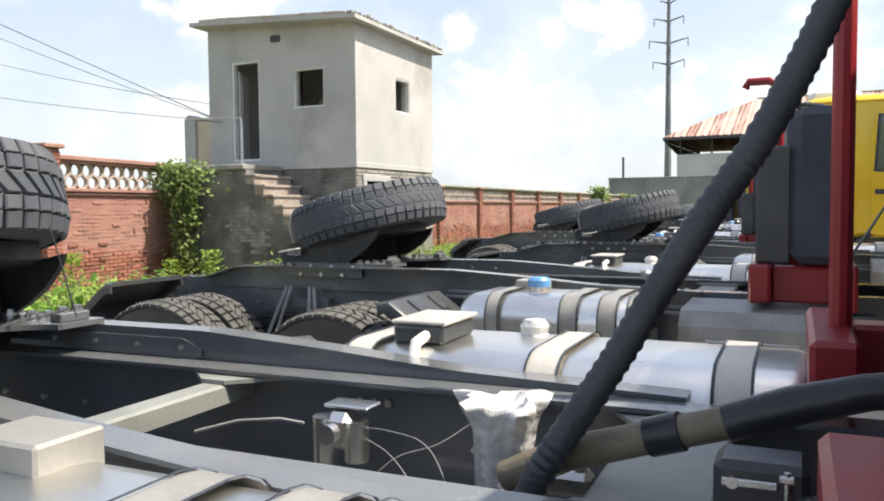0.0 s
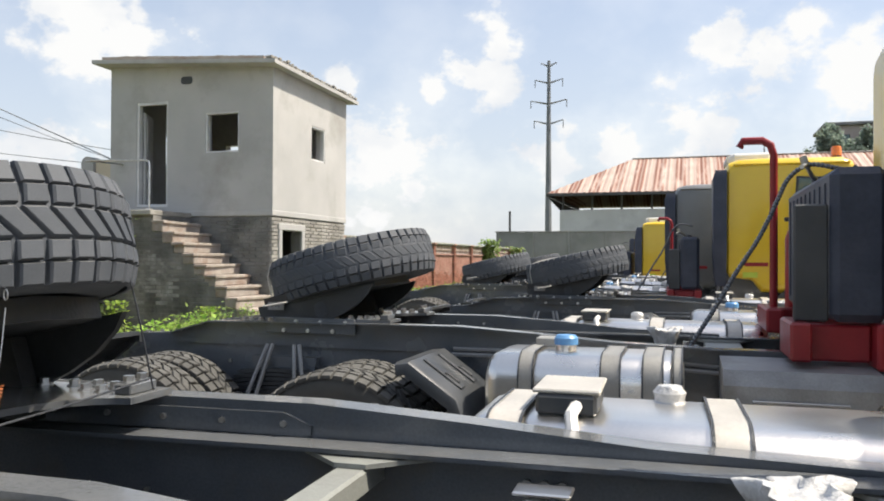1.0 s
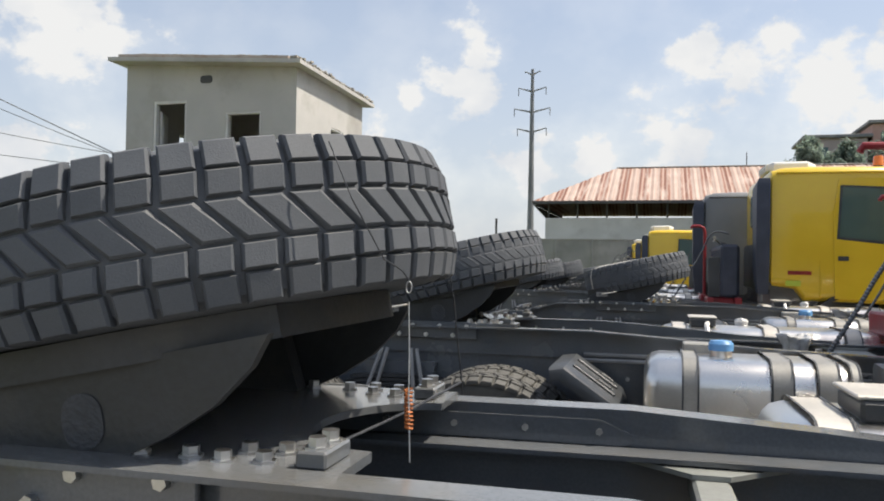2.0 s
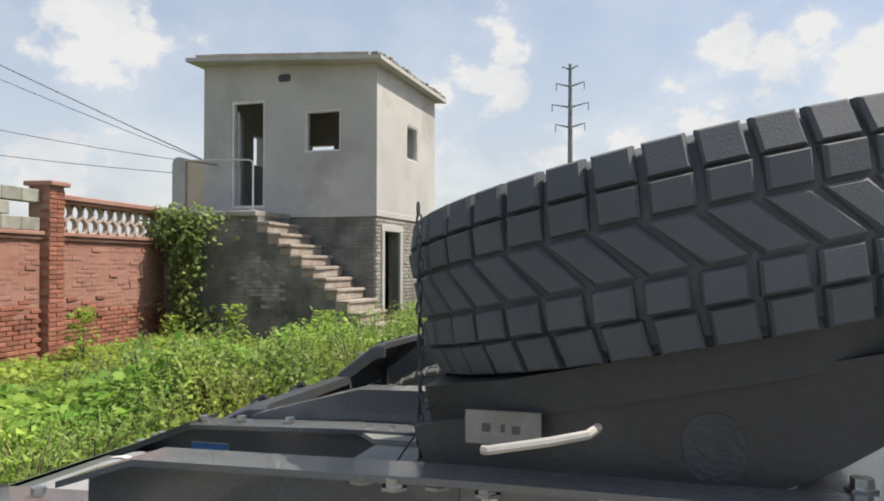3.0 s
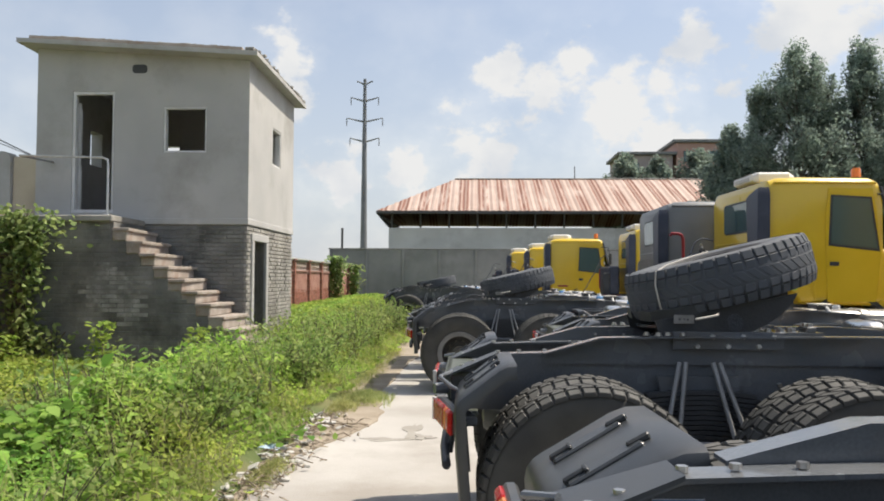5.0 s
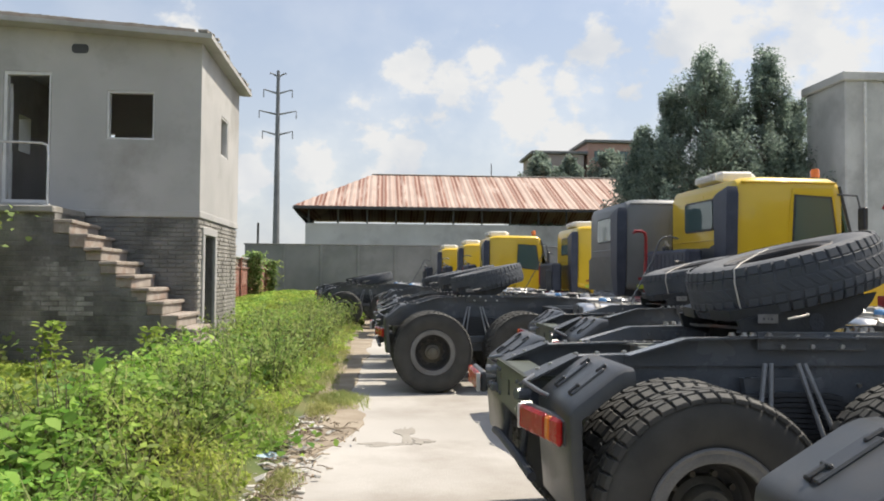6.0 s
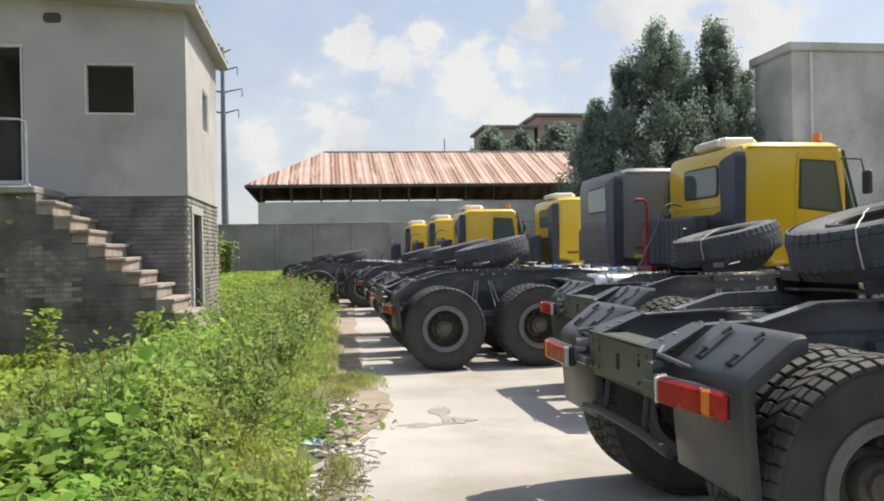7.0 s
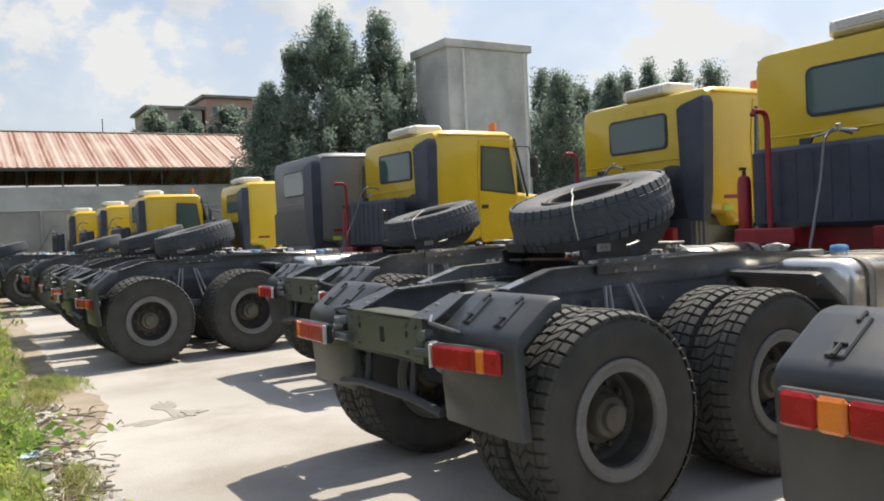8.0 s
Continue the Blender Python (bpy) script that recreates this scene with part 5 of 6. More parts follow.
    tank(2.98, 4.42, 0.80, 0.30, 0.985, 0.31, 3.55, False)
    right = tank(2.90, 3.88, -0.84, 0.31, 0.93 + tank_lift, 0.32, 3.08 if tank_lift else 3.28, True)
    bx = part("control_box", Shape().box((3.27, 0.76, 1.325), (0.17, 0.26, 0.06), 0.01), M["fender"], t, "black control box with white cable")
    part("lid", Shape().box((3.27, 0.77, 1.362), (0.19, 0.27, 0.012), 0.004), M["strap"], bx, "pale sheet lid")
    part("cable", Shape().tube([(3.30, 0.64, 1.325), (3.29, 0.58, 1.31), (3.30, 0.53, 1.25), (3.32, 0.49, 1.15)], 0.018, 8), M["white"], bx, "white cable")
    part("steel_box", Shape().box((3.185, -0.66, 1.262 + tank_lift), (0.175, 0.14, 0.075), 0.006), M["sheet"], t, "square steel sender box")
    # battery box ahead of the right tank, air tanks
    bb = part("battery_box", Shape().prism([(-1.03, 0.66), (-1.03, 1.13), (-0.97, 1.20), (-0.56, 1.22), (-0.53, 1.19), (-0.53, 0.66)], "x", 4.06, 4.76), M["rim"], t, "grey moulded battery box")
    part("latch", Shape().box((4.4, -1.036, 1.06), (0.42, 0.012, 0.012), 0.003), M["steel"], bb)
    part("side_panel", Shape().box((4.50, -0.40, 1.13), (0.9, 0.16, 0.03), 0.006), K, t)
    for y in (0.2, -0.2):
        part("air_tank", Shape().lathe([(0.0, -0.40), (0.08, -0.39), (0.11, -0.34), (0.11, 0.34), (0.08, 0.39), (0.0, 0.40)], (2.1 if y > 0 else 0.62, y * 1.3, 0.84), (1, 0, 0), 18), M["rim"] if y < 0 else K, t)
    if tank_lift:
        cyl = part("air_reservoir", Shape().lathe([(0.0, -0.30), (0.09, -0.29), (0.112, -0.25), (0.112, 0.25), (0.09, 0.29), (0.0, 0.30)], (0.29, -0.13, 1.07), (0, 1, 0), 24), M["rim"], t, "grey painted air reservoir")
        part("band", Shape().lathe([(0.114, 0.17), (0.116, 0.17), (0.116, 0.19), (0.114, 0.19)], (0.29, -0.13, 1.07), (0, 1, 0), 24, closed=True), M["white"], cyl, "white band")
    if tank_lift:
        sk = part("sticker", Shape().box((0.31, 0.406, 1.07), (0.12, 0.003, 0.15)), M["sticker"], t, "white sticker with a blue heading")
        part("heading", Shape().box((0.31, 0.4035, 1.13), (0.118, 0.002, 0.026)), M["sticker_blue"], sk, "blue band")
    part("release_handle", Shape().tube([(1.505, -0.60, 1.455), (1.495, -0.633, 1.452), (1.45, -0.645, 1.443), (1.375, -0.66, 1.431), (1.368, -0.655, 1.43)], 0.0062, 8), M["strap"], t, "pale release handle")
    lp = part("label_plate", Shape().box((1.355, -0.47, 1.42), (0.115, 0.004, 0.05), 0.001), M["rim"], t, "grey stencilled plate")
    part("marking", Shape().box((1.33, -0.4725, 1.42), (0.012, 0.002, 0.012)).box((1.355, -0.4725, 1.42), (0.006, 0.002, 0.012)).box((1.375, -0.4725, 1.418), (0.012, 0.002, 0.012)), M["fender"], lp, "dark bars of faded marking")
    # driveline and gearbox
    part("propshaft", Shape().rod((2.3, 0, 0.72), (4.3, 0.05, 0.88), 0.055, 12), K, t)
    part("gearbox", Shape().box((4.75, 0, 0.92), (0.9, 0.5, 0.42), 0.08).box((5.6, 0, 0.98), (0.9, 0.62, 0.5), 0.1), K, t)
    # valve cluster and bagged valve between the rails
    v = part("valve_block", Shape().box((3.25, 0.22, 1.135), (0.085, 0.09, 0.10), 0.022).rod((3.205, 0.2, 1.03), (3.205, 0.2, 1.17), 0.034, 14).rod((3.30, 0.2, 1.06), (3.30, 0.2, 1.165), 0.032, 14).rod((3.205, 0.2, 1.0), (3.205, 0.2, 1.03), 0.022, 10).box((3.265, 0.24, 1.197), (0.135, 0.08, 0.010), 0.004).rod((3.25, 0.16, 1.14), (3.25, 0.13, 1.14), 0.026, 12), M["alu"], t, "cast alloy air valve")
    for path in (((3.33, 0.2, 1.15), (3.42, 0.15, 1.165), (3.53, 0.12, 1.155), (3.61, 0.06, 1.10), (3.66, 0.0, 1.0)), ((3.33, 0.2, 1.12), (3.43, 0.13, 1.115), (3.52, 0.06, 1.08), (3.57, -0.01, 1.02), (3.58, -0.06, 0.98)), ((3.40, 0.05, 1.05), (3.47, 0.09, 1.12), (3.56, 0.14, 1.15), (3.62, 0.2, 1.19))):
        knots = [Vector(p) for p in (path[0], *path, path[-1])]
        soft = []
        for a, b, c, d in zip(knots, knots[1:], knots[2:], knots[3:]):
            for k in range(6):
                f = k / 6
                soft.append(0.5 * ((2 * b) + (c - a) * f + (2 * a - 5 * b + 4 * c - d) * f * f + (3 * b - a - 3 * c + d) * f ** 3))
        part("cable", Shape().tube(soft + [knots[-1]], 0.0015, 6), M["rim"], v)
    part("air_line", Shape().tube([(2.85, 0.10, 1.115), (2.95, 0.16, 1.14), (3.06, 0.20, 1.147), (3.13, 0.21, 1.14)], 0.005, 6), M["rim"], v, "dull grey air line")
    # short row of bolts on the web behind the valve
    part("bolts", bolts(Shape(), [(x, 0.405, 1.165) for x in (3.20, 3.245, 3.29)], 0.013, 0.014, (0, -1, 0)), M["rim"], t)["kind"] = "stuff"
    if tank_lift:
        jb = part("junction_box", Shape().box((4.30, -0.33, 1.25), (0.13, 0.10, 0.20), 0.012).box((4.25, -0.33, 1.16), (0.10, 0.14, 0.05), 0.01), M["wrapped"], t, "black junction box with steel fittings")
        part("fitting", Shape().rod((4.335, -0.388, 1.17), (4.335, -0.388, 1.345), 0.005, 8).box((4.335, -0.388, 1.335), (0.022, 0.012, 0.012), 0.003), M["steel"], jb)
        part("fitting", Shape().box((4.285, -0.384, 1.322), (0.075, 0.008, 0.012), 0.002).rod((4.262, -0.39, 1.322), (4.262, -0.378, 1.322), 0.009, 8), M["steel"], jb)
        part("fitting", Shape().rod((4.25, -0.39, 1.255), (4.25, -0.37, 1.255), 0.011, 8).rod((4.36, -0.39, 1.30), (4.36, -0.37, 1.30), 0.011, 8), M["steel"], jb)
    part("small_valve", Shape().box((3.92, -0.02, 1.16), (0.11, 0.06, 0.05), 0.012).rod((3.89, -0.02, 1.18), (3.89, -0.02, 1.235), 0.018, 8).rod((3.95, -0.02, 1.18), (3.95, -0.02, 1.215), 0.014, 8), M["steel"], t, "small alloy valve")
    ring = []
    for z, r, k2 in ((1.0, 0.046, 0.05), (1.06, 0.05, 0.08), (1.12, 0.055, 0.10), (1.17, 0.057, 0.10), (1.21, 0.061, 0.12), (1.24, 0.066, 0.12), (1.268, 0.075, 0.18), (1.292, 0.086, 0.22), (1.308, 0.090, 0.26), (1.312, 0.078, 0.26), (1.296, 0.058, 0.2), (1.290, 0.02, 0.1)):
        ring.append([(3.77 + r * (1 + k2 * math.sin(5 * a + 9 * z) + 0.6 * k2 * math.sin(11 * a - 20 * z)) * math.cos(a), 0.02 + r * (1 + k2 * math.sin(5 * a + 9 * z) + 0.6 * k2 * math.sin(11 * a - 20 * z)) * math.sin(a), z + 0.5 * k2 * r * math.sin(2 * a + 0.7)) for a in [2 * math.pi * k / 32 for k in range(32)]])
    part("wrapped_valve", Shape().loft(ring).mesh("wrapped valve", M["bag"], 75), None, t, "valve wrapped in clear plastic")
    hose = [(3.87, -0.20, 1.12), (3.918, -0.187, 1.232), (4.045, -0.151, 1.439), (4.167, -0.115, 1.653), (4.279, -0.079, 1.829), (4.353, -0.052, 1.973), (4.405, -0.033, 2.09), (4.47, -0.02, 2.22), (4.58, -0.03, 2.29), (4.74, -0.10, 2.25)]
    dense = []
    knots = [Vector(p) for p in (hose[0], *hose, hose[-1])]
    for a, b, c, d in zip(knots, knots[1:], knots[2:], knots[3:]):
        n = max(6, int((c - b).length / 0.011))
        for k in range(n):
            f = k / n
            dense.append(0.5 * ((2 * b) + (c - a) * f + (2 * a - 5 * b + 4 * c - d) * f * f + (3 * b - a - 3 * c + d) * f ** 3))
    part("coiled_hose", Shape().tube(dense + [Vector(hose[-1])], 0.0265 if tank_lift else 0.011, 12, ridge=0.0035 if tank_lift else 0.005), M["hose"] if tank_lift else M["black"], t, "black spiral-wrapped air hose")
    if tank_lift:
        part("brake_hose", Shape().tube([(3.82, -0.10, 1.18), (3.95, -0.12, 1.25), (4.11, -0.12, 1.30), (4.25, -0.13, 1.345)], [0.033, 0.033, 0.030, 0.029], 12), M["brown"], t, "dusty brown hose")
    if tank_lift:
        part("sleeve", Shape().tube([(4.10, -0.12, 1.297), (4.16, -0.125, 1.317)], 0.036, 12).tube([(4.235, -0.13, 1.34), (4.34, -0.13, 1.38), (4.45, -0.14, 1.415), (4.62, -0.14, 1.44)], [0.033, 0.034, 0.030, 0.028], 12), M["wrapped"], t)
    part("pipe_line", Shape().tube([(2.55, -0.47, 1.19), (3.2, -0.45, 1.19), (4.3, -0.45, 1.13)], 0.012, 6).tube([(2.55, -0.50, 1.16), (3.2, -0.48, 1.16), (4.3, -0.48, 1.10)], 0.012, 6), M["rim"], t)
    # red rack with its tall bent pipe and black filter box
    rk = part("rack_base", Shape().box((4.80, 0.0, 1.32), (0.10, 1.80, 0.22), 0.012), M["red"], t, "dark red rack frame")
    for c, sz in (((4.42, 0.58, 1.355), (0.10, 0.64, 0.15)), ((4.42, -0.68, 1.335), (0.10, 0.44, 0.19)), ((4.61, 0.72, 1.335), (0.28, 0.12, 0.16)), ((4.61, -0.72, 1.325), (0.28, 0.12, 0.18))):
        part("rack_beam", Shape().box(c, sz, 0.012), M["red"], rk)
    for y in (0.54,):
        part("rack_post", Shape().tube([(4.44, y, 1.36), (4.44, y, 2.42), (4.42, y, 2.49), (4.37, y, 2.52), (4.25, y, 2.52), (4.23, y, 2.48)], 0.026, 10), M["red"], rk, "red bent pipe")
    ext = None if tank_lift else part("fire_extinguisher", Shape().lathe([(0.0, 0.0), (0.06, 0.0), (0.066, 0.02), (0.066, 0.50), (0.05, 0.56), (0.02, 0.58), (0.0, 0.58)], (4.62, 0.95, 1.38), (0, 0, 1), 18), M["red"], t, "red fire extinguisher on the rack")
    if ext:
        part("valve", Shape().rod((4.62, 0.95, 1.95), (4.62, 0.95, 2.0), 0.02, 8).box((4.60, 0.95, 2.02), (0.10, 0.025, 0.03), 0.006), M["hose"], ext)
    fb = part("filter_box", Shape().box((4.69, 0.0, 1.81), (0.26, 1.66, 0.76), 0.04), M["navy"], rk, "black box wrapped in plastic")
    if not tank_lift:
        part("plastic_sheet", Shape().box((4.475, -0.79, 1.72), (0.16, 0.03, 0.58), 0.01), M["fender"], fb, "dark plastic sheet")
    part("hose_coupler", Shape().tube([(4.72, 0.3, 2.16), (4.62, 0.2, 2.25), (4.55, -0.1, 2.28), (4.5, -0.3, 2.25)], 0.013, 8).rod((4.55, -0.1, 2.27), (4.53, -0.1, 2.33), 0.022, 10), M["steel"], fb)
    part("filler_cap", Shape().lathe([(0.0, 0.06), (0.05, 0.06), (0.055, 0.05), (0.055, 0.0)], (4.69, 0.32, 2.19), (0, 0, 1), 14), M["hose"], fb)
    for k in range(9):
        part("rib", Shape().box((4.558, -0.68 + 0.17 * k, 1.81), (0.012, 0.02, 0.62), 0.004), M["navy"], fb)
    # cab
    hwid = 1.20
    def sect(x, w, z0, z1, r):
        return [(x, p[0], (z0 + z1) / 2 + p[1]) for p in round_rect(w, (z1 - z0) / 2, r, 4)]
    secs = [sect(5.15, hwid - 0.06, 1.68, 3.12, 0.12), sect(5.19, hwid - 0.02, 1.62, 3.20, 0.13), sect(5.32, hwid, 1.60, 3.24, 0.14), sect(5.50, hwid, 1.58, 3.25, 0.14), sect(5.62, hwid, 1.42, 3.255, 0.14), sect(6.62, hwid, 1.40, 3.25, 0.14), sect(6.74, hwid - 0.01, 1.40, 3.20, 0.14), sect(6.79, hwid - 0.02, 1.40, 3.10, 0.13)]
    cab = part("cab", Shape().loft(secs), paint, t, colour_word + " steel cab")
    nose = [sect(6.72, hwid - 0.02, 0.85, 2.24, 0.10), sect(6.98, hwid - 0.05, 0.85, 2.22, 0.10), sect(7.10, 0.92, 0.85, 2.24, 0.12), sect(8.2, 0.85, 0.85, 2.12, 0.16), sect(8.42, 0.78, 0.90, 1.98, 0.16), sect(8.48, 0.70, 0.95, 1.85, 0.16)]
    part("bonnet", Shape().loft(nose), paint, cab, colour_word + " short bonnet")
    part("windscreen", Shape().add([(6.82, -1.06, 3.07), (6.82, 1.06, 3.07), (7.02, 1.09, 2.20), (7.02, -1.09, 2.20), (6.78, -1.06, 3.07), (6.78, 1.06, 3.07), (6.98, 1.09, 2.20), (6.98, -1.09, 2.20)], [(0, 1, 2, 3), (4, 5, 6, 7), (0, 1, 5, 4), (1, 2, 6, 5), (2, 3, 7, 6), (3, 0, 4, 7)]), M["glass"], cab)
    part("roof_gutter", Shape().loft([[(x, p[0], 3.165 + p[1]) for p in round_rect(w, 0.012, 0.01, 2)] for x, w in ((5.25, hwid + 0.012), (6.70, hwid + 0.012))]), paint, cab)
    wr = [(p[0] + 0.04, 2.735 + p[1]) for p in round_rect(0.52, 0.215, 0.07)]
    seal = [(p[0] + 0.04, 2.735 + p[1]) for p in round_rect(0.55, 0.245, 0.08)]
    rw = part("rear_window", Shape().prism(seal, "x", 5.132, 5.16), M["hose"], cab, "black rubber seal")
    part("pane", Shape().prism(wr, "x", 5.124, 5.136), M["glass"], rw)
    part("rear_rib", Shape().box((5.145, 0.1, 2.34), (0.02, 1.9, 0.025), 0.008), paint, cab)
    hump = [(-1.12, 1.56), (1.14, 1.56), (1.14, 2.16), (0.95, 2.22), (-0.30, 2.22)] + arc((-0.60, 1.92), 0.34, 60, 150, 6) + [(-1.12, 1.95)]
    part("engine_hump", Shape().prism(hump, "x", 5.10, 5.20), M["fender"], cab, "black engine tunnel panel")
    for sd in (1, -1):
        yo = sd * hwid
        door = part("door", Shape().prism([(5.98, 1.46), (6.66, 1.46), (6.75, 2.2), (6.64, 3.08), (6.02, 3.08), (5.96, 2.6)], "y", yo - sd * 0.01, yo + sd * 0.014), paint, cab)
        part("window_seal", Shape().prism([(6.00, 2.26), (6.73, 2.18), (6.62, 2.96), (6.04, 2.99)], "y", yo + sd * 0.010, yo + sd * 0.018), M["hose"], door)
        part("side_window", Shape().prism([(6.03, 2.29), (6.69, 2.22), (6.59, 2.93), (6.07, 2.96)], "y", yo + sd * 0.014, yo + sd * 0.024), M["glass"], door)
        part("handle", Shape().box((6.08, yo + sd * 0.020, 2.0), (0.13, 0.02, 0.06), 0.006), M["hose"], door, "black door handle")
        part("side_rib", Shape().box((5.80, yo + sd * 0.002, 1.72), (0.02, 0.012, 0.5), 0.004), paint, cab)
        part("cab_plate", Shape().box((5.54, yo + sd * 0.004, 1.80), (0.30, 0.010, 0.05), 0.003), M["red"], cab, "narrow dark red plate")
        part("cab_sticker", Shape().box((5.46, yo + sd * 0.003, 1.655), (0.19, 0.008, 0.075), 0.002), M["lime"], cab, "small yellow-green sticker")
        part("wheel_arch", Shape().lathe([(0.62, -0.2), (0.68, -0.2), (0.68, 0.2), (0.62, 0.2)], (6.30, sd * 1.0, 0.78), (0, 1, 0), 32, closed=True), M["fender"], t)
        mr = part("mirror_arm", Shape().tube([(6.72, yo, 3.0), (6.88, yo + sd * 0.22, 2.96), (6.92, yo + sd * 0.26, 2.70)], 0.014, 6), M["hose"], cab)
        part("mirror", Shape().box((6.93, yo + sd * 0.28, 2.62), (0.07, 0.17, 0.34), 0.02), M["hose"], mr)
        part("a_pillar_trim", Shape().tube([(6.76, yo * 0.985, 3.12), (6.95, yo * 0.99, 2.35), (7.0, yo * 0.99, 2.15)], 0.025, 6), M["hose"], cab)
        wheel(t, 6.30, sd * 1.0, sd > 0)
        part("step_box", Shape().box((5.62, sd * 1.0, 0.9), (0.5, 0.34, 0.5), 0.04), M["fender"], t)
    part("front_axle", Shape().rod((6.30, -0.9, R_TYRE), (6.30, 0.9, R_TYRE), 0.08, 12), K, t)
    part("engine_cover", Shape().box((5.75, 0, 1.34), (1.25, 1.9, 0.56), 0.08), K, t)
    part("air_intake", Shape().loft([[(5.02, -1.17, 1.5), (5.15, -1.17, 1.5), (5.15, -0.94, 1.5), (5.02, -0.94, 1.5)], [(4.985, -1.22, 1.9), (5.16, -1.22, 1.9), (5.16, -0.86, 1.9), (4.985, -0.86, 1.9)], [(4.98, -1.27, 2.98), (5.16, -1.27, 2.98), (5.16, -0.82, 2.96), (4.98, -0.82, 2.96)], [(5.01, -1.23, 3.09), (5.16, -1.23, 3.09), (5.16, -0.88, 3.02), (5.01, -0.88, 3.02)]]), M["navy"], cab, "black air intake stack")
    part("intake_strut", Shape().box((5.06, -1.0, 1.35), (0.05, 0.05, 0.4), 0.008).box((5.06, -1.14, 1.35), (0.04, 0.04, 0.4), 0.008), K, t)
    if colour_word == "yellow":
        ac = part("roof_cooler", Shape().loft([[(x, p[0] + 0.0, 3.25 + 0.08 + p[1]) for p in round_rect(w, h, 0.05)] for x, w, h in ((5.22, 0.36, 0.05), (5.32, 0.44, 0.085), (5.78, 0.44, 0.09), (5.90, 0.34, 0.05))]), M["white"], cab, "white roof air conditioner")
        part("grille", Shape().box((5.225, 0, 3.32), (0.03, 0.6, 0.06), 0.01), M["strap"], ac)
        for k in range(13):
            part("louvre", Shape().box((5.245, -0.36 + 0.06 * k, 3.335), (0.05, 0.028, 0.10), 0.006), M["white"], ac)
    bc = part("beacon_base", Shape().rod((6.60, -0.82, 3.22), (6.60, -0.82, 3.29), 0.065, 14), M["hose"], cab)
    part("beacon", Shape().lathe([(0.0, 0.14), (0.055, 0.135), (0.065, 0.11), (0.07, 0.0), (0.0, 0.0)], (6.60, -0.82, 3.29), (0, 0, 1), 18), M["amber"], bc, "amber warning beacon")
    part("bumper", Shape().box((8.45, 0, 0.72), (0.2, 2.36, 0.34), 0.05), M["fender"], t)
    return t


# place and heading of each copied truck, and how much lower its cab sits
YARD = ((4.72, -4.56, 0.0, 0.0), (2.90, -0.86, 1.5, 0.12), (2.92, 8.65, 0.0, 0.27), (1.06, 12.2, 0.0, 0.37), (0.72, 16.7, 0.0, 0.45), (0.25, 20.8, 0.0, 0.48))
GREY = (2.92, 2.20, 0.0)


def lower_cab(truck, drop):
    for ob in truck.children:
        kind = ob.name.split(".")[0]
        if kind == "cab":
            ob.matrix_basis = pose(0, 0, -drop) @ ob.matrix_basis
        elif kind == "rack_base":
            ob.matrix_basis = pose(0, 0, -min(drop, 0.20)) @ ob.matrix_basis
            for post in [o for o in ob.children if drop > 0.2 and o.name.startswith("rack_post")]:
                bpy.data.objects.remove(post)
        elif kind == "tail_lamp":
            ob.matrix_basis = pose(0, 0, -min(drop, 0.10)) @ ob.matrix_basis


def shorten(truck, by):
    """Bring the cab and what stands under it back over the chassis, which then carries no rack."""
    front = ("cab", "wheel_arch", "step_box", "front_axle", "engine_cover", "intake_strut", "bumper")
    for ob in list(truck.children):
        kind = ob.name.split(".")[0]
        if kind in ("rack_base", "fire_extinguisher", "coiled_hose"):
            for o in (*ob.children_recursive, ob):
                bpy.data.objects.remove(o)
        elif kind in front or (kind == "wheel" and ob.location.x > 5):
            ob.matrix_basis = pose(-by, 0, 0) @ ob.matrix_basis


yellow_truck = build_truck(pose(3.707, -8.442, 0, 0, 0, 0.5), M["yellow"], "six-wheeled black chassis tractor truck with a yellow cab", "yellow")
near_truck = build_truck(pose(4.05, -12.02, 0, 0, 0, 2.0), M["yellow"], "black chassis tractor truck with a new spare tyre on its coupling", "yellow", 0.055)
for x, y, a, drop in YARD:
    lower_cab(copy_thing(yellow_truck, pose(x, y, 0, 0, 0, a)), drop)
grey_truck = build_truck(pose(GREY[0], GREY[1], 0), M["greycab"], "black chassis tractor truck with a dull grey cab", "grey")
shorten(grey_truck, 0.72)
lower_cab(grey_truck, 0.19)


def spare_tyre(m, carcass, tread):
    s = thing("spare_tyre", m, "new black block-tread tyre lying tilted on the coupling plate", "tyre", "spare tyres on the trucks")
    part("tyre", carcass, None, s, "", pose(0, 0, 0, 90, 0, 0))
    part("tread", tread, None, s, "", pose(0, 0, 0, 90, 0, 0))["kind"] = "stuff"
    part("rim", SPARE_RIM, None, s, "dark wheel rim", pose(0, 0, 0, -90, 0, 0))
    part("disc", DISH, None, s, "", pose(0, 0, 0, -90, 0, 0))
    return s


first_spare = spare_tyre(pose(3.707 + 1.69, -8.42, 1.665, 0, -14.5, 0), TYRE_LOW, TREAD_LOW)
spare_tyre(pose(4.05 + 1.65, -11.96, 1.70, 0, -11.5, 2.0), TYRE_NEW, TREAD_NEW)
for x, y, a, drop in YARD[:5]:
    copy_thing(first_spare, pose(x + 1.69, y + 0.03 * a, 1.64 - 0.4 * drop, 0, -13.0, a))
copy_thing(first_spare, pose(GREY[0] + 1.69, GREY[1], 1.60, 0, -13.0, 0))

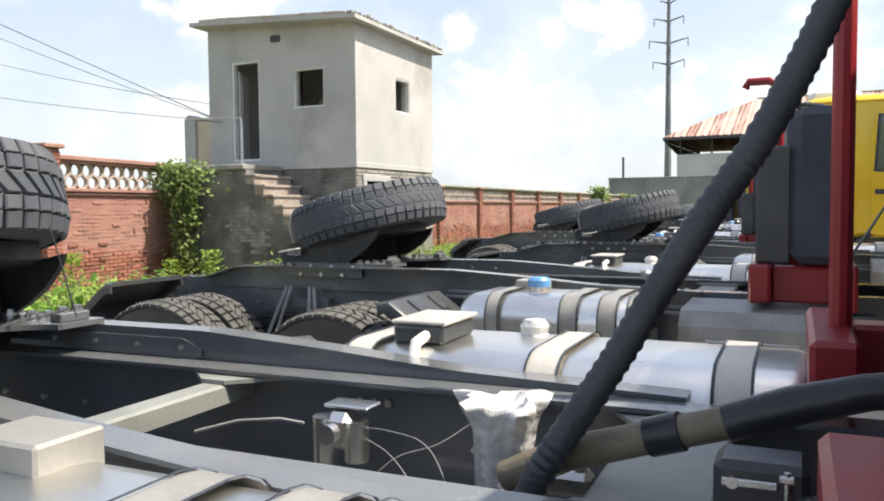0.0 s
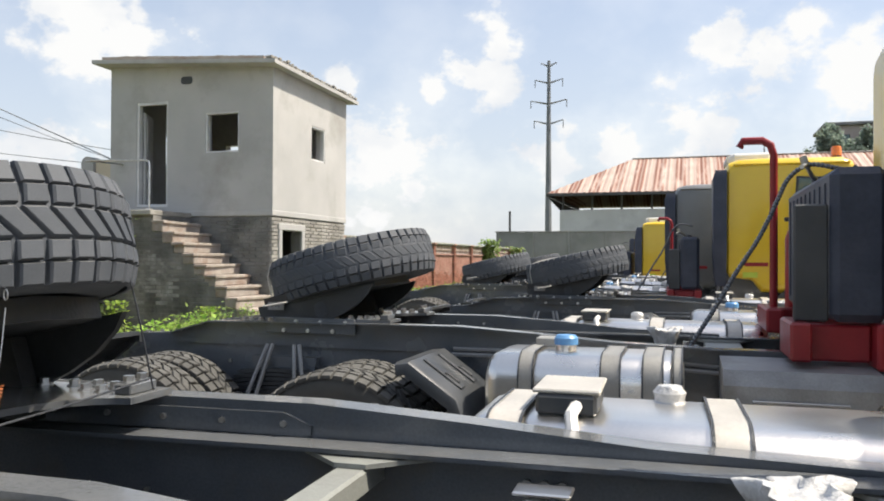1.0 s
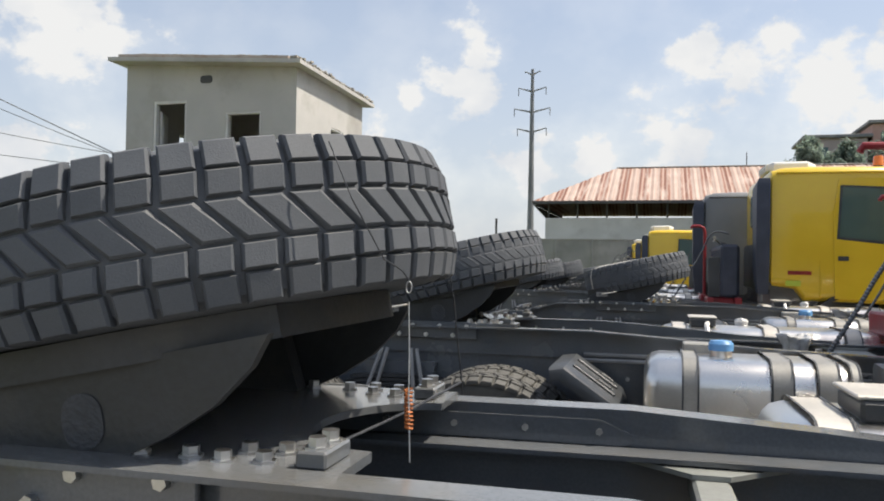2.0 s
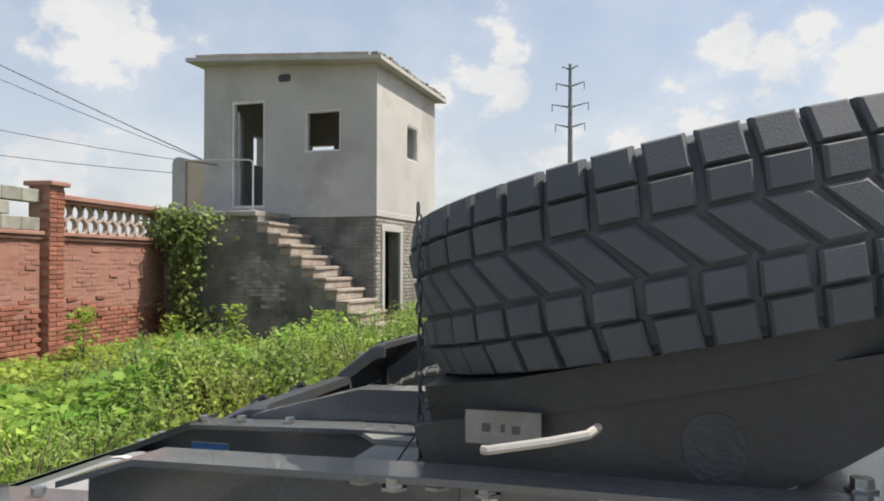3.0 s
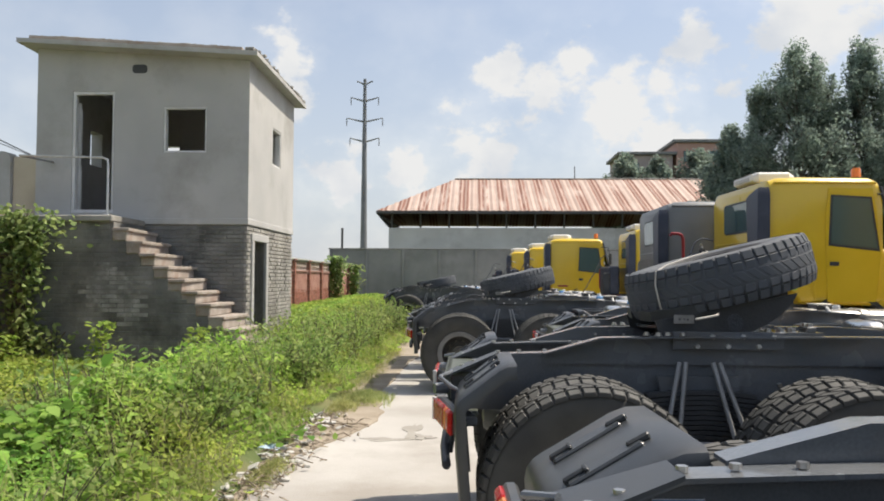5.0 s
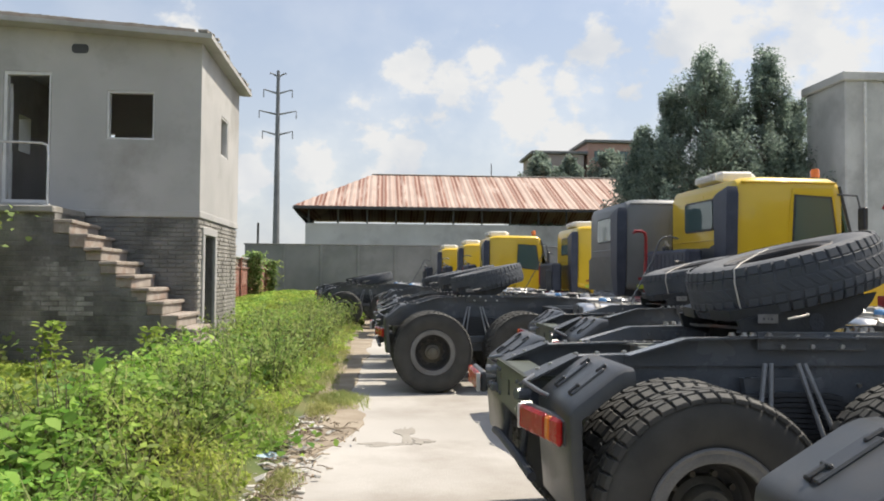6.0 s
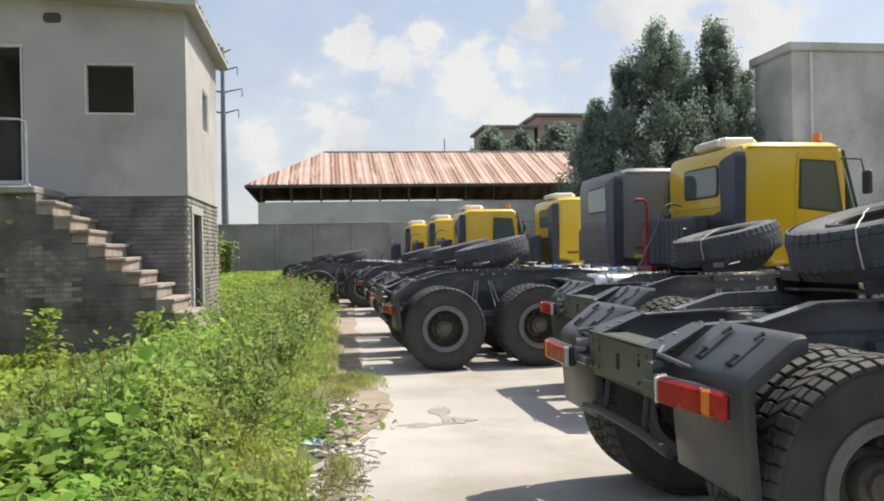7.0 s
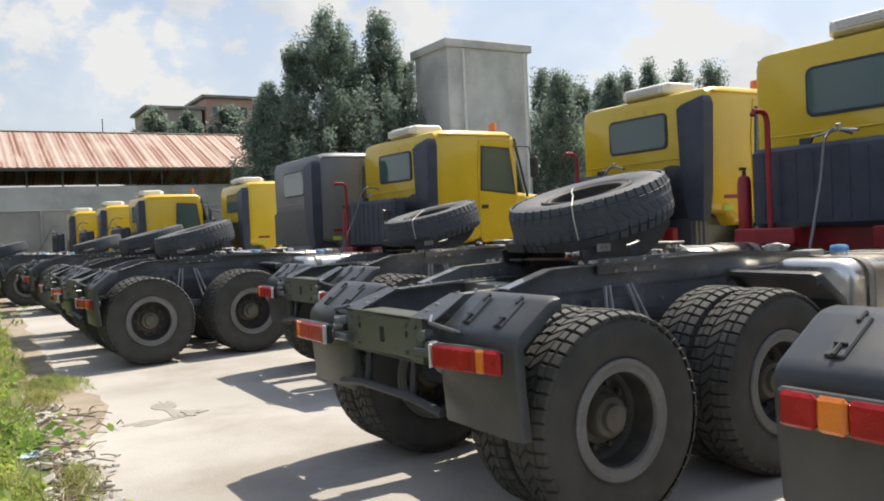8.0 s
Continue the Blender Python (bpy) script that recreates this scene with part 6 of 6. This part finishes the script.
# ---------- plants ----------
def leaf_cloud(name, P, L, W, rng, material, lift=0.25, droop=0.35, full=False):
    """Folded leaves at the places P, of length L and width W, facing mostly up."""
    n = len(P)
    yaw = rng.uniform(0, 2 * np.pi, n)
    pit = rng.normal(lift, droop, n)
    rol = rng.normal(0, 0.5, n)
    fx = np.stack([np.cos(yaw) * np.cos(pit), np.sin(yaw) * np.cos(pit), np.sin(pit)], 1)
    sx = np.stack([-np.sin(yaw), np.cos(yaw), np.zeros(n)], 1)
    up = np.cross(fx, sx)
    side = sx * np.cos(rol)[:, None] + up * np.sin(rol)[:, None]
    up = np.cross(fx, side)
    L, W = np.broadcast_to(L, n)[:, None], np.broadcast_to(W, n)[:, None]
    if full:
        # rounded leaf with a pointed tip
        rows = [P - fx * L * 0.5, P - fx * L * 0.25 - side * W * 0.42 + up * W * 0.10, P + fx * L * 0.08 - side * W * 0.46 + up * W * 0.14, P + fx * L * 0.5 - up * W * 0.06, P + fx * L * 0.08 + side * W * 0.46 + up * W * 0.14, P - fx * L * 0.25 + side * W * 0.42 + up * W * 0.10]
    else:
        rows = [P - fx * L * 0.5, P - fx * L * 0.02 - side * W * 0.5 + up * W * 0.14, P + fx * L * 0.5, P - fx * L * 0.02 + side * W * 0.5 + up * W * 0.14]
    k = len(rows)
    v = np.stack(rows, 1).reshape(-1, 3)
    me = bpy.data.meshes.new(name)
    me.vertices.add(k * n); me.loops.add(k * n); me.polygons.add(n)
    me.vertices.foreach_set("co", v.astype(np.float32).ravel())
    me.loops.foreach_set("vertex_index", np.arange(k * n, dtype=np.int32))
    me.polygons.foreach_set("loop_start", np.arange(0, k * n, k, dtype=np.int32))
    me.update(calc_edges=True)
    me.materials.append(material)
    return me


def wall_x(y):
    near = WALL_AT.x + (y - WALL_AT.y) * WALL_DIR.x / WALL_DIR.y
    far = FAR_A.x + (y - FAR_A.y) * far_dir.x / far_dir.y
    return np.where(y < 1.5, near, far) + 0.12


def edge_x(y):
    return 2.0 + 0.02 * np.clip(y + 4, 0, 16) + 0.10 * np.sin(y * 2.1) + 0.07 * np.sin(y * 5.3 + 1)


def height(x, y):
    """How tall the weeds stand."""
    e = edge_x(y) - 0.10 - x
    strip = np.clip(1 - np.abs(e - 0.9) / 1.15, 0, 1)
    tall = np.where(y > -4.5, 0.60, 0.42 + 0.10 * (y + 9))
    tall = np.clip(tall, 0.22, 0.60)
    wave = 0.5 + 0.5 * np.sin(x * 2.3 + 1.3 * np.sin(y * 1.1)) * np.cos(y * 1.9 + 0.7 * np.sin(x * 1.7))
    return (0.20 + 0.20 * wave + tall * strip * (0.38 + 0.62 * wave)) * np.clip(0.12 + e / 1.15, 0.12, 1)


def sow(rng, n, y0, y1, x_in=-4.2):
    y = rng.uniform(y0, y1, n)
    x = rng.uniform(-5.6, 2.4, n)
    ok = (x > wall_x(y)) & (x < edge_x(y)) & ~((x > -4.2) & (x < 0.55) & (y > -1.2) & (y < 3.45) & ~((x > 0.06) & (y > 0))) 
    return x[ok], y[ok]


rng = np.random.default_rng(4)
x, y = sow(rng, 150000, -14.5, 4.5)
h = height(x, y)
P = np.stack([x, y, 0.08 + h * rng.uniform(0.25, 1.0, len(x)) ** 0.6], 1)
ob = new("weeds", leaf_cloud("weeds", P, rng.uniform(0.03, 0.08, len(x)), rng.uniform(0.018, 0.042, len(x)), rng, M["weed"], 0.35, 0.45))
tagged(ob, "bright green knee-high weeds between wall and yard", "weeds", kind="stuff")
x, y = sow(rng, 70000, 4.5, 50)
h = height(x, y)
P = np.stack([x, y, 0.06 + h * rng.uniform(0.3, 1.0, len(x)) ** 0.6], 1)
ob = new("far_weeds", leaf_cloud("far weeds", P, rng.uniform(0.10, 0.22, len(x)), rng.uniform(0.05, 0.1, len(x)), rng, M["weed"]))
tagged(ob, "bright green weeds along the far wall", "weeds", kind="stuff")

# broad-leaved creeper patches
cx, cy = sow(rng, 260, -13, -2.5)
parts = []
for a, b in zip(cx, cy):
    if a > 0.8 and rng.random() < 0.7:
        continue
    k = rng.integers(22, 50)
    r = rng.normal(0, 0.26, (k, 2))
    px, py = a + r[:, 0], b + r[:, 1]
    parts.append(np.stack([px, py, 0.10 + height(px, py) * rng.uniform(0.9, 1.15, k)], 1))
P = np.concatenate(parts)
P = P[P[:, 0] > wall_x(P[:, 1])]
ob = new("creeper_leaves", leaf_cloud("creeper", P, rng.uniform(0.05, 0.11, len(P)), rng.uniform(0.045, 0.095, len(P)), rng, M["weed"], 0.1, 0.35, True))
tagged(ob, "broad pale green creeper leaves over the weeds", "creeper", kind="stuff")

# a patch of large soft leaves
q = np.clip(rng.normal(0, 1, (420, 2)), -1.7, 1.7) * np.array([0.55, 0.8])
gx, gy = -0.03 + q[:, 0], -8.00 + q[:, 1]
P = np.stack([gx, gy, 0.10 + height(gx, gy) * rng.uniform(0.70, 1.05, 420) + 0.02], 1)
P = P[P[:, 0] < edge_x(P[:, 1]) - 0.15]
ob = new("broad_leaves", leaf_cloud("broad leaves", P, rng.uniform(0.07, 0.14, len(P)), rng.uniform(0.06, 0.12, len(P)), rng, M["weed"], 0.1, 0.35, True))
tagged(ob, "large soft pale green leaves trailing over the weeds", "creeper", kind="stuff")

# bushy shrubs near the yard edge: leaves on many stems
def shrubs(name, count, y0, y1, x_from, x_to, tall, leaf, label):
    P, stems = [], Shape()
    for _ in range(count):
        yy = rng.uniform(y0, y1)
        xx = edge_x(np.array([yy]))[0] - rng.uniform(x_from, x_to)
        if xx < 0.3 and -1.5 < yy < 3.5:
            continue
        H = tall * rng.uniform(0.55, 1.1)
        for _ in range(int(rng.integers(4, 8))):
            lean = rng.normal(0, 0.22, 2)
            top = np.array([xx + lean[0], yy + lean[1], 0.1 + H * rng.uniform(0.7, 1.05)])
            foot = np.array([xx, yy, 0.05])
            stems.tube([foot, (foot + top) / 2 + np.array([0, 0, 0.06]), top], [0.006, 0.005, 0.003], 4, cap=False)
            k = int(rng.integers(18, 34))
            t = rng.uniform(0.25, 1.05, k)[:, None]
            P.append(foot + (top - foot) * t + rng.normal(0, 0.055, (k, 3)))
    P = np.concatenate(P)
    P[:, 2] = np.maximum(P[:, 2], 0.05)
    ob = new(name, leaf_cloud(name, P, rng.uniform(*leaf, len(P)), rng.uniform(leaf[0] * 0.45, leaf[1] * 0.5, len(P)), rng, M["bush"], 0.3, 0.5))
    tagged(ob, label, "shrubs", kind="stuff")
    st = new("shrub_stems", stems.mesh("shrub stems", M["bark"]))
    tagged(st, "thin brown shrub stems among the leaves", "stems", kind="stuff")


shrubs("shrubs", 210, -7.5, 11.0, 0.35, 1.9, 0.85, (0.045, 0.10), "olive-green bushy shrubs along the yard edge")
shrubs("low_shrubs", 90, -12.5, -5.5, 0.5, 3.6, 0.50, (0.04, 0.085), "low leafy herbs among the weeds")

# grass blades along the edge
x, y = sow(rng, 30000, -13, 14)
keep = (edge_x(y) - x < 0.9) | (rng.random(len(x)) < 0.15)
x, y = x[keep], y[keep]
P = np.stack([x, y, 0.12 + height(x, y) * rng.uniform(0.4, 0.95, len(x))], 1)
ob = new("grass", leaf_cloud("grass", P, rng.uniform(0.18, 0.42, len(x)), rng.uniform(0.006, 0.014, len(x)), rng, M["drygrass"], 1.05, 0.3))
tagged(ob, "yellowish grass blades at the edge of the concrete", "grass", kind="stuff")


# grass spilling over the concrete
spill = []
for gx, gy, rx, ry, k in ((2.42, -2.75, 0.34, 0.55, 2400), (2.25, -3.6, 0.16, 0.5, 800), (2.2, -6.9, 0.14, 0.5, 600), (2.16, -0.6, 0.16, 1.6, 900), (2.2, 2.6, 0.15, 2.2, 900), (2.2, -8.6, 0.12, 0.8, 600)):
    q = np.clip(rng.normal(0, 0.5, (k, 2)), -1.1, 1.1)
    far = np.hypot(q[:, 0], q[:, 1])
    spill.append(np.stack([gx + q[:, 0] * rx, gy + q[:, 1] * ry, 0.02 + rng.uniform(0.01, 0.10, k) * (1.2 - far)], 1))
P = np.concatenate(spill)
P[:, 2] = np.clip(P[:, 2], 0.02, None)
ob = new("grass_tufts", leaf_cloud("grass tufts", P, rng.uniform(0.06, 0.16, len(P)), rng.uniform(0.004, 0.010, len(P)), rng, M["drygrass"], 0.7, 0.5))
tagged(ob, "low yellow-green grass spilling over the concrete", "grass", kind="stuff")


def sapling(x, y, tall, label):
    s = thing("sapling", pose(x, y, 0.0), label, "plant", "young plants in the weeds")
    stem = Shape().tube([(0, 0, 0.02), (0.02, 0.01, tall * 0.5), (0.0, 0.02, tall)], [0.014, 0.01, 0.006], 6)
    part("stem", stem, M["bark"], s)
    k = 170
    a = rng.uniform(0, 6.28, k)
    t = rng.uniform(0.35, 1.05, k)
    r = rng.uniform(0.03, 0.30, k) * (1.15 - 0.5 * t)
    P = np.stack([r * np.cos(a), r * np.sin(a), tall * t], 1)
    part("leaves", leaf_cloud("sapling leaves", P, rng.uniform(0.08, 0.15, k), rng.uniform(0.04, 0.06, k), rng, M["weed"], 0.15, 0.4, True), None, s)
    return s


sapling(-1.14, -2.9, 0.98, "fresh green sapling before the brick staircase")
sapling(-2.38, -4.74, 1.0, "leafy young plant against the red brick wall")
sapling(-3.05, -1.9, 0.75, "broad-leaved young plant at the foot of the wall")
sapling(-0.2, -1.75, 0.85, "leafy plant beside the lowest steps")


# climbing vine at the end of the near wall
def vine(name, spots, label, size):
    v = thing(name, pose(0, 0, 0), label, "climbing plant")
    P = []
    for (px, py, z0, z1, w0, w1, n) in spots:
        t = rng.uniform(0, 1, n) ** 0.85
        w = w0 + (w1 - w0) * t
        z = z0 + (z1 - z0) * t
        P.append(np.stack([px + rng.normal(0, 1, n) * w * 0.45, py + rng.normal(0, 0.12, n), z + rng.normal(0, 0.08, n)], 1))
        for k in range(4):
            part("stem", Shape().tube([(px + 0.05 * k - 0.1, py, 0.0), (px + rng.normal(0, 0.1), py, (z0 + z1) / 2), (px + rng.normal(0, 0.2), py, z1)], 0.012, 5), M["bark"], v)
    P = np.concatenate(P)
    part("leaves", leaf_cloud(name, P, rng.uniform(*size, len(P)), rng.uniform(size[0] * 0.7, size[1] * 0.8, len(P)), rng, M["vine"], -0.5, 0.5, True), None, v)
    return v


vine("wall_vine", [(-3.10, -1.52, 0.30, 2.3, 0.38, 0.42, 1050), (-3.20, -1.52, 1.95, 2.62, 0.60, 1.0, 800), (-2.75, -1.45, 0.1, 0.8, 0.7, 0.4, 260)], "thick green vine climbing over the wall's end", (0.06, 0.13))
vine("far_vine", [(-4.85, 36.5, 0.3, 2.95, 0.5, 0.7, 900), (-5.0, 45.0, 0.3, 2.6, 0.5, 0.7, 700)], "green vines over the far wall", (0.13, 0.26))


# ---------- trees ----------
def tree(x, y, tall, wide, seed, label, leaf=0.34, count=9000):
    r = np.random.default_rng(seed)
    t = thing("tree", pose(x, y, 0), label, "tree", "trees behind the yard")
    tr = Shape().tube([(0, 0, 0), (0.1, 0, tall * 0.35), (0, 0.1, tall * 0.7), (0, 0, tall * 0.97)], [0.28, 0.22, 0.12, 0.03], 8)
    clumps = []
    for k in range(90):
        f = r.uniform(0.10, 0.98)
        a = r.uniform(0, 6.28)
        reach = wide * 1.65 * (1.02 - f) ** 0.86 * r.uniform(0.45, 1.08) * min(1, 0.45 + f * 2.0)
        base = np.array([0, 0, tall * f * 0.92])
        tip = np.array([reach * np.cos(a), reach * np.sin(a), min(tall * f + reach * 0.75, tall)])
        tr.tube([base, (base + tip) / 2 + np.array([0, 0, 0.1]), tip], [0.07, 0.05, 0.02], 5, cap=False)
        for q in (0.55, 0.8, 1.0):
            clumps.append((base + (tip - base) * q + r.normal(0, 0.25, 3), (0.42 + 0.55 * r.random()) * (1.2 - 0.5 * f)))
    part("trunk", tr, M["bark"], t)
    idx = r.integers(0, len(clumps), count)
    C = np.array([c for c, _ in clumps])[idx]
    S = np.array([s for _, s in clumps])[idx]
    P = C + np.clip(r.normal(0, 1, (count, 3)), -1.5, 1.5) * S[:, None] * np.array([0.52, 0.52, 0.98])
    P[:, 2] = np.clip(P[:, 2], 1.5, None)
    part("crown", leaf_cloud("crown", P, r.uniform(leaf * 0.6, leaf * 1.2, count), r.uniform(leaf * 0.4, leaf * 0.7, count), r, M["treeleaf"], 0.0, 0.7), None, t)
    return t


TREES = ((29.8, 51, 20.0, 5.2), (35.2, 51.5, 20.6, 4.3), (27.6, 53, 17.2, 3.2), (32.6, 53, 18.4, 3.6), (38.4, 53, 17.0, 3.4), (25.4, 54.5, 14.2, 2.8),
         (22.5, 86, 17.0, 4.0), (27.0, 88, 16.6, 4.2), (31.5, 86, 17.6, 4.4), (36.5, 87, 19.0, 4.6), (50.5, 45, 15.0, 2.9), (54.6, 47, 14.4, 3.0), (59, 47, 15.6, 3.0), (63.5, 46, 17.0, 3.2), (68, 46, 17.4, 3.2), (73, 46, 17.8, 3.4), (47.6, 49, 14.4, 2.9), (57, 50, 15.4, 3.2), (52.6, 50, 16.4, 3.0), (61.4, 51, 15.8, 3.2), (66, 52, 17.2, 3.4))
for k, (tx, ty, tall, wide) in enumerate(TREES):
    tree(tx, ty, tall, wide, 20 + k, "tall green poplar with an uneven airy crown" if k % 2 else "broad green tree with an uneven crown", 0.27 if ty < 80 else 0.5, 34000 if k < 6 else 16000)


def far_house(x, y, w, d, z, storeys, label):
    b = thing("apartment_block", pose(x, y, 0), label, "building", "far apartment blocks")
    part("wall", Shape().box((0, d / 2, z / 2), (w, d, z), 0.1), M["facade_red" if w > 8 else "facade"], b)
    part("roof", Shape().box((0, d / 2, z + 0.2), (w + 1.0, d + 1.0, 0.4), 0.05), M["precast"], b)
    n = int(w / 3)
    for s in range(storeys):
        for k in range(n):
            wd = part("window", Shape().box(((k + 0.5) * w / n - w / 2, -0.03, z - 1.9 - 3 * s), (1.4, 0.12, 1.5), 0.02), M["glass"], b)
    return b


far_house(27.5, 96, 7, 9, 18.7, 3, "tan apartment block with dark windows behind the trees")
far_house(36.5, 96, 10, 9, 20.4, 3, "reddish apartment block with dark windows behind the trees")

# ---------- cables, pole ----------
def cable(pts, r, label):
    c = solid("power_cable", Shape().tube(pts, r, 5), M["pylon"], label, "cable", "overhead cables")
    return c


def sag(a, b, drop, n=14):
    a, b = Vector(a), Vector(b)
    return [a.lerp(b, k / n) - Vector((0, 0, drop * 4 * (k / n) * (1 - k / n))) for k in range(n + 1)]


cable(sag((-4.0, 0.3, 3.80), (-18.0, -10.0, 12.0), 0.15), 0.011, "black cable running up from the post")
cable(sag((-4.0, 0.35, 3.78), (-18.0, -10.0, 11.7), 0.45), 0.007, "thin black cable running up from the post")
for px, py, ph in ((-18.0, -10.0, 12.3), (-20, 40, 8.4), (-80, 40, 20.4)):
    solid("utility_pole", Shape().rod((0, 0, 0), (0, 0, ph), 0.13, 8, 0.09), M["timber"], "plain utility pole carrying the cables", "pole", "utility poles", at=pose(px, py, 0))
cable(sag((-20, 40, 8.0), (-80, 40, 20.0), 1.2), 0.032, "thin far overhead cable")
cable(sag((-20, 40, 7.6), (-80, 40, 15.5), 0.8), 0.032, "thin far overhead cable")
solid("pole", Shape().rod((0, 0, 0), (0, 0, 5.9), 0.10, 8), M["timber"], "short dark pole behind the far panel wall", "pole", at=pose(-7.4, 54, 0))

# ---------- ties on the spare tyres ----------
def tie(m, label):
    return thing("tie_wire", m, label, "wire", "wires round the spare tyres")


tw = tie(pose(0.034, 0, 0), "twisted wire with a ring and rusty binding")
part("strand", Shape().tube([(6.12, -12.335, 1.90), (6.165, -12.335, 1.80), (6.19, -12.24, 1.70), (6.205, -12.18, 1.68), (6.21, -12.153, 1.66)], 0.0014, 6), M["hose"], tw)
ringp = [(6.21 + 0.0055 * math.sin(a), -12.153, 1.648 + 0.011 * math.cos(a)) for a in [2 * math.pi * k / 14 for k in range(15)]]
part("ring", Shape().tube(ringp, 0.0014, 6, cap=False), M["steel"], tw, "small steel ring")
part("strand", Shape().tube([(6.21, -12.153, 1.62), (6.218, -12.17, 1.54), (6.225, -12.19, 1.45), (6.239, -12.22, 1.335)], 0.0014, 6), M["steel"], tw)
tk = []
for k in range(60):
    f = k / 59
    tk.append((6.219 + 0.012 * f + 0.007 * math.cos(k * 1.1), -12.175 - 0.03 * f + 0.007 * math.sin(k * 1.1), 1.46 - 0.07 * f))
part("binding", Shape().tube(tk, 0.0025, 5), M["copper"], tw, "rusty wire binding")
part("strand", Shape().tube([(6.16, -11.75, 1.80), (6.18, -11.70, 1.6), (6.19, -11.64, 1.37)], 0.0025, 6).tube([(6.19, -11.66, 1.40), (6.12, -11.9, 1.36), (6.05, -12.1, 1.33)], 0.003, 6), M["hose"], tw)
ch = tie(pose(0, 0, 0), "dark chain hanging at the spare tyre's low edge")
for k in range(24):
    z = 1.755 - k * 0.0185
    cx, cy = 5.252 + 0.0015 * (k % 3 - 1), -12.342 + 0.0004 * k
    rr = [(cx + (0.0045 * math.cos(a) if k % 2 else 0), cy + (0 if k % 2 else 0.0045 * math.cos(a)), z + 0.0115 * math.sin(a)) for a in [2 * math.pi * q / 8 for q in range(9)]]
    part("link", Shape().tube(rr, 0.0021, 5, cap=False), M["hose"], ch)
part("loose_end", Shape().tube([(5.262, -12.335, 1.40), (5.225, -12.32, 1.355), (5.19, -12.30, 1.31), (5.175, -12.29, 1.285)], 0.0018, 5).tube([(5.262, -12.335, 1.42), (5.30, -12.30, 1.435), (5.36, -12.27, 1.43)], 0.0018, 5), M["hose"], ch)
for bx, by, bz, tilt in ((5.397, -8.42, 1.665, -14.5), (6.41, -4.56, 1.64, -13.0)):
    rp = thing("tie_rope", pose(bx, by, bz, 0, tilt, 0), "pale rope over the spare tyre", "rope", "ropes round the spare tyres")
    part("strand", Shape().tube([(0.03, 0.16, 0.156), (-0.10, 0.03, 0.158), (-0.22, -0.12, 0.158), (-0.35, -0.255, 0.155), (-0.435, -0.335, 0.135), (-0.463, -0.358, 0.06), (-0.466, -0.36, -0.06), (-0.455, -0.352, -0.14), (-0.40, -0.31, -0.165)], 0.005, 6), M["strap"], rp)

# ---------- debris at the edge, damp patches ----------
def debris():
    r = random.Random(21)
    tw_, sc = Shape(), Shape()
    for _ in range(210):
        yy = r.uniform(-8.0, -3.9)
        xx = 2.05 + r.gauss(0.1, 0.17) + (0.12 if -5.4 < yy < -4.4 else 0)
        L, a = r.uniform(0.05, 0.26), r.uniform(0, 6.28)
        z = r.uniform(0.008, 0.07)
        tw_.tube([(xx, yy, z), (xx + L * 0.5 * math.cos(a), yy + L * 0.5 * math.sin(a), z + r.uniform(0, 0.03)), (xx + L * math.cos(a + 0.2), yy + L * math.sin(a + 0.2), max(0.006, z - 0.02))], r.uniform(0.003, 0.008), 5)
    ob = solid("twigs", tw_, M["twig"], "dry twigs and straw at the edge of the concrete", "debris", kind="stuff")
    for _ in range(120):
        yy = r.uniform(-7.8, -4.0)
        xx = 2.0 + r.gauss(0.08, 0.16)
        sc.box((xx, yy, r.uniform(0.02, 0.06)), (r.uniform(0.03, 0.12), r.uniform(0.02, 0.07), r.uniform(0.008, 0.025)), 0.004, (r.uniform(-25, 25), r.uniform(-25, 25), r.uniform(0, 180)))
    solid("rubble", sc, M["lattice"], "pale broken chips and scraps beside the weeds", "debris", kind="stuff", smooth=0)


debris()


def plastic_scrap(x, y):
    r = random.Random(9)
    s = Shape()
    n = 6
    pts = [(0.055 * (i - 2.5) + r.gauss(0, 0.012), 0.045 * (j - 2.5) + r.gauss(0, 0.012), 0.03 + 0.06 * r.random()) for j in range(n) for i in range(n)]
    s.add(pts, [(j * n + i, j * n + i + 1, (j + 1) * n + i + 1, (j + 1) * n + i) for j in range(n - 1) for i in range(n - 1)])
    return solid("plastic_scrap", s, M["blue_scrap"], "crumpled scrap of faded blue plastic in the debris", "litter", at=pose(x, y, 0.0), smooth=0)


plastic_scrap(1.90, -6.03)


def patch(name, x, y, rx, ry, seed, label, lift=0.003):
    r = random.Random(seed)
    f = [r.uniform(0, 6.28) for _ in range(4)]
    pts = []
    for k in range(60):
        a = 2 * math.pi * k / 60
        w = 0.8 + 0.28 * math.sin(3 * a + f[0]) + 0.18 * math.sin(5 * a + f[1]) + 0.10 * math.sin(9 * a + f[2]) + 0.05 * math.sin(17 * a + f[3])
        pts.append((rx * w * math.cos(a), ry * w * math.sin(a)))
    s = Shape().prism(pts, "z", -0.02, lift)
    return solid(name, s, M["damp"], label, "stain", "damp stains", kind="structure", at=pose(x, y, 0))


patch("damp_stain", 3.02, -5.32, 0.34, 0.10, 1, "damp stain dried into the concrete")
patch("damp_stain", 3.22, -4.85, 0.10, 0.48, 2, "long damp stain on the concrete", 0.005)
patch("damp_stain", 3.36, -5.2, 0.12, 0.14, 3, "small damp stain on the concrete", 0.007)
